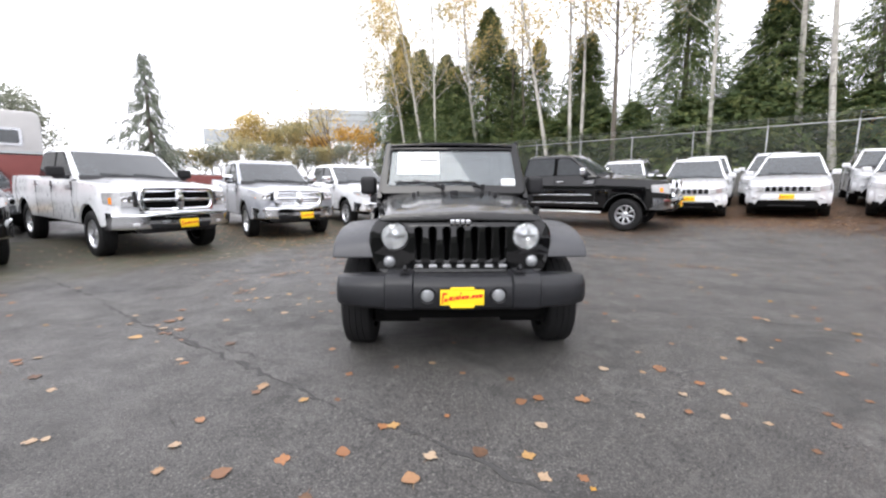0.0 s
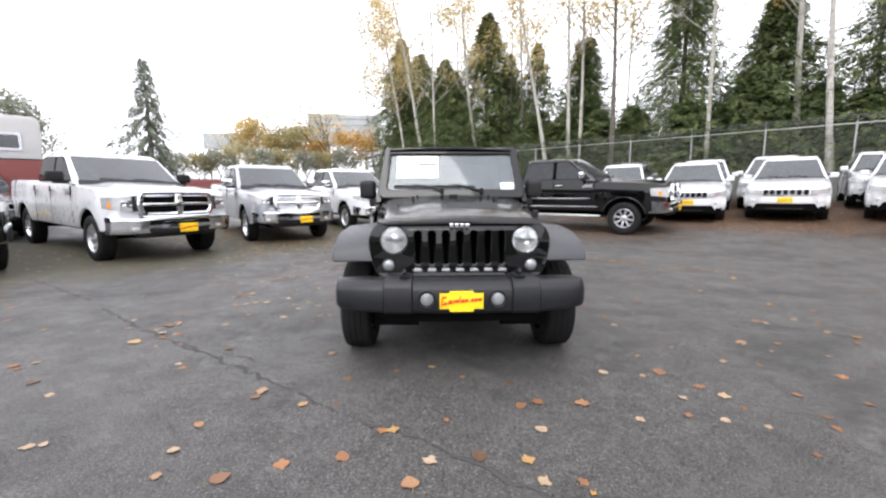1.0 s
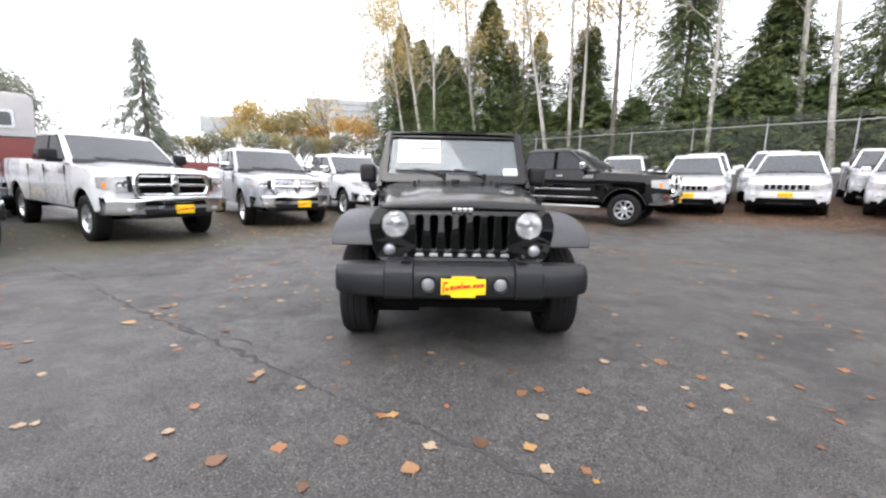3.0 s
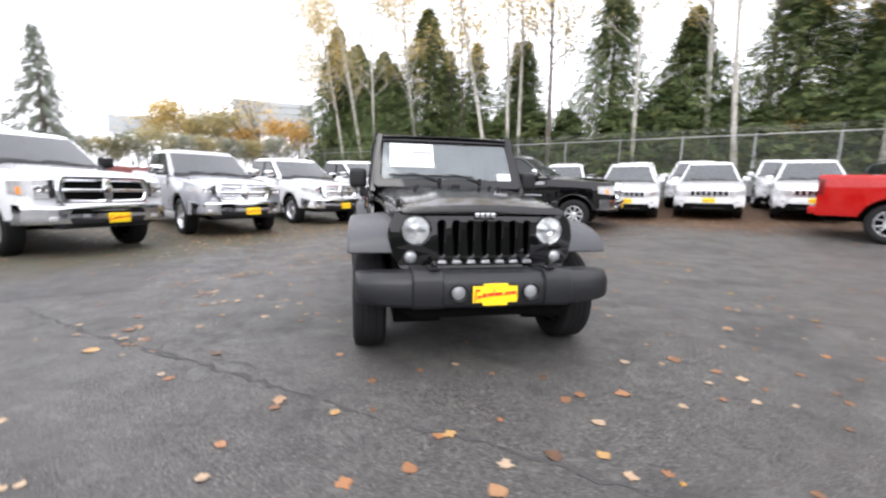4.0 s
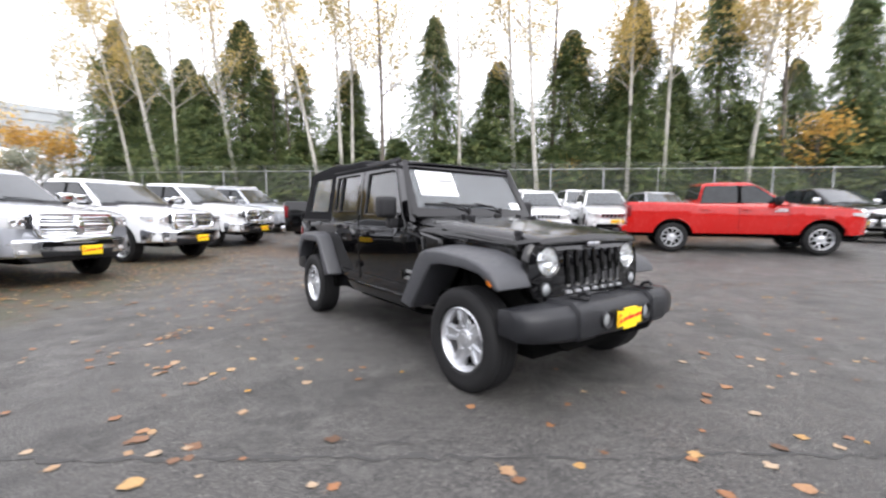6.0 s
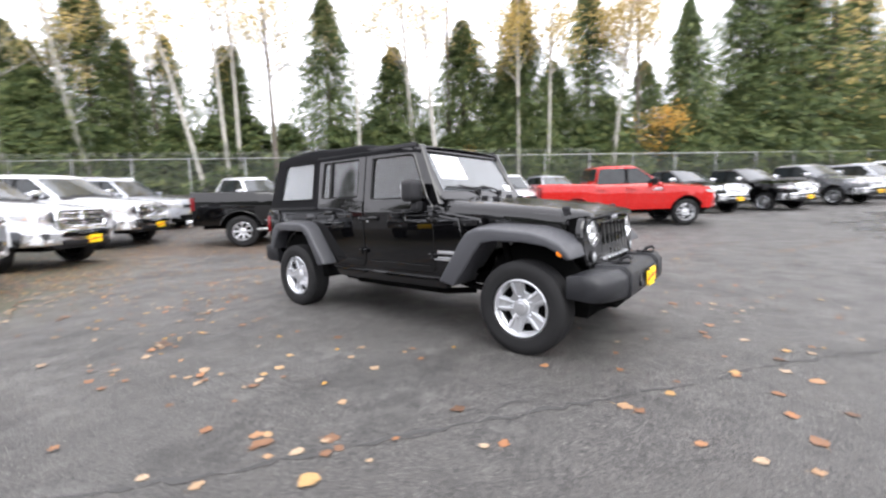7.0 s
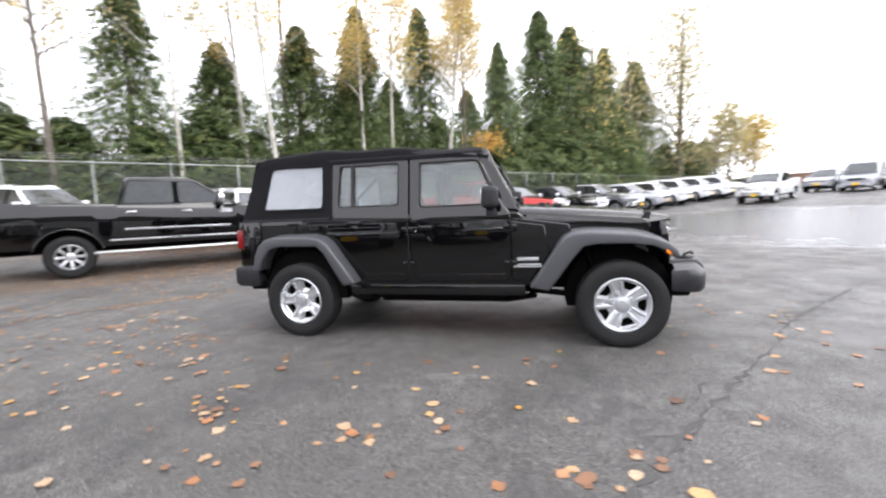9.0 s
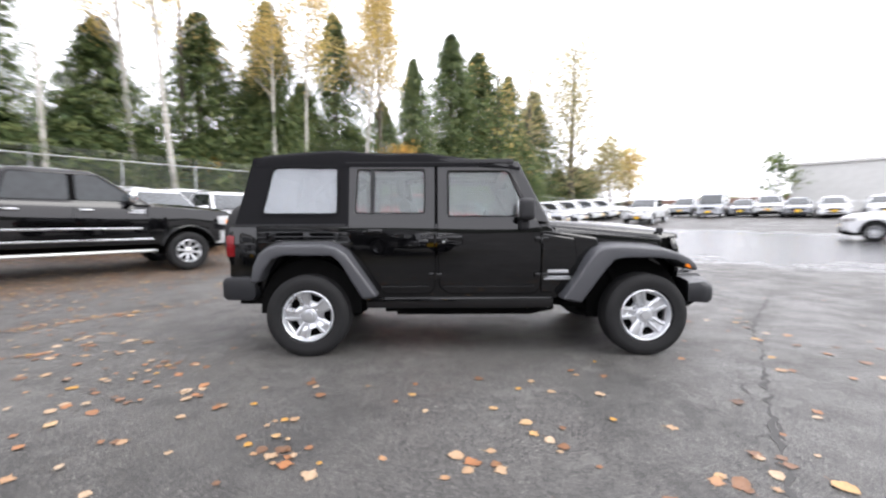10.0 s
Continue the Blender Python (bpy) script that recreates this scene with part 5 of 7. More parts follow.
        add(bd, box(s * 0.794, s * 0.798, 0.640, 0.875, 0.682, 0.694, 0.001))
        part("badge", bd, ALLOY, root, "small bright badge bars")
        fs = side_panel([(0.60, 0.62), (0.58, 0.80), (0.62, 1.02), (0.885, 1.06), (0.885, 0.55), (0.72, 0.55)], [], 0.03, s, 0.793, 0.008)
        part("fender_side", fs, BLACK, root)
        part("windshield_pillar", side_panel([(0.84, 1.17), (0.99, 1.19), (1.225, 1.705), (1.10, 1.705)], [], 0.06, s, 0.775, 0.01), BLACK, root)
        # mirrors
        mr = box(s * 0.79, s * 0.955, 0.99, 1.13, 1.185, 1.375, 0.05, 4)
        add(mr, box(s * 0.74, s * 0.86, 1.02, 1.10, 1.10, 1.19, 0.025, 3))
        mo = part("mirror", mr, PLASTIC, root, "black plastic door mirror")
        part("mirror_glass", box(s * 0.82, s * 0.935, 1.129, 1.133, 1.215, 1.35, 0.001), CHROME, mo)
    # windshield frame
    wt = math.atan2(0.29, 0.50)
    fr = plate(rounded([(-0.725, 0.0), (0.725, 0.0), (0.685, 0.585), (-0.685, 0.585)], 0.05), [rounded([(-0.665, 0.085), (0.665, 0.085), (0.635, 0.525), (-0.635, 0.525)], 0.04)], 0.05, 0.012)
    M = Matrix.Translation((0, 0.845, 1.19)) @ Matrix.Rotation(radians(90) - wt, 4, "X")
    bmesh.ops.transform(fr, matrix=M, verts=fr.verts)
    ws = part("windshield_frame", fr, BLACK, root)
    gl = plate(rounded([(-0.672, 0.078), (0.672, 0.078), (0.642, 0.532), (-0.642, 0.532)], 0.04), [], 0.006, 0.001, M)
    pane = part("windshield", gl, WINDSHIELD, ws, "raked windshield with a price sheet inside")
    pane.visible_shadow = False
    sh = plate([(-0.565, 0.235), (-0.135, 0.235), (-0.135, 0.50), (-0.56, 0.50)], [], 0.002, 0.0005, M @ Matrix.Translation((0, 0, 0.005)))
    st = part("price_sheet", sh, PAPER, ws, "white price sheet with grey print bars")
    ink = bmesh.new()
    for u0, u1, v0, v1 in ((-0.335, -0.17, 0.455, 0.475), (-0.335, -0.15, 0.385, 0.415), (-0.335, -0.20, 0.35, 0.36), (-0.335, -0.18, 0.325, 0.333), (-0.335, -0.21, 0.30, 0.308)):
        add(ink, plate([(u0, v0), (u1, v0), (u1, v1), (u0, v1)], [], 0.002, 0.0003, M @ Matrix.Translation((0, 0, 0.0075))))
    part("print_bars", ink, GREYINK, st)
    s2 = part("small_sticker", plate([(0.50, 0.10), (0.635, 0.10), (0.635, 0.175), (0.50, 0.175)], [], 0.002, 0.0005, M @ Matrix.Translation((0, 0, 0.010))), PAPER, ws)
    part("print_bars", plate([(0.51, 0.11), (0.625, 0.11), (0.625, 0.125), (0.51, 0.125)], [], 0.002, 0.0003, M @ Matrix.Translation((0, 0, 0.013))), GREYINK, s2)
    part("rear_view_mirror", box(-0.12, 0.12, 1.10, 1.13, 1.52, 1.58, 0.02), PLASTIC, ws)
    for x0 in (-0.10, 0.30):  # wipers parked along the lower edge
        a = M @ Vector((x0, 0.06, 0.035))
        b = M @ Vector((x0 - 0.30, 0.145, 0.035))
        wp = tube([a, M @ Vector((x0 - 0.10, 0.10, 0.05)), b], 0.007)
        add(wp, tube([M @ Vector((x0 - 0.48, 0.13, 0.022)), M @ Vector((x0 - 0.06, 0.125, 0.022))], 0.009))
        add(wp, lathe([(0.02, -0.02), (0.02, 0.03), (0, 0.035)], 12, Matrix.Translation(a)))
        part("wiper", wp, PLASTIC, root)
    # soft top: roof over bows, rear quarters with clear vinyl
    ys = [1.085, 1.10, 1.16, 1.45, 1.70, 1.90, 2.05, 2.25, 2.45, 2.62, 2.75, 2.95, 3.15, 3.32, 3.40, 3.43]
    zs = [1.690, 1.702, 1.714, 1.745, 1.775, 1.802, 1.806, 1.800, 1.808, 1.825, 1.828, 1.816, 1.802, 1.788, 1.768, 1.728]
    secs = []
    for y, z in zip(ys, zs):
        w = 0.705
        rows = [(-w, y, min(z - 0.045, 1.715)), (-w, y, z - 0.07), (-w + 0.012, y, z - 0.035), (-w + 0.05, y, z - 0.012), (-w * 0.6, y, z + 0.002), (0, y, z + 0.008)]
        rows[0] = (-w, y, 1.662)
        secs.append(rows)
    rf = loft(secs)
    top = part("soft_top", mirrored(rf), FABRIC, root, "black fabric soft top stretched over bows")
    for s in (-1, 1):
        q = rounded([(2.605, 1.145), (3.60, 1.145), (3.575, 1.24), (3.44, 1.745), (2.605, 1.745)], 0.02)
        wq = rounded([(3.275, 1.655), (2.705, 1.655), (2.705, 1.25), (3.36, 1.25)], 0.04)
        part("quarter_panel", side_panel(q, [wq], 0.025, s, 0.785, 0.004), FABRIC, top)
        pn = part("vinyl_window", side_panel(wq, [], 0.004, s, 0.775, 0.0005), VINYL, top, "hazy clear vinyl quarter window")
        pn.visible_shadow = False
        part("window_hem", lean(plate([(p, q2) for p, q2 in rounded([(3.30, 1.675), (2.685, 1.675), (2.685, 1.23), (3.39, 1.23)], 0.05)], [wq], 0.008, 0.002, YZ), s, 0.788), FABRIC, top)
        part("door_rail", lean(box(-0.02, 0.012, 1.14, 2.64, 1.695, 1.735, 0.006), s, 0.782), PLASTIC, top)
        part("tail_lamp", box(s * 0.70, s * 0.80, 3.60, 3.672, 0.87, 1.06, 0.015), REDLENS, root, "red upright tail lamp")
        part("rear_corner", box(s * 0.60, s * 0.79, 3.40, 3.655, 0.60, 1.14, 0.03), BLACK, root)
    rp = plate(rounded([(-0.72, 0), (0.72, 0), (0.70, 0.62), (-0.70, 0.62)], 0.03), [rounded([(-0.58, 0.10), (0.58, 0.10), (0.56, 0.52), (-0.56, 0.52)], 0.05)], 0.02, 0.004)
    MR = Matrix.Translation((0, 3.61, 1.145)) @ Matrix.Rotation(radians(90) + math.atan2(0.17, 0.60), 4, "X")
    bmesh.ops.transform(rp, matrix=MR, verts=rp.verts)
    part("rear_panel", rp, FABRIC, top)
    pn = part("rear_window", plate(rounded([(-0.58, 0.10), (0.58, 0.10), (0.56, 0.52), (-0.56, 0.52)], 0.05), [], 0.004, 0.0005, MR), VINYL, top)
    pn.visible_shadow = False
    # rear bumper, spare wheel
    part("rear_bumper", prism([(3.41, 0.66), (3.45, 0.70), (3.67, 0.695), (3.70, 0.66), (3.70, 0.52), (3.66, 0.49), (3.45, 0.485), (3.41, 0.52)], -0.83, 0.83, "x", 0.02), BUMPER, root, "dark plastic rear bumper")
    sp = part("spare_wheel", wheel_meshes(0.362, 0.235, 0.228, "five_wide")[2], None, root)
    sp.matrix_basis = pose(-0.02, 3.80, 1.00, 0, 0, 90)
    part("tyre", wheel_meshes(0.362, 0.235, 0.228, "five_wide")[0], None, sp)
    part("rim", wheel_meshes(0.362, 0.235, 0.228, "five_wide")[1], None, sp)
    part("spare_mount", box(-0.1, 0.3, 3.62, 3.75, 0.85, 1.1, 0.02), PLASTIC, root)
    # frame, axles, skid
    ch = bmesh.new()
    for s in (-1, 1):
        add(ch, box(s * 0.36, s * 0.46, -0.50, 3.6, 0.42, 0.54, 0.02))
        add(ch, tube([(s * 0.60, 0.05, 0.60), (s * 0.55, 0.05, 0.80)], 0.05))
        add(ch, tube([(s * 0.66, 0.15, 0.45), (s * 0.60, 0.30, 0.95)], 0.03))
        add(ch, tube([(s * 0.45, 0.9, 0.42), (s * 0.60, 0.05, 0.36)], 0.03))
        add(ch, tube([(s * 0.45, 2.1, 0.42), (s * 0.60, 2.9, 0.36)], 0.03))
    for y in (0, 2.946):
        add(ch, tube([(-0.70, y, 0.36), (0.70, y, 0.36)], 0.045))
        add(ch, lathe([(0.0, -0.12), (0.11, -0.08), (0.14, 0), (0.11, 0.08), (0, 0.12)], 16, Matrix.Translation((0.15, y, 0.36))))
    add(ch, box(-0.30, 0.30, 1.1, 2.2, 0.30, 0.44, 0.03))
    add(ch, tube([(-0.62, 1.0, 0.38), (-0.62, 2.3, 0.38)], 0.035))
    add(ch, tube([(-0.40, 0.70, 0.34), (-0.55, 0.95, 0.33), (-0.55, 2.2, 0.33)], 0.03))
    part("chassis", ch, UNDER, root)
    # cabin
    dash = prism([(0.88, 0.95), (0.90, 1.17), (1.10, 1.19), (1.22, 1.10), (1.20, 0.85)], -0.70, 0.70, "x", 0.03)
    part("dashboard", dash, PLASTIC, root)
    sw = tube([(0.36 + 0.18 * math.cos(a * math.tau / 20), 1.34 - 0.07 * math.sin(a * math.tau / 20), 1.13 + 0.17 * math.sin(a * math.tau / 20)) for a in range(20)], 0.014, 8, True)
    add(sw, box(0.20, 0.52, 1.33, 1.36, 1.11, 1.15, 0.01))
    add(sw, tube([(0.36, 1.34, 1.13), (0.36, 1.15, 1.05)], 0.03))
    part("steering_wheel", sw, PLASTIC, root)
    for x in (-0.36, 0.36):
        for y in (1.55, 2.42):
            st = box(x - 0.25, x + 0.25, y - 0.02, y + 0.48, 0.74, 0.90, 0.05, 3)
            bk = prism([(y + 0.40, 0.84), (y + 0.52, 0.86), (y + 0.64, 1.36), (y + 0.58, 1.40), (y + 0.52, 1.36)], x - 0.24, x + 0.24, "x", 0.035)
            hd = prism([(y + 0.56, 1.42), (y + 0.65, 1.42), (y + 0.67, 1.60), (y + 0.60, 1.61)], x - 0.13, x + 0.13, "x", 0.025)
            add(hd, tube([(x - 0.05, y + 0.60, 1.36), (x - 0.05, y + 0.61, 1.46)], 0.008))
            add(hd, tube([(x + 0.05, y + 0.60, 1.36), (x + 0.05, y + 0.61, 1.46)], 0.008))
            seat = part("seat", st, SEAT, root, "dark cloth seat")
            part("backrest", bk, SEAT, seat)
            part("headrest", hd, SEAT, seat)
    rb = bmesh.new()
    for s in (-1, 1):
        add(rb, tube([(s * 0.62, 1.12, 1.66), (s * 0.62, 1.60, 1.70), (s * 0.62, 2.60, 1.70), (s * 0.64, 3.30, 1.10)], 0.028))
        add(rb, tube([(s * 0.66, 1.83, 0.6), (s * 0.66, 1.83, 1.4), (s * 0.62, 1.83, 1.68)], 0.032))
        add(rb, tube([(s * 0.66, 2.62, 0.6), (s * 0.62, 2.62, 1.68)], 0.032))
    for y in (1.83, 2.62):
        add(rb, tube([(-0.62, y, 1.68), (0.62, y, 1.68)], 0.032))
    part("sport_bar", rb, SEAT, root)
    for y in (0, 2.946):
        for s in (-1, 1):
            add_wheel(root, s * 0.779, y, 0.362, 0.235, 0.228, "five_wide")
    return root


LENSGLASS = pane_glass("lens_glass", (0.92, 0.93, 0.94), 0.05)
BUMPER = plain("bumper_plastic", (0.010, 0.0105, 0.0125), 0.42, grain=0.1, scale=600, bump_s=0.3, spec=0.32)
off_roader()

# ---- chain-link fence on the bank ----
def fence_xy(d, s=0.0):
    """A point d metres along the fence and s metres beyond it."""
    return FX + FDX * d - FDY * s, FY + FDY * d + FDX * s


def build_fence():
    root = thing("chain_link_fence", pose(0, 0, 0), "tall galvanised chain-link fence with wire strands on top", "fence")
    d0, d1, z0, z1 = -39.53, 79.06, 2.05, 4.36
    post = finish(lathe([(0.0, -0.1), (0.036, -0.1), (0.036, 2.31), (0.045, 2.32), (0.03, 2.35), (0, 2.36)], 10), STEEL, "post")
    arm = bmesh.new()
    add(arm, tube([(0, 0, 2.33), (-FDY * -0.30, FDX * -0.30, 2.63)], 0.016, 6))
    arm = finish(arm, STEEL, "arm")
    k = 0
    d = d0
    while d <= d1 + 0.01:
        x, y = fence_xy(d)
        p = part("post", post, None, root)
        p.location = (x, y, z0)
        if d < 20:
            a = part("arm", arm, None, p)
        d += 3.294
    ax, ay = fence_xy(d0)
    bx, by = fence_xy(d1)
    part("top_rail", tube([(ax, ay, z1 - 0.04), (bx, by, z1 - 0.04)], 0.024, 8), STEEL, root)
    part("bottom_wire", tube([(ax, ay, z0 + 0.06), (bx, by, z0 + 0.06)], 0.006, 4), STEEL, root)
    for q in (0.11, 0.2, 0.29):
        u, w = fence_xy(d0, -q), fence_xy(20, -q)
        part("wire_strand", tube([(*u, z0 + 2.33 + q), (*w, z0 + 2.33 + q)], 0.006, 4), STEEL, root)
    verts, faces = [], []
    h, step, r = z1 - z0 - 0.06, 0.058, 0.0019
    n = int((d1 - d0) / step)
    for direction in (1, -1):
        for i in range(-int(h / step), n + int(h / step)):
            a0 = d0 + i * step
            a1 = a0 + h * direction
            e0, e1 = 0.0, 1.0
            lo, hi = sorted((a0, a1))
            if hi < d0 or lo > d1:
                continue
            b = len(verts)
            for dd, z in ((a0, z0 + 0.03), (a1, z0 + 0.03 + h)):
                x, y = fence_xy(min(max(dd, d0), d1), 0.004 * direction)
                verts += [(x - r * FDX, y - r * FDY, z), (x + r * FDX, y + r * FDY, z), (x - r * FDY, y + r * FDX, z)]
            for j in range(3):
                faces.append((b + j, b + (j + 1) % 3, b + 3 + (j + 1) % 3, b + 3 + j))
    me = bpy.data.meshes.new("wire_mesh")
    me.from_pydata(verts, [], faces)
    me.materials.append(plain("dull_wire", (0.16, 0.165, 0.165), 0.6, 0.4, grain=0.2, scale=25))
    w = part("wire_mesh", me, None, root, "fine diamond wire mesh")
    tagged(w, kind="stuff")


build_fence()

# ---- trees ----
def leaf_mat(name, stops, rough=0.6, through=0.25):
    m, t, p = node_mat(name)
    g = t.nodes.new("ShaderNodeNewGeometry")
    v = coords(t)
    big = noise_tex(t, v, 0.9, 3)
    mixf = t.nodes.new("ShaderNodeMath")
    mixf.operation = "MULTIPLY_ADD"
    mixf.inputs[1].default_value, mixf.inputs[2].default_value = 0.55, 0.0
    t.links.new(g.outputs["Random Per Island"], mixf.inputs[0])
    ad = t.nodes.new("ShaderNodeMath")
    ad.operation = "MULTIPLY_ADD"
    ad.inputs[1].default_value = 0.5
    t.links.new(big, ad.inputs[0])
    t.links.new(mixf.outputs[0], ad.inputs[2])
    c = ramp(t, ad.outputs[0], stops)
    t.links.new(c, p.inputs["Base Color"])
    p.inputs["Roughness"].default_value = rough
    tr = t.nodes.new("ShaderNodeBsdfTranslucent")
    mx = t.nodes.new("ShaderNodeMixShader")
    mx.inputs[0].default_value = through
    t.links.new(c, tr.inputs[0])
    t.links.new(p.outputs[0], mx.inputs[1])
    t.links.new(tr.outputs[0], mx.inputs[2])
    t.links.new(mx.outputs[0], t.nodes["Material Output"].inputs[0])
    return m


NEEDLES = leaf_mat("conifer_needles", [(0.2, (0.030, 0.050, 0.026)), (0.40, (0.070, 0.108, 0.042)), (0.6, (0.135, 0.180, 0.064)), (0.8, (0.23, 0.255, 0.095))], through=0.38)
GOLD = leaf_mat("golden_leaves", [(0.2, (0.332, 0.276, 0.121)), (0.5, (0.552, 0.420, 0.155)), (0.8, (0.685, 0.530, 0.221))], through=0.45)
ORANGE = leaf_mat("orange_leaves", [(0.2, (0.398, 0.255, 0.088)), (0.5, (0.619, 0.365, 0.078)), (0.8, (0.729, 0.498, 0.155))], through=0.45)
PALE = leaf_mat("pale_leaves", [(0.2, (0.265, 0.265, 0.155)), (0.5, (0.420, 0.376, 0.211)), (0.8, (0.530, 0.442, 0.221))], through=0.45)
CEDAR = leaf_mat("cedar_needles", [(0.2, (0.072, 0.085, 0.068)), (0.5, (0.119, 0.140, 0.102)), (0.8, (0.170, 0.187, 0.136))])


def bark(name, pale, dark):
    m, t, p = node_mat(name)
    v = coords(t, (9, 9, 2.2))
    w = coords(t, (3, 3, 14))
    c = mix_col(t, ramp(t, noise_tex(t, v, 1.0, 5), [(0.4, 0.0), (0.65, 1.0)]), pale, tuple(0.6 * a for a in pale))
    c = mix_col(t, ramp(t, noise_tex(t, w, 1.0, 4), [(0.58, 0.0), (0.68, 0.85)]), c, dark)
    t.links.new(c, p.inputs["Base Color"])
    p.inputs["Roughness"].default_value = 0.85
    bump(t, p, noise_tex(t, v, 2.0, 5), 0.6, 0.02)
    return m


PALEBARK = bark("pale_bark", (0.42, 0.40, 0.36), (0.10, 0.09, 0.08))
DARKBARK = bark("dark_bark", (0.13, 0.11, 0.09), (0.04, 0.035, 0.03))


def sprays(rng, spots, size, droop=0.4, per=5):
    """Ragged little fans of foliage at spots (place, outward direction)."""
    verts, faces = [], []
    for place, out in spots:
        s = size * rng.uniform(0.6, 1.35)
        z = Vector((rng.uniform(-0.5, 0.5), rng.uniform(-0.5, 0.5), 1)).normalized()
        o = Vector((out[0], out[1], out[2] - droop * rng.uniform(0.3, 1.4))).normalized()
        side = o.cross(z).normalized()
        up = side.cross(o)
        b = len(verts)
        verts.append(tuple(place))
        for k in range(per + 1):
            a = lerp(-1.15, 1.15, k / per) + rng.uniform(-0.15, 0.15)
            ln = s * rng.uniform(0.45, 1.1)
            q = place + (o * math.cos(a) + side * math.sin(a) * 0.8) * ln + up * s * rng.uniform(-0.22, 0.22)
            verts.append(tuple(q))
        for k in range(per):
            if rng.random() < 0.88:
                faces.append((b, b + 1 + k, b + 2 + k))
    me = bpy.data.meshes.new("crown")
    me.from_pydata(verts, [], faces)
    return me


def fronds(rng, spots, size):
    """Drooping feathery bough tips: a bent spine with short side barbs, at spots (place, outward direction)."""
    verts, faces = [], []
    for place, out in spots:
        ln = size * rng.uniform(0.8, 1.7)
        o = Vector((out[0], out[1], out[2] - rng.uniform(0.1, 0.7))).normalized()
        side = o.cross(Vector((rng.uniform(-0.6, 0.6), rng.uniform(-0.6, 0.6), 1))).normalized()
        tip = place + o * ln + Vector((0, 0, -0.25 * ln))
        mid = place + o * ln * 0.5
        w = ln * rng.uniform(0.22, 0.40)
        b = len(verts)
        verts += [tuple(p) for p in (place, mid + side * w - o * 0.1 * ln + Vector((0, 0, -0.12 * ln)), mid - side * w - o * 0.1 * ln + Vector((0, 0, -0.12 * ln)), tip, mid + side * w * 0.35, mid - side * w * 0.35,
                                     place.lerp(tip, 0.8) + side * w * 0.6, place.lerp(tip, 0.8) - side * w * 0.6)]
        faces += [(b, b + 1, b + 4), (b, b + 5, b + 2), (b + 4, b + 6, b + 3), (b + 5, b + 3, b + 7)]
    me = bpy.data.meshes.new("crown")
    me.from_pydata(verts, [], faces)
    return me


def conifer_mesh(seed, H, R, n, size):
    """A ragged pointed cone of drooping boughs, uneven in reach, with gaps between them."""
    rng = random.Random(seed)
    off = Vector((seed * 7.3, seed * 3.1, 0))
    spots = []
    for i in range(int(n / 10)):
        u = rng.random() ** 1.25
        a = rng.uniform(0, math.tau)
        d = Vector((math.cos(a), math.sin(a), 0))
        lump = 0.58 + 0.70 * (0.5 + 0.5 * noise.noise(Vector((d.x * 2.2, d.y * 2.2, u * 9.0)) + off))
        reach = R * ((1 - u ** 1.4) ** 1.0 * 0.97 + 0.03) * lump * rng.choice((0.45, 0.7, 0.85, 1.0, 1.1, 1.35))
        z = H * (0.015 + 0.97 * u)
        bend = rng.uniform(-0.1, 0.30)
        for k in range(rng.randint(7, 13)):
            w = 1 - 0.85 * rng.random() ** 1.9
            p = Vector((0, 0, z)) + d * reach * w + Vector((0, 0, reach * (bend * w - 0.42 * w * w)))
            g = 0.05 + 0.20 * (1 - u)
            p += Vector((rng.gauss(0, g), rng.gauss(0, g), rng.gauss(0, 0.10)))
            spots.append((p, (d + Vector((rng.gauss(0, 0.45), rng.gauss(0, 0.45), rng.gauss(0, 0.2)))).normalized()))
    return fronds(rng, spots, size)


def limb_set(rng, H, r0, lean_v, start, count, long):
    """A tall bare trunk with thin upswept limbs; returns its mesh and the tips."""
    bm = bmesh.new()
    pts, rad = [], []
    for k in range(12):
        u = k / 11
        pts.append((lean_v[0] * u * H + 0.12 * math.sin(u * 5 + lean_v[0] * 40), lean_v[1] * u * H + 0.10 * math.sin(u * 4), H * u))
        rad.append(r0 * (1 - 0.82 * u) * (1.25 if k == 0 else 1))
    add(bm, tube(pts, rad, 9))
    tips = []
    for i in range(count):
        u = start + (1 - start) * (i + rng.random()) / count
        k = u * 11
        a, b = Vector(pts[int(k)]), Vector(pts[min(11, int(k) + 1)])
        base = a.lerp(b, k - int(k))
        ang = rng.uniform(0, 6.28)
        L = long * (1.15 - u) * rng.uniform(0.6, 1.2) + 0.4
        d = Vector((math.cos(ang), math.sin(ang), rng.uniform(0.5, 1.3))).normalized()
        m1 = base + d * L * 0.5 + Vector((0, 0, 0.1 * L))
        e = base + d * L + Vector((0, 0, 0.25 * L))
        rr = max(0.012, r0 * (1 - u) * 0.45)
        add(bm, tube([base, m1, e], [rr, rr * 0.6, rr * 0.25], 5))
        for j in range(3):
            q = base.lerp(e, rng.uniform(0.35, 0.95))
            d2 = (d + Vector((rng.uniform(-1, 1), rng.uniform(-1, 1), rng.uniform(-0.2, 0.8)))).normalized()
            f = q + d2 * L * rng.uniform(0.25, 0.5)
            add(bm, tube([q, f], [rr * 0.45, rr * 0.2], 4))
            tips += [(q.lerp(f, rng.uniform(0.3, 1.0)), d2) for _ in range(3)]
        tips += [(base.lerp(e, rng.uniform(0.4, 1)), d) for _ in range(3)]
    return bm, tips


def with_mat(me, mat):
    me.materials.append(mat)
    return me


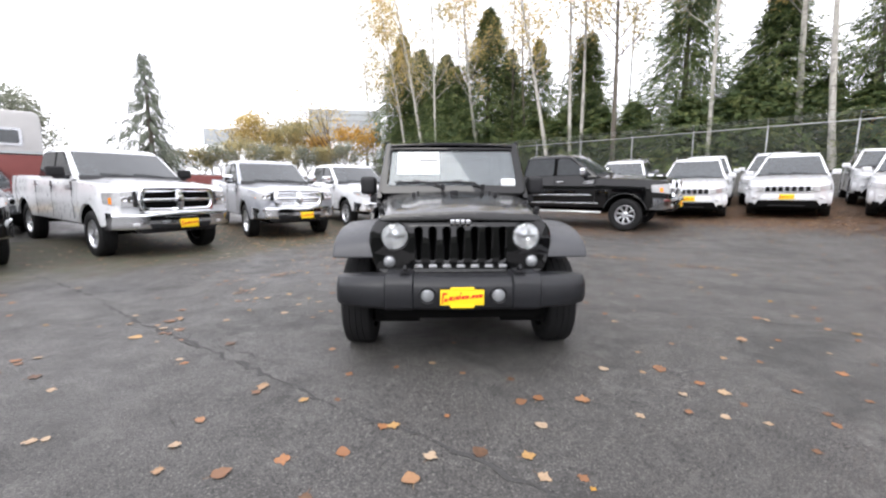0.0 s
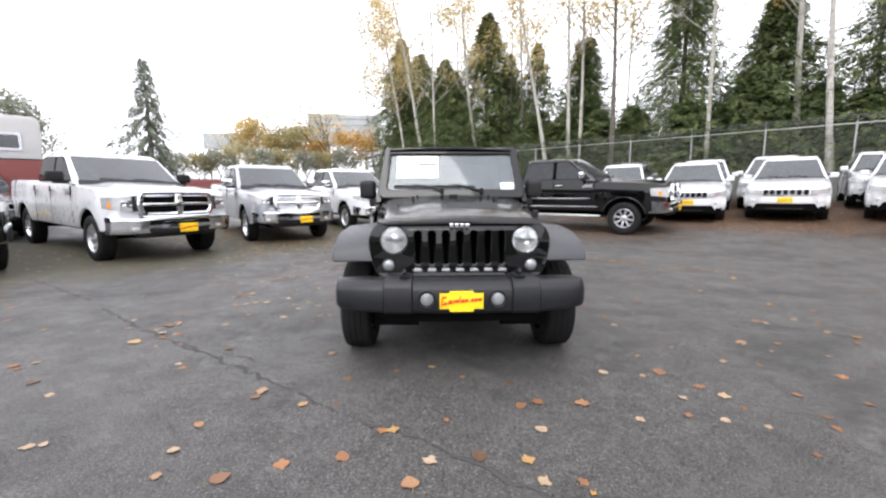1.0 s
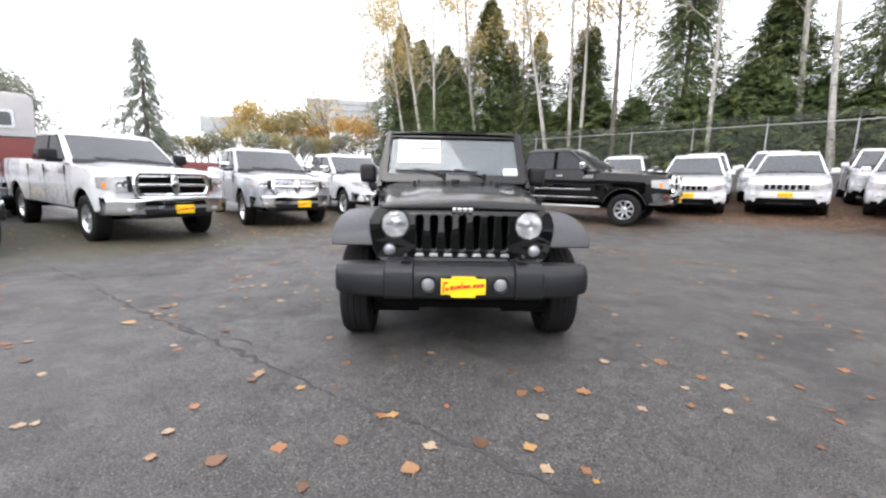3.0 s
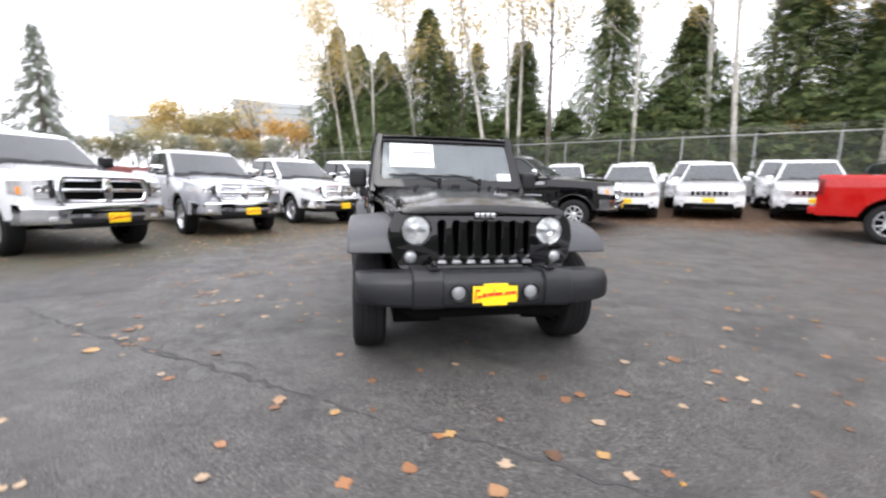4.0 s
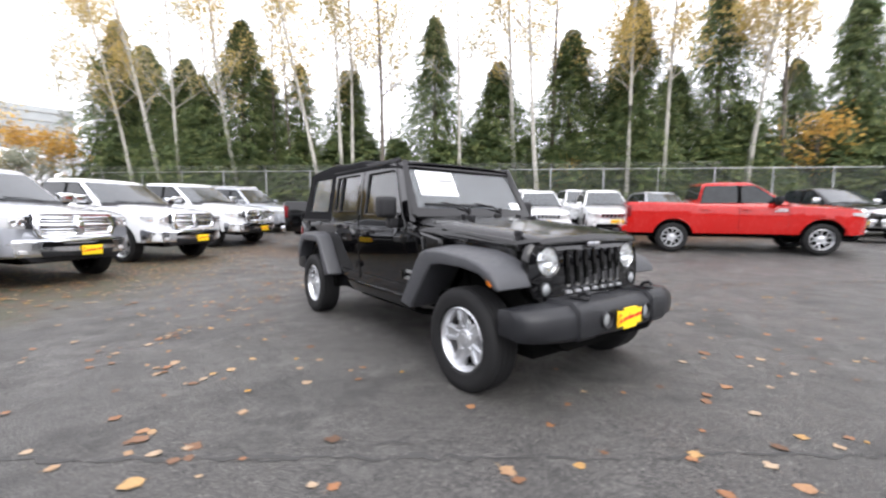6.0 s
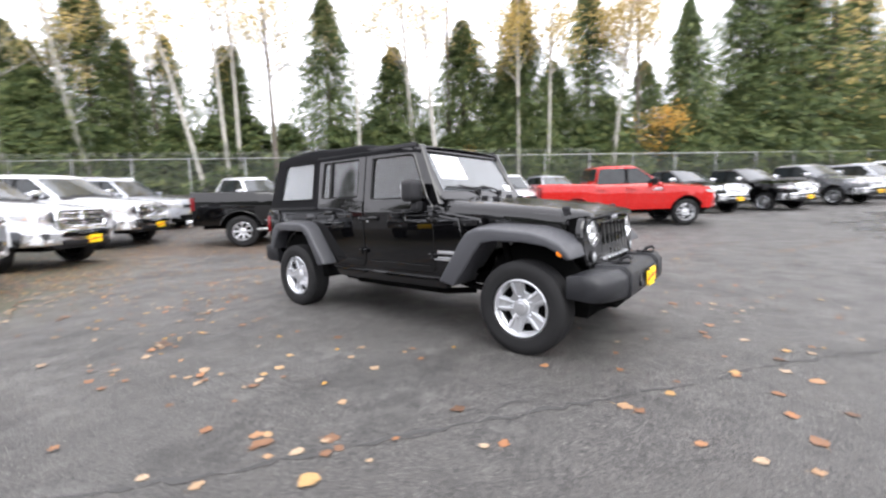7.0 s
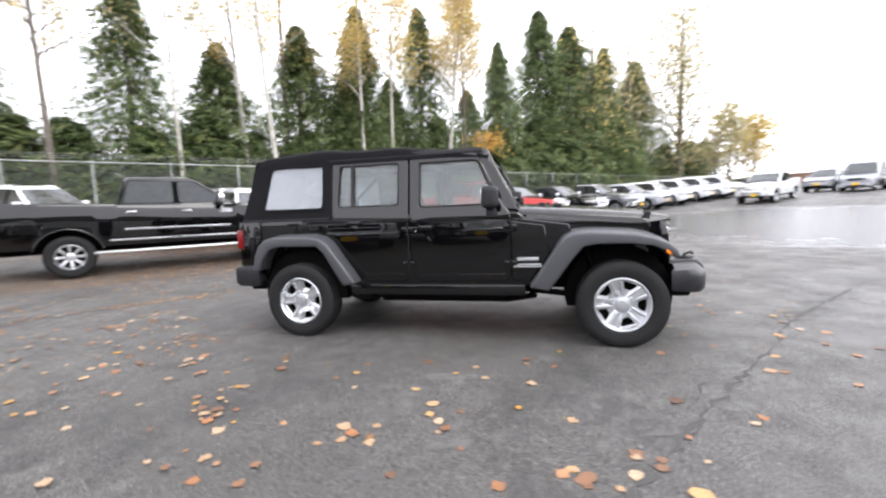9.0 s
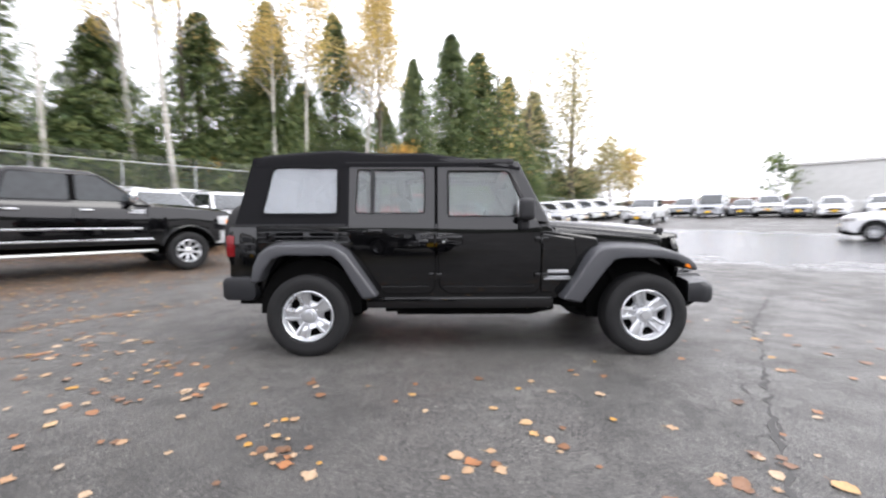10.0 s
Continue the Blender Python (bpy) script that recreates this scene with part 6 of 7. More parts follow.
CONIFERS, SAPLINGS = [], []
for seed, H, R, n in ((1, 14.0, 4.0, 21000), (2, 11.5, 3.7, 18000), (3, 16.5, 4.3, 24000), (4, 13.0, 3.5, 12000)):
    crown = with_mat(conifer_mesh(seed, H, R, n, 0.25), NEEDLES)
    trunk = finish(tube([(0, 0, -0.5), (0.05, 0, H * 0.4), (0, 0.04, H * 0.95)], [0.24, 0.17, 0.03], 8), DARKBARK, "trunk")
    CONIFERS.append((H, crown, trunk))
for seed, H, R in ((5, 5.0, 1.45), (6, 5.0, 1.35), (7, 5.0, 1.55), (8, 5.0, 1.3)):
    crown = with_mat(conifer_mesh(seed, H, R, 3000, 0.25), NEEDLES)
    trunk = finish(tube([(0, 0, -0.5), (0.03, 0, 2.0), (0, 0.02, 4.7)], [0.10, 0.07, 0.02], 7), DARKBARK, "trunk")
    SAPLINGS.append((H, crown, trunk))


def conifer(kind, x, y, height, widen=1.0, turn=0):
    H, crown, trunk = (SAPLINGS if height < 8.5 else CONIFERS)[kind]
    k = height / H
    t = thing("conifer_tree", pose(x, y, ground_z(x, y) - 0.05, 0, 0, turn) @ Matrix.Diagonal((k * widen, k * widen, k, 1)), "dense dark green conifer behind the fence", "tree", "conifers behind the fence")
    part("trunk", trunk, None, t)
    part("crown", crown, None, t)


# (kind, x, y, height)
STAND = [(0, -3.4, 42.9, 15.1), (1, 1.1, 38.6, 11.8), (2, 4.9, 36.2, 15.0), (3, 8.9, 33.8, 11.6), (3, 12.2, 30.5, 10.9), (2, 16.2, 24.6, 14.2), (1, 19.7, 21.2, 10.6), (0, 23.9, 17.8, 12.9), (0, 26.2, 14.2, 14.8), (2, 31.3, 10.7, 16.5), (1, 37.7, 4.5, 15.2), (2, 41.7, 0.6, 19.4), (0, 45.1, -2.6, 18.8), (2, 49.4, -6.8, 17.6), (0, 55.7, -11.5, 17.5), (1, 1.9, 36.3, 10.1), (3, 11.3, 30.1, 10.6), (1, -1.5, 45.3, 14.2), (0, 7.0, 37.0, 11.6)]
for i, (kind, x, y, h) in enumerate(STAND):
    conifer(kind, x, y, h, (0.95 if 8 < i < 11 else 1.22 if 10 < i < 15 else 1.05 if i == 8 else 1.28 if 4 < i < 8 else 1.2) + 0.06 * ((i * 7) % 5 - 2), i * 67)
# lower young conifers that close the gaps above the fence
UNDER_STAND = [(-4.4, 45.4, 4.9), (-3.0, 41.6, 5.1), (0.5, 39.5, 5.2), (2.4, 36.1, 5.3), (5.3, 34.1, 4.2), (8.5, 31.6, 5.2), (11.8, 29.3, 5.5), (14.3, 27.2, 4.8), (17.3, 24.5, 4.3), (18.2, 21.3, 5.6), (21.3, 19.8, 4.6), (23.3, 17.0, 4.7), (26.2, 14.9, 9.6), (29.5, 12.9, 9.4), (32.0, 9.5, 6.7), (35.4, 7.3, 9.6), (37.5, 4.4, 6.8), (40.1, 1.4, 7.1), (42.5, 0.1, 10.0), (44.4, -1.9, 7.6), (45.5, -4.8, 9.1), (48.0, -8.1, 8.5), (51.1, -8.7, 7.3), (54.4, -11.0, 8.0), (56.2, -15.2, 6.3), (58.3, -18.1, 6.8), (61.7, -19.3, 6.6), (64.0, -20.7, 7.3), (67.0, -23.6, 7.5)]
for i, (x, y, h) in enumerate(UNDER_STAND):
    conifer((i * 3 + 1) % 4, x, y, h * 1.08, 1.35 if h > 9 else 1.7, i * 41)


# a dark thicket of low young trees directly behind the fence
for i in range(24):
    x, y = fence_xy(-9 + i * 2.6 + (i * 37 % 10) * 0.12, 2.0 + (i * 53 % 10) * 0.2)
    conifer((i * 5 + 2) % 4, x, y, 3.6 + (i * 29 % 10) * 0.16, 1.9, i * 73)


def tall_tree(seed, x, y, top_x, top_y, height, r0, leaf, n_leaf, label, pale=True, start=0.45, size=0.2):
    rng = random.Random(seed)
    z = ground_z(x, y)
    u = 9.0  # lean is known at this height above the base
    lv = ((top_x - x) / u, (top_y - y) / u)
    bm, tips = limb_set(rng, height, r0, lv, start, 30, 3.6)
    t = thing("tall_tree", pose(x, y, z - 0.2), label, "tree", "slender trees along the fence")
    part("trunk", bm, PALEBARK if pale else DARKBARK, t)
    picks = [tips[rng.randrange(len(tips))] for _ in range(n_leaf)]
    picks = [(p + Vector((rng.gauss(0, 0.45), rng.gauss(0, 0.45), rng.gauss(0, 0.5))), d) for p, d in picks]
    part("crown", with_mat(sprays(rng, picks, size, 0.5, 3), leaf), None, t)


# base and the place of the stem some nine metres up
STEMS = [(-6.3, 42.2, -7.16, 43.05), (-2.6, 38.2, -4.00, 39.58), (-0.7, 36.4, -2.33, 37.96), (0.3, 35.2, -0.14, 35.56), (3.9, 33.8, 3.02, 34.59), (8.3, 27.6, 7.05, 28.88), (9.8, 26.8, 9.41, 27.16), (10.3, 26.6, 10.21, 26.66), (11.9, 24.7, 11.69, 24.95), (15.5, 20.4, 15.34, 20.58), (19.7, 19.1, 19.32, 19.51), (19.2, 16.6, 18.72, 17.03), (23.4, 12.8, 23.44, 12.74), (25.0, 11.3, 25.19, 11.05), (22.2, 18.1, 22.31, 18.01), (29.2, 8.0, 29.92, 7.30), (32.4, 6.9, 32.23, 7.02), (2.7, 37.0, 2.25, 37.42), (6.5, 34.0, 6.67, 33.84), (-4.5, 43.2, -5.21, 43.95), (7.7, 31.4, 7.13, 32.00), (13.8, 27.7, 14.05, 27.39), (29.4, 8.3, 30.36, 7.44)]
for i, (x, y, tx, ty) in enumerate(STEMS):
    dark = i in (8, 14, 16, 17, 18, 20)
    r0 = 0.09 if i > 16 or i == 0 else (0.15, 0.14, 0.19, 0.13, 0.19, 0.16)[i % 6]
    tall_tree(20 + i, x, y, tx, ty, 18 + (i * 5) % 4, r0, GOLD if i % 3 or i in (12, 15) else PALE, 7500 if i in (12, 13, 15, 22) else (3400, 4600, 3000)[i % 3], "tall slender bare-stemmed tree with thin yellow autumn leaves", not dark, 0.32 if i < 6 else 0.40, 0.15)


def broad_tree(name, seed, x, y, height, leaf, n, label, spread=0.35, size=0.3):
    rng = random.Random(seed)
    bm, tips = limb_set(rng, height * 0.8, height * 0.016, (0, 0), 0.1, 30, height * spread)
    t = thing(name, pose(x, y, ground_z(x, y) - 0.2), label, "tree")
    part("trunk", bm, DARKBARK, t)
    picks = [tips[rng.randrange(len(tips))] for _ in range(n)]
    picks = [(p + Vector((rng.gauss(0, 0.07 * height), rng.gauss(0, 0.07 * height), rng.gauss(0, 0.055 * height))), d) for p, d in picks]
    part("crown", with_mat(sprays(rng, picks, size, 0.3, 4), leaf), None, t)


broad_tree("autumn_tree", 61, -18.8, 40.9, 6.9, GOLD, 3600, "golden autumn tree beyond the lot", 0.5, 0.19)
broad_tree("autumn_tree", 62, -10.9, 40.4, 8.6, GOLD, 1000, "golden half-bare autumn tree beyond the lot", 0.62, 0.18)
broad_tree("autumn_tree", 63, -14.8, 42.0, 5.6, PALE, 4200, "low golden autumn tree beyond the lot", 0.8, 0.19)
broad_tree("autumn_tree", 64, -8.3, 39.8, 4.9, ORANGE, 2600, "orange autumn tree beside the fence end", 0.7, 0.19)
broad_tree("autumn_tree", 72, -12.6, 41.5, 3.8, ORANGE, 2800, "low orange autumn tree beyond the lot", 0.8, 0.19)
broad_tree("autumn_tree", 65, 33.4, 5.4, 6.5, ORANGE, 1100, "small bright orange tree behind the fence", 0.45, 0.22)
broad_tree("autumn_tree", 66, 21.9, 16.6, 3.4, ORANGE, 500, "low orange shrub behind the fence", 0.5, 0.18)
MIST = leaf_mat("grey_green_leaves", [(0.2, (0.20, 0.22, 0.17)), (0.5, (0.30, 0.32, 0.25)), (0.8, (0.40, 0.40, 0.33))], through=0.45)
for k, (x, y, h) in enumerate(((-21.2, 30.9, 2.7), (-19.6, 31.8, 2.6), (-18.2, 32.4, 2.9), (-16.8, 33.0, 3.3), (-15.2, 34.0, 2.8), (-13.5, 34.6, 2.6), (-11.8, 35.2, 2.7), (-10.1, 35.7, 2.5), (-8.5, 36.2, 2.8))):
    broad_tree("hedge_shrub", 80 + k, x, y, h * 1.15, PALE if k % 2 else MIST, 1500, "low grey-green shrub beyond the lot", 0.6, 0.16)
broad_tree("pale_tree", 67, -38.2, 36.4, 9.0, MIST, 3000, "pale green roadside tree far off", 0.4, 0.3)
broad_tree("pale_tree", 68, 42.2, -36.0, 7.5, NEEDLES, 1100, "thin green tree beside the far building", 0.35, 0.3)
broad_tree("autumn_tree", 69, 53.0, -16.3, 28.0, PALE, 8000, "tall thinning pale yellow tree at the fence's end", 0.15, 0.3)
broad_tree("autumn_tree", 73, 49.0, -9.5, 23.0, PALE, 1700, "tall wispy half-bare tree behind the conifers", 0.15, 0.28)
broad_tree("autumn_tree", 74, 44.5, -5.0, 23.0, GOLD, 1300, "tall wispy yellow tree behind the conifers", 0.15, 0.28)
broad_tree("autumn_tree", 75, -17.0, 44.0, 5.2, PALE, 4200, "low pale green and gold trees beyond the lot", 0.9, 0.2)
broad_tree("autumn_tree", 70, 55.0, -22.5, 12.0, PALE, 2200, "pale half-bare tree at the fence's end", 0.3, 0.36)
broad_tree("autumn_tree", 71, 58.0, -26.5, 11.0, GOLD, 2000, "yellowing half-bare tree at the fence's end", 0.3, 0.36)
# the drooping cedar on the far side
rngc = random.Random(5)
ct = thing("cedar_tree", pose(-22.1, 30.1, ground_z(-22.1, 30.1) - 0.3), "tall drooping grey-green cedar standing alone", "tree")
part("trunk", tube([(0, 0, 0), (0.05, 0, 5), (0, 0, 10.2)], [0.26, 0.16, 0.02], 8), DARKBARK, ct)
spots = []
for i in range(120):
    u = (i + rngc.random()) / 120
    a = i * 2.4
    L = (3.7 * (1 - u) ** 1.25 + 0.25) * rngc.choice((0.45, 0.6, 0.8, 1.0, 1.2))
    d = Vector((math.cos(a), math.sin(a), 0))
    for k in range(int(7 + 10 * L)):
        w = rngc.uniform(0.15, 1)
        spots.append((Vector((0, 0, 1.2 + 9.1 * u)) + d * L * w + Vector((0, 0, -0.25 * L * w * w - (0.1 + 0.45 * (1 - u)) * rngc.random() ** 1.5 * (0.4 + w))), (d * 0.35).to_tuple()))
part("crown", with_mat(fronds(rngc, spots, 0.34), CEDAR), None, ct)

# ---- the far surroundings ----
SIDING = plain("painted_siding", (0.48, 0.47, 0.465), 0.6, grain=0.08, scale=3)
MAROON = plain("maroon_panel", (0.16, 0.035, 0.03), 0.55, grain=0.1, scale=4)
CONCRETE = plain("pale_concrete", (0.5, 0.5, 0.49), 0.8, grain=0.12, scale=2)
SIGNGREY = plain("weathered_sign", (0.36, 0.38, 0.39), 0.6, grain=0.15, scale=2)
BRICKRED = plain("brown_wall", (0.20, 0.12, 0.09), 0.85, grain=0.25, scale=3)
GRASS = plain("rough_grass", (0.09, 0.12, 0.035), 0.9, grain=0.4, scale=4)


def motor_home():
    m = pose(-12.7, 9.2, ground_z(-12.7, 9.2), 0, 0, 44)
    r = thing("motor_home", m, "white and maroon motor home parked behind the pickups", "motor home")
    prof = [(-3.3, 0.5), (0.84, 0.5), (0.86, 2.90), (0.84, 3.04), (0.76, 3.12), (-3.3, 3.12)]
    part("upper_body", prism([(x, max(z, 1.95)) for x, z in prof], -1.15, 1.15, "y", 0.06), SIDING, r)
    part("lower_body", box(-3.3, 0.86, -1.14, 1.14, 0.45, 1.94, 0.05), MAROON, r, "maroon lower panels")
    for x in (-2.4, -0.15):
        w = part("window", box(x - 0.55, x + 0.55, -1.165, -1.14, 2.22, 2.60, 0.02), DARKGLASS, r)
        part("window_frame", plate(rounded([(x - 0.6, 2.17), (x + 0.6, 2.17), (x + 0.6, 2.65), (x - 0.6, 2.65)], 0.06), [rounded([(x - 0.54, 2.23), (x + 0.54, 2.23), (x + 0.54, 2.59), (x - 0.54, 2.59)], 0.05)], 0.03, 0.006, Matrix.Translation((0, -1.16, 0)) @ XZ), ALLOY, w)
        part("curtain", box(x + 0.0, x + 0.53, -1.172, -1.166, 2.24, 2.58), SCREENGLASS, w, "pale drawn curtain")
    part("stripe", box(-3.3, 0.80, -1.158, -1.14, 1.96, 2.03), SIGNGREY, r)
    for x in (-2.6, 0.1):
        for s in (-1, 1):
            tyre, rim, hub = wheel_meshes(0.375, 0.25, 0.24, "ten")
            w = part("wheel", hub, None, r)
            w.matrix_basis = pose(x, s * 1.0, 0.37, 0, 0, 90 if s < 0 else -90)
            part("tyre", tyre, None, w)
            part("rim", rim, None, w)


motor_home()
bx = thing("shipping_container", pose(-16.3, 24.4, ground_z(-16.3, 24.4), 0, 0, 29), "rust-red shipping container beyond the pickups", "container")
part("box", box(-3.0, 3.0, -1.2, 1.2, 0.1, 1.2, 0.03), MAROON, bx)
for k in range(29):
    part("rib", box(-2.9 + k * 0.2, -2.82 + k * 0.2, -1.225, -1.19, 0.2, 1.1, 0.01), MAROON, bx)


def billboard(x, y, z, turn, w, h, bars, label):
    b = thing("billboard", pose(x, y, ground_z(x, y), 0, 0, turn), label, "sign")
    zb = z - ground_z(x, y)
    part("panel", box(-w / 2, w / 2, -0.15, 0.15, zb, zb + h, 0.03), SIGNGREY, b)
    for k in range(bars):
        part("slat", box(-w / 2, w / 2, -0.22, -0.14, zb + (k + 0.3) * h / bars, zb + (k + 0.42) * h / bars), STEEL, b)
    for s in (-0.3, 0.3):
        part("post", tube([(s * w, 0.2, -0.5), (s * w, 0.2, zb + h)], 0.18, 8), STEEL, b)
    part("walkway", box(-w / 2, w / 2, -0.8, -0.2, zb - 0.15, zb - 0.05), STEEL, b)


billboard(-31.4, 59.0, 7.6, 25, 3.6, 2.2, 0, "grey weathered billboard panel far off")
billboard(-28.6, 60.2, 7.4, 35, 3.0, 2.6, 2, "second grey billboard panel far off")
billboard(-12.2, 55.2, 7.6, 10, 9.5, 4.2, 5, "large slatted grey billboard behind the autumn trees")
bd = thing("warehouse", pose(47.5, -53.5, ground_z(47.5, -53.5) - 0.5, 0, 0, 44), "pale low warehouse with a flat roof", "building")
part("wall", box(-13, 7.6, -0.3, 12, 0, 5.4), CONCRETE, bd)
part("roof", box(-13.2, 7.8, -0.5, 12.2, 5.4, 5.75, 0.05), SIDING, bd)
for k in range(10):
    part("wall_panel", box(-12.9 + k * 2.04, -10.95 + k * 2.04, -0.36, -0.3, 0.2, 5.2, 0.02), CONCRETE, bd)
dr = part("door", box(-0.6, 0.6, -0.42, -0.3, 0.2, 3.4, 0.02), SIGNGREY, bd)
part("lamp", box(-0.3, 0.3, -0.6, -0.4, 3.7, 3.9, 0.02), STEEL, bd)
wall_far = bmesh.new()
add(wall_far, box(0, 24, -0.3, 0.3, -1, 1.9), pose(45.5, -45.0, ground_z(50, -43), 0, 0, 45))
solid("wall_far", wall_far, BRICKRED, "low brown retaining wall behind the far vehicles", "wall", kind="structure")
hill = bmesh.new()
rows = []
for i in range(13):
    u = i / 12
    rows.append([(lerp(48.5, 74, u) + 6 * v, lerp(-49, -22, u) - 5 * v, ground_z(55, -38) + 1.6 + (1.0 - 0.6 * u) * math.sin(math.pi * min(1, v + 0.12)) + 0.25 * math.sin(i * 1.7)) for v in (0, 0.15, 0.3, 0.5, 0.8, 1.0)])
add(hill, loft(rows))
solid("grass_bank", hill, GRASS, "rough green grass bank far off", "bank", kind="structure")
# low wooded ridge that closes the horizon
rdg = bmesh.new()
rows = []
for i in range(91):
    a = i * math.tau / 90
    near = 1 if 41 <= i <= 74 else 0  # unseen nearer side behind the camera, added to darken reflections in black paint
    R = 95 if near else 240
    h = ((12 if i < 59 else 8) if near else 5.0) + 2.5 * math.sin(a * 5 + 1) + 1.5 * math.sin(a * 13)
    g0 = ground_z(R * math.cos(a), R * math.sin(a))
    rows.append([(R * math.cos(a), R * math.sin(a), g0 - 2), (R * 1.02 * math.cos(a), R * 1.02 * math.sin(a), g0 + h * 0.7), (R * 1.06 * math.cos(a), R * 1.06 * math.sin(a), g0 + h)])
solid("backdrop", loft(rows), plain("far_woods", (0.10, 0.11, 0.09), 0.9, grain=0.4, scale=0.3), "hazy low wooded ridge along the horizon, with an unseen nearer side added", "backdrop", kind="structure")

# ---- cracks and fallen leaves ----
TAR = plain("open_crack", (0.038, 0.037, 0.036), 0.9, grain=0.3, scale=80)


def crack(points, width, seed):
    rng = random.Random(seed)
    pts = []
    for (ax, ay), (bx, by) in zip(points, points[1:]):
        n = max(2, int(math.hypot(bx - ax, by - ay) / 0.07))
        for k in range(n):
            u = k / n
            pts.append((lerp(ax, bx, u) + rng.gauss(0, 0.014), lerp(ay, by, u) + rng.gauss(0, 0.014)))
    bm = bmesh.new()
    prev = None
    for i, (x, y) in enumerate(pts):
        a, b = pts[max(0, i - 1)], pts[min(len(pts) - 1, i + 1)]
        dx, dy = b[0] - a[0], b[1] - a[1]
        L = math.hypot(dx, dy) or 1
        w = 0.45 * width * max(0.0, rng.uniform(-0.15, 1.3)) * min(1, (i + 1) / 6, (len(pts) - i) / 6)
        z = ground_z(x, y) + 0.0035
        cur = (bm.verts.new((x - dy / L * w, y + dx / L * w, z)), bm.verts.new((x + dy / L * w, y - dx / L * w, z)))
        if prev:
            bm.faces.new((prev[0], prev[1], cur[1], cur[0]))
        prev = cur
    solid("asphalt_crack", bm, TAR, "dark irregular crack in the asphalt", "crack", kind="structure")


crack([(-6.0, 2.6), (-4.1, 1.36), (-2.99, 0.46), (-2.0, -0.21), (-1.43, -0.63), (-0.73, -1.14), (-0.33, -1.38), (0.26, -1.81), (0.9, -2.4), (2.2, -3.6)], 0.040, 1)
crack([(-2.3, -0.02), (-2.45, 0.05), (-2.6, -0.10), (-2.75, -0.28)], 0.005, 2)
crack([(-1.75, -0.40), (-2.0, -0.21), (-2.2, -0.10), (-2.25, 0.10), (-2.42, 0.15)], 0.022, 3)
crack([(-2.05, -0.1), (-1.6, -0.35), (-1.2, -0.55)], 0.016, 4)
crack([(-1.9, -1.0), (-1.5, -1.35), (-1.25, -1.7), (-1.2, -2.0)], 0.004, 5)
crack([(0.1, -1.45), (0.2, -1.65), (0.3, -1.9)], 0.004, 6)
crack([(1.82, 1.04), (2.5, 0.54), (3.07, 0.22), (3.51, -0.16), (4.5, -0.9)], 0.010, 7)
crack([(2.65, 4.13), (3.52, 3.56)], 0.018, 8)
crack([(3.57, 3.13), (4.57, 2.63)], 0.016, 9)
crack([(-1.5, 7.3), (-0.14, 6.4), (0.52, 6.08), (0.83, 5.78), (1.6, 5.2)], 0.02, 10)
crack([(5.2, 1.0), (6.51, 0.2), (8.0, -0.8), (8.7, -1.3)], 0.03, 11)
crack([(6.5, -1.6), (8.25, -2.5), (9.6, -3.2)], 0.025, 12)


def leaf_colour():
    m, t, p = node_mat("fallen_leaf")
    oi = t.nodes.new("ShaderNodeObjectInfo")
    g = t.nodes.new("ShaderNodeNewGeometry")
    both = t.nodes.new("ShaderNodeMath")
    both.operation = "ADD"
    t.links.new(oi.outputs["Random"], both.inputs[0])
    t.links.new(g.outputs["Random Per Island"], both.inputs[1])
    fr = t.nodes.new("ShaderNodeMath")
    fr.operation = "FRACT"
    t.links.new(both.outputs[0], fr.inputs[0])
    c = ramp(t, fr.outputs[0], [(0.0, (0.07, 0.035, 0.018)), (0.22, (0.15, 0.07, 0.032)), (0.45, (0.24, 0.095, 0.032)), (0.60, (0.26, 0.165, 0.09)), (0.85, (0.33, 0.25, 0.17)), (0.97, (0.33, 0.17, 0.02))])
    n = noise_tex(t, coords(t), 60, 4)
    t.links.new(mix_col(t, ramp(t, n, [(0.45, 0.0), (0.75, 0.6)]), c, (0.16, 0.08, 0.04)), p.inputs["Base Color"])
    p.inputs["Roughness"].default_value = 0.6
    return m


LEAF = leaf_colour()


def leaf_shape(rng, lobed):
    """A curled leaf with a midrib, about one unit long, as vertices and faces."""
    n = 7
    curl, twist, fold = rng.uniform(0.05, 0.32), rng.uniform(-0.25, 0.25), rng.uniform(0.0, 0.14)
    v, f = [], []
    for i in range(n + 1):
        u = i / n
        w = 0.42 * math.sin(math.pi * min(1, u ** 0.75)) ** 0.8 + 0.01
        if lobed:
            w *= 1 + 0.35 * math.sin(u * 15 + 1)
        x = u - 0.5
        zc = curl * (x * x) * 0.6
        for s in (-1, 0, 1):
            wob = rng.uniform(0.85, 1.12)
            v.append((x + (0.06 * abs(s) if lobed else 0), s * w * wob, zc + abs(s) * w * fold + s * twist * 0.2 * x + rng.uniform(0, 0.03)))
        if i:
            b = (i - 1) * 3
            for k in (0, 1):
                f.append((b + k, b + k + 1, b + 4 + k, b + 3 + k))
    b = len(v)
    v += [(-0.5, -0.015, 0.10 * curl), (-0.5, 0.015, 0.10 * curl), (-0.85, 0.08, 0.02), (-0.85, 0.10, 0.03)]
    f.append((b, b + 1, b + 3, b + 2))
    lo = min(q[2] for q in v)
    return [(x, y, z - lo) for x, y, z in v], f


rng_l = random.Random(11)
SHAPES = [leaf_shape(rng_l, k % 2) for k in range(8)]
LEAF_MESHES = []
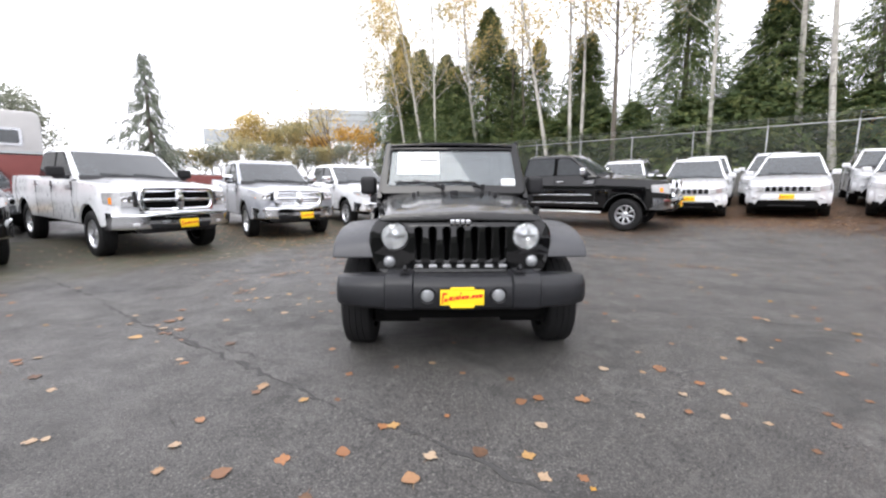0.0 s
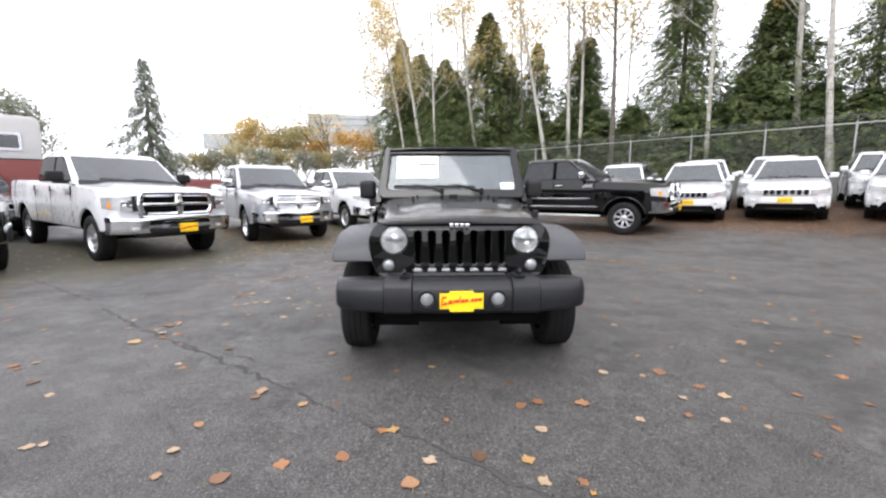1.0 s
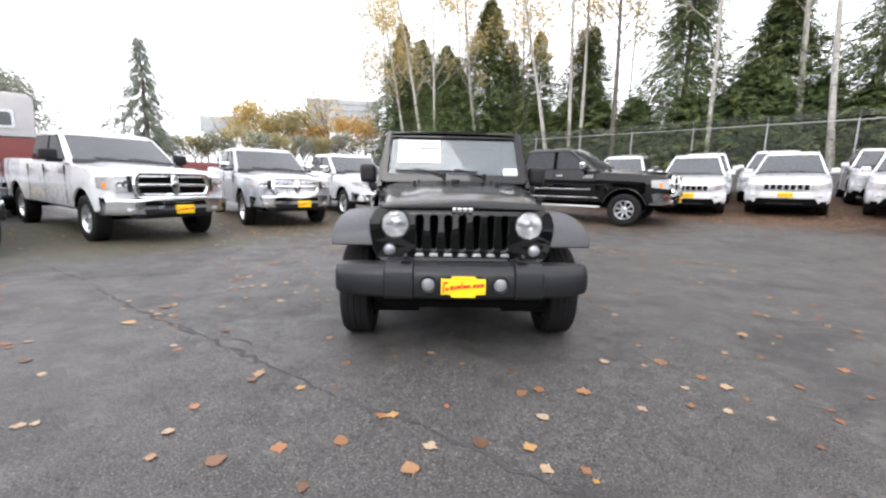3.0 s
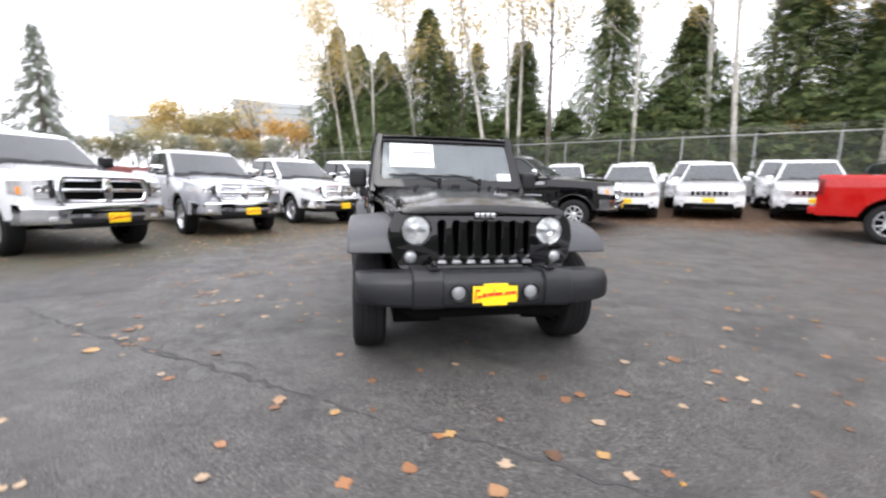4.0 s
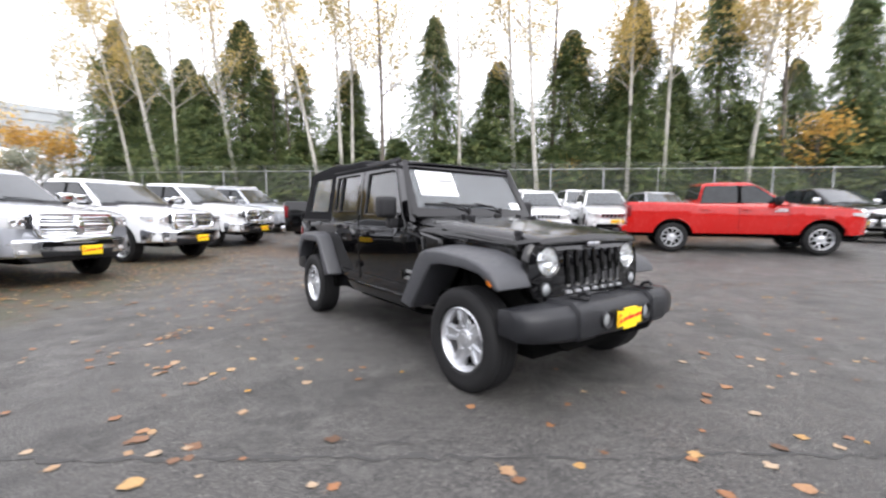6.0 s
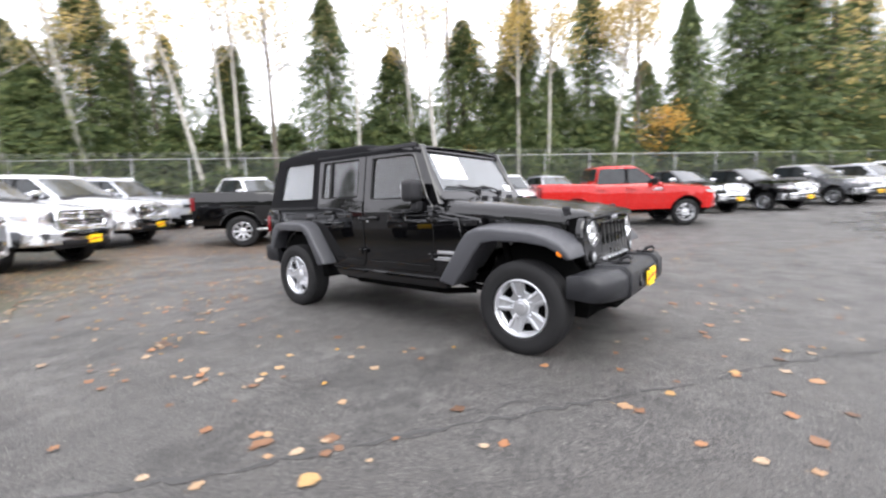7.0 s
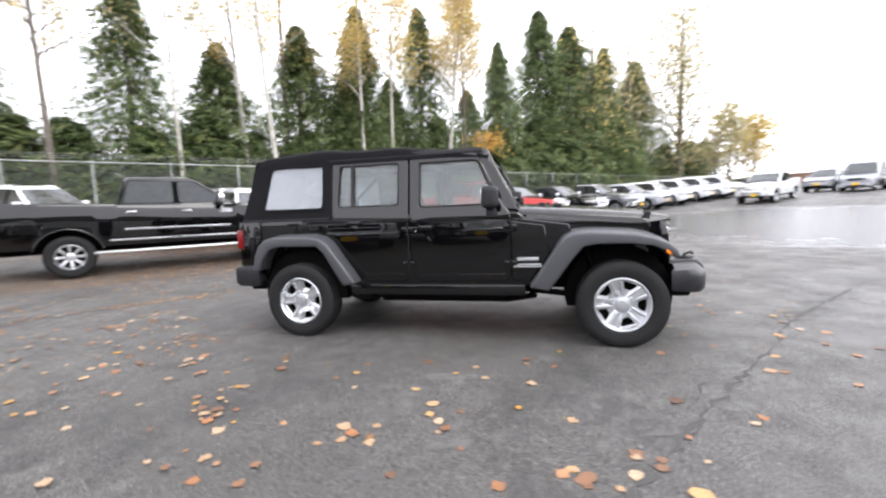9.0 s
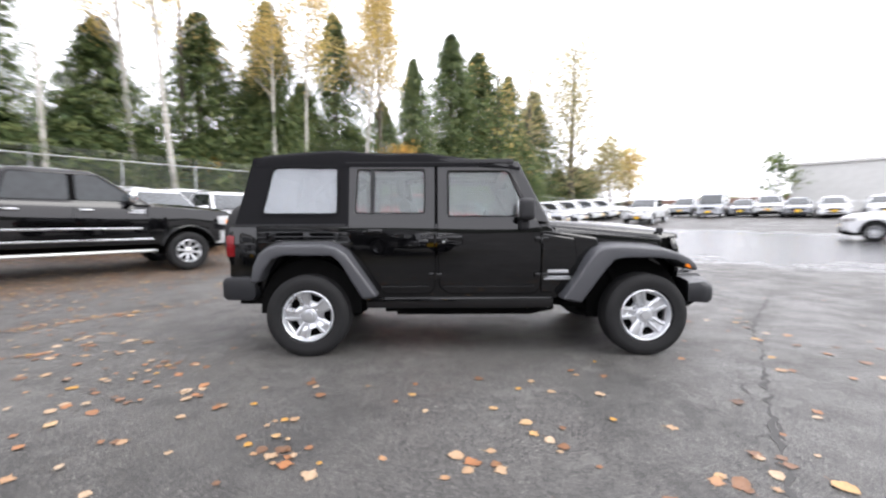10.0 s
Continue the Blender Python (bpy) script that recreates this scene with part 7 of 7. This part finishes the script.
for vv, ff in SHAPES:
    me = bpy.data.meshes.new("leaf")
    me.from_pydata(vv, [], ff)
    for pl in me.polygons:
        pl.use_smooth = True
    me.materials.append(LEAF)
    LEAF_MESHES.append(me)


def lay_leaf(x, y, size):
    ob = new("fallen_leaf", LEAF_MESHES[rng_l.randrange(8)])
    ob.matrix_world = pose(x, y, ground_z(x, y) + 0.004, rng_l.uniform(-6, 6), rng_l.uniform(-6, 6), rng_l.uniform(0, 360)) @ Matrix.Diagonal((size, size, size, 1))
    tagged(ob, "dry curled autumn leaf lying on the asphalt", "leaf", "fallen leaves")


FRONT_LEAVES = [(0.02, -1.56), (0.69, -1.08), (0.94, -1.26), (-0.77, -1.04), (-1.42, -1.66), (-1.46, -1.47), (-1.13, -1.68), (-2.19, -1.43), (-0.63, -1.54), (-1.28, -0.86), (-0.97, -1.04), (-0.46, -1.33), (-0.3, -1.73), (0.28, -1.74), (0.45, -1.75), (0.37, -1.34), (0.43, -1.05), (0.32, -1.09), (1.4, -1.29), (1.6, -1.16), (1.58, -1.36), (1.58, -1.02), (1.51, -0.89), (1.32, -1.03), (1.37, -0.68), (1.23, -0.72), (1.37, -0.37), (0.98, -0.66), (0.31, -0.8), (0.0, -0.7), (-0.21, -0.53), (-0.46, -0.59), (-0.77, -0.7), (-0.99, -0.25), (-1.84, -0.12), (-1.99, -0.5), (-2.48, 0.12), (-2.72, 0.34), (-2.84, -0.71), (-2.57, -0.89), (-3.15, -0.5), (-3.11, -0.39), (2.11, 0.18), (2.91, 0.42), (2.35, -0.13), (2.91, -0.66)]
SIDE_LEAVES = [(2.79, -0.45), (1.72, -0.21), (-2.31, 3.47), (-2.41, 3.16), (-2.42, 2.73), (-2.38, 2.6), (-2.5, 2.6), (-2.6, 2.39), (-2.46, 2.08), (-2.25, 2.87), (-1.49, 2.73), (-1.55, 2.31), (-1.64, 3.56), (-1.7, 3.45), (-2.63, 3.74), (-2.73, 3.3), (-1.16, 3.67), (-1.12, 4.01), (-1.67, 4.14), (-1.97, 3.91), (-1.82, 3.81), (-0.88, 4.88), (-0.96, 5.12), (-0.76, 4.57), (-2.07, 2.76), (-1.41, 1.51), (-1.47, 1.13), (-1.91, 1.46), (-2.1, 1.3), (-1.66, 1.03), (-1.7, 0.72), (-1.35, 0.76), (-1.04, 0.51), (-2.4, 1.54), (-2.51, 1.62), (-2.3, 1.21), (-2.41, 1.19), (-2.54, 1.04), (-2.17, 0.49), (-2.06, -0.43), (-2.46, -0.07), (-2.48, 0.23), (-2.62, 0.51), (-2.72, 0.47)]
for x, y in SIDE_LEAVES:
    lay_leaf(x, y, rng_l.choice((0.035, 0.045, 0.055, 0.065, 0.08)))
for x, y in FRONT_LEAVES + [(-2.8, 1.31), (-2.79, 0.83), (-3.98, 4.0), (-2.62, 0.26), (-3.01, 0.39), (-3.13, 0.64), (-3.0, 2.17)]:
    lay_leaf(x, y, rng_l.choice((0.045, 0.055, 0.065, 0.075, 0.09)))

# single leaves strewn over the open asphalt on both sides of the off-roader
for count, x0, x1, y0, y1, lo, hi in ((80, 1.2, 6.5, -1.8, 4.5, 0.045, 0.085), (26, -5.5, -1.2, 0.5, 6.0, 0.04, 0.07), (14, -1.5, 2.5, -2.2, -0.9, 0.04, 0.075)):
    for _ in range(count):
        lay_leaf(rng_l.uniform(x0, x1), rng_l.uniform(y0, y1), rng_l.uniform(lo, hi))

# broad lobed leaves lying together in small heaps
HEAPS = [(-2.40, 2.63, 4), (-2.48, 1.58, 4), (-2.34, 1.22, 2), (-2.66, 0.47, 3), (-2.52, 0.18, 3), (-1.67, 3.52, 4), (-1.15, 3.95, 6), (-1.75, 4.18, 3), (-0.84, 5.24, 9), (-0.27, 5.41, 9), (0.75, 5.72, 9), (-0.4, 4.7, 5), (-1.3, 4.9, 4), (-3.1, -0.45, 2)]
for x, y, n in HEAPS:
    big = 1.2 if y < 0.6 and x > -2.9 else 1.0
    for _ in range(n):
        lay_leaf(x + rng_l.gauss(0, 0.09), y + rng_l.gauss(0, 0.09), rng_l.uniform(0.05, 0.09) * big)


def litter(name, label, count, place, lo, hi):
    """Scattered leaves too many to count, as one object."""
    v, f = [], []
    for _ in range(count):
        x, y = place()
        s, a = rng_l.uniform(lo, hi), rng_l.uniform(0, 6.283)
        sv, sf = SHAPES[rng_l.randrange(8)]
        b, z0 = len(v), ground_z(x, y) + 0.004 + rng_l.uniform(0, 0.012)
        ca, sa = math.cos(a) * s, math.sin(a) * s
        v += [(x + p * ca - q * sa, y + p * sa + q * ca, z0 + r * s) for p, q, r in sv]
        f += [tuple(b + k for k in face) for face in sf]
    me = bpy.data.meshes.new(name)
    me.from_pydata(v, [], f)
    me.materials.append(LEAF)
    solid(name, me, None, label, "leaves", kind="stuff")


def ring():
    while True:
        x, y = rng_l.uniform(-12, 16), rng_l.uniform(-6, 14)
        dense = 0.25 + 0.75 * min(1, math.hypot(x + 0.5, y - 1) / 9)
        if abs(x) < 1.0 and -0.9 < y < 4:
            dense *= 0.3
        dense *= 1.0 if x > 1.5 else 0.33
        if rng_l.random() < dense:
            return x, y


def drift():
    a = rng_l.random()
    if rng_l.random() < 0.10:  # in front of the row of pickups
        d = rng_l.uniform(2.5, 14)
        return -4.6 + d * 0.56 + rng_l.gauss(0, 0.8), 4.6 + d * 0.83 + rng_l.gauss(0, 0.7)
    if a < 0.55:  # in front of and under the cars by the fence
        d = rng_l.gauss(0, 4.0)
        return 9.4 + d * 0.72 + rng_l.gauss(0, 1.3), 8.4 - d * 0.66 + rng_l.gauss(0, 1.5)
    if a < 0.65:  # below the pickup with the running board
        return rng_l.gauss(4.5, 2.2), rng_l.gauss(8.6, 1.3)
    if a < 0.85:
        d = rng_l.uniform(-30, 45)
        return fence_xy(d, rng_l.uniform(-6, 0.5))
    return rng_l.gauss(-4.8, 2.2), rng_l.gauss(8.2, 2.0)


PATCHES = [(-1.9, 3.0), (-0.9, 4.9), (-1.3, 4.1), (0.2, 5.6), (-2.1, 4.6), (0.9, 6.6), (-2.6, 2.5), (1.6, 7.4)]


def patchy():
    x, y = rng_l.choice(PATCHES)
    return x + rng_l.gauss(0, 0.42), y + rng_l.gauss(0, 0.36)


litter("scattered_leaves", "scattered dry brown and yellow leaves on asphalt", 1250, ring, 0.025, 0.055)
litter("leaf_litter", "thick brown leaf litter along the fence and cars", 15000, drift, 0.04, 0.085)
SEAMS = [((2.65, 4.13), (3.52, 3.56)), ((3.57, 3.13), (4.57, 2.63)), ((5.2, 1.0), (8.7, -1.3)), ((6.5, -1.6), (9.6, -3.2)), ((-1.5, 7.3), (1.6, 5.2)), ((-0.14, 6.4), (0.83, 5.78))]


def along_seams():
    a, b = rng_l.choice(SEAMS)
    u = rng_l.random()
    return lerp(a[0], b[0], u) + rng_l.gauss(0, 0.10), lerp(a[1], b[1], u) + rng_l.gauss(0, 0.07)


litter("seam_litter", "small wet leaf scraps caught along the cracks", 420, along_seams, 0.025, 0.06)
litter("leaf_patch", "fallen leaves gathered in loose patches", 110, patchy, 0.03, 0.06)


def leaves_on_car(x, y, hx, hy):
    """Leaves lying on the roof, the foot of the windshield and the hood."""
    m = parked(x, y, hx, hy)
    v, f = [], []
    for k in range(46):
        w = rng_l.random()
        if w < 0.4:
            p = (rng_l.uniform(-0.5, 0.5), rng_l.uniform(1.65, 3.1), 1.778)
        elif w < 0.75:
            p = (rng_l.uniform(-0.7, 0.7), rng_l.uniform(0.40, 0.56), 1.128)
        else:
            q = rng_l.uniform(-0.5, 0.4)
            p = (rng_l.uniform(-0.45, 0.45), q, curve1(SUV["top"], q) + 0.036)
        s, a = rng_l.uniform(0.05, 0.10), rng_l.uniform(0, 6.283)
        sv, sf = SHAPES[rng_l.randrange(8)]
        b = len(v)
        v += [tuple(m @ Vector((p[0] + (i * math.cos(a) - j * math.sin(a)) * s, p[1] + (i * math.sin(a) + j * math.cos(a)) * s, p[2] + r * s))) for i, j, r in sv]
        f += [tuple(b + n for n in face) for face in sf]
    me = bpy.data.meshes.new("fallen_leaves")
    me.from_pydata(v, [], f)
    me.materials.append(LEAF)
    solid("fallen_leaves", me, None, "dry brown leaves lying on a white car", "leaves", kind="stuff")


for place in ((10.11, 8.55, -0.67, -0.743), (7.86, 9.5, -0.585, -0.811), (12.26, 7.06, -0.72, -0.694)):
    leaves_on_car(*place)
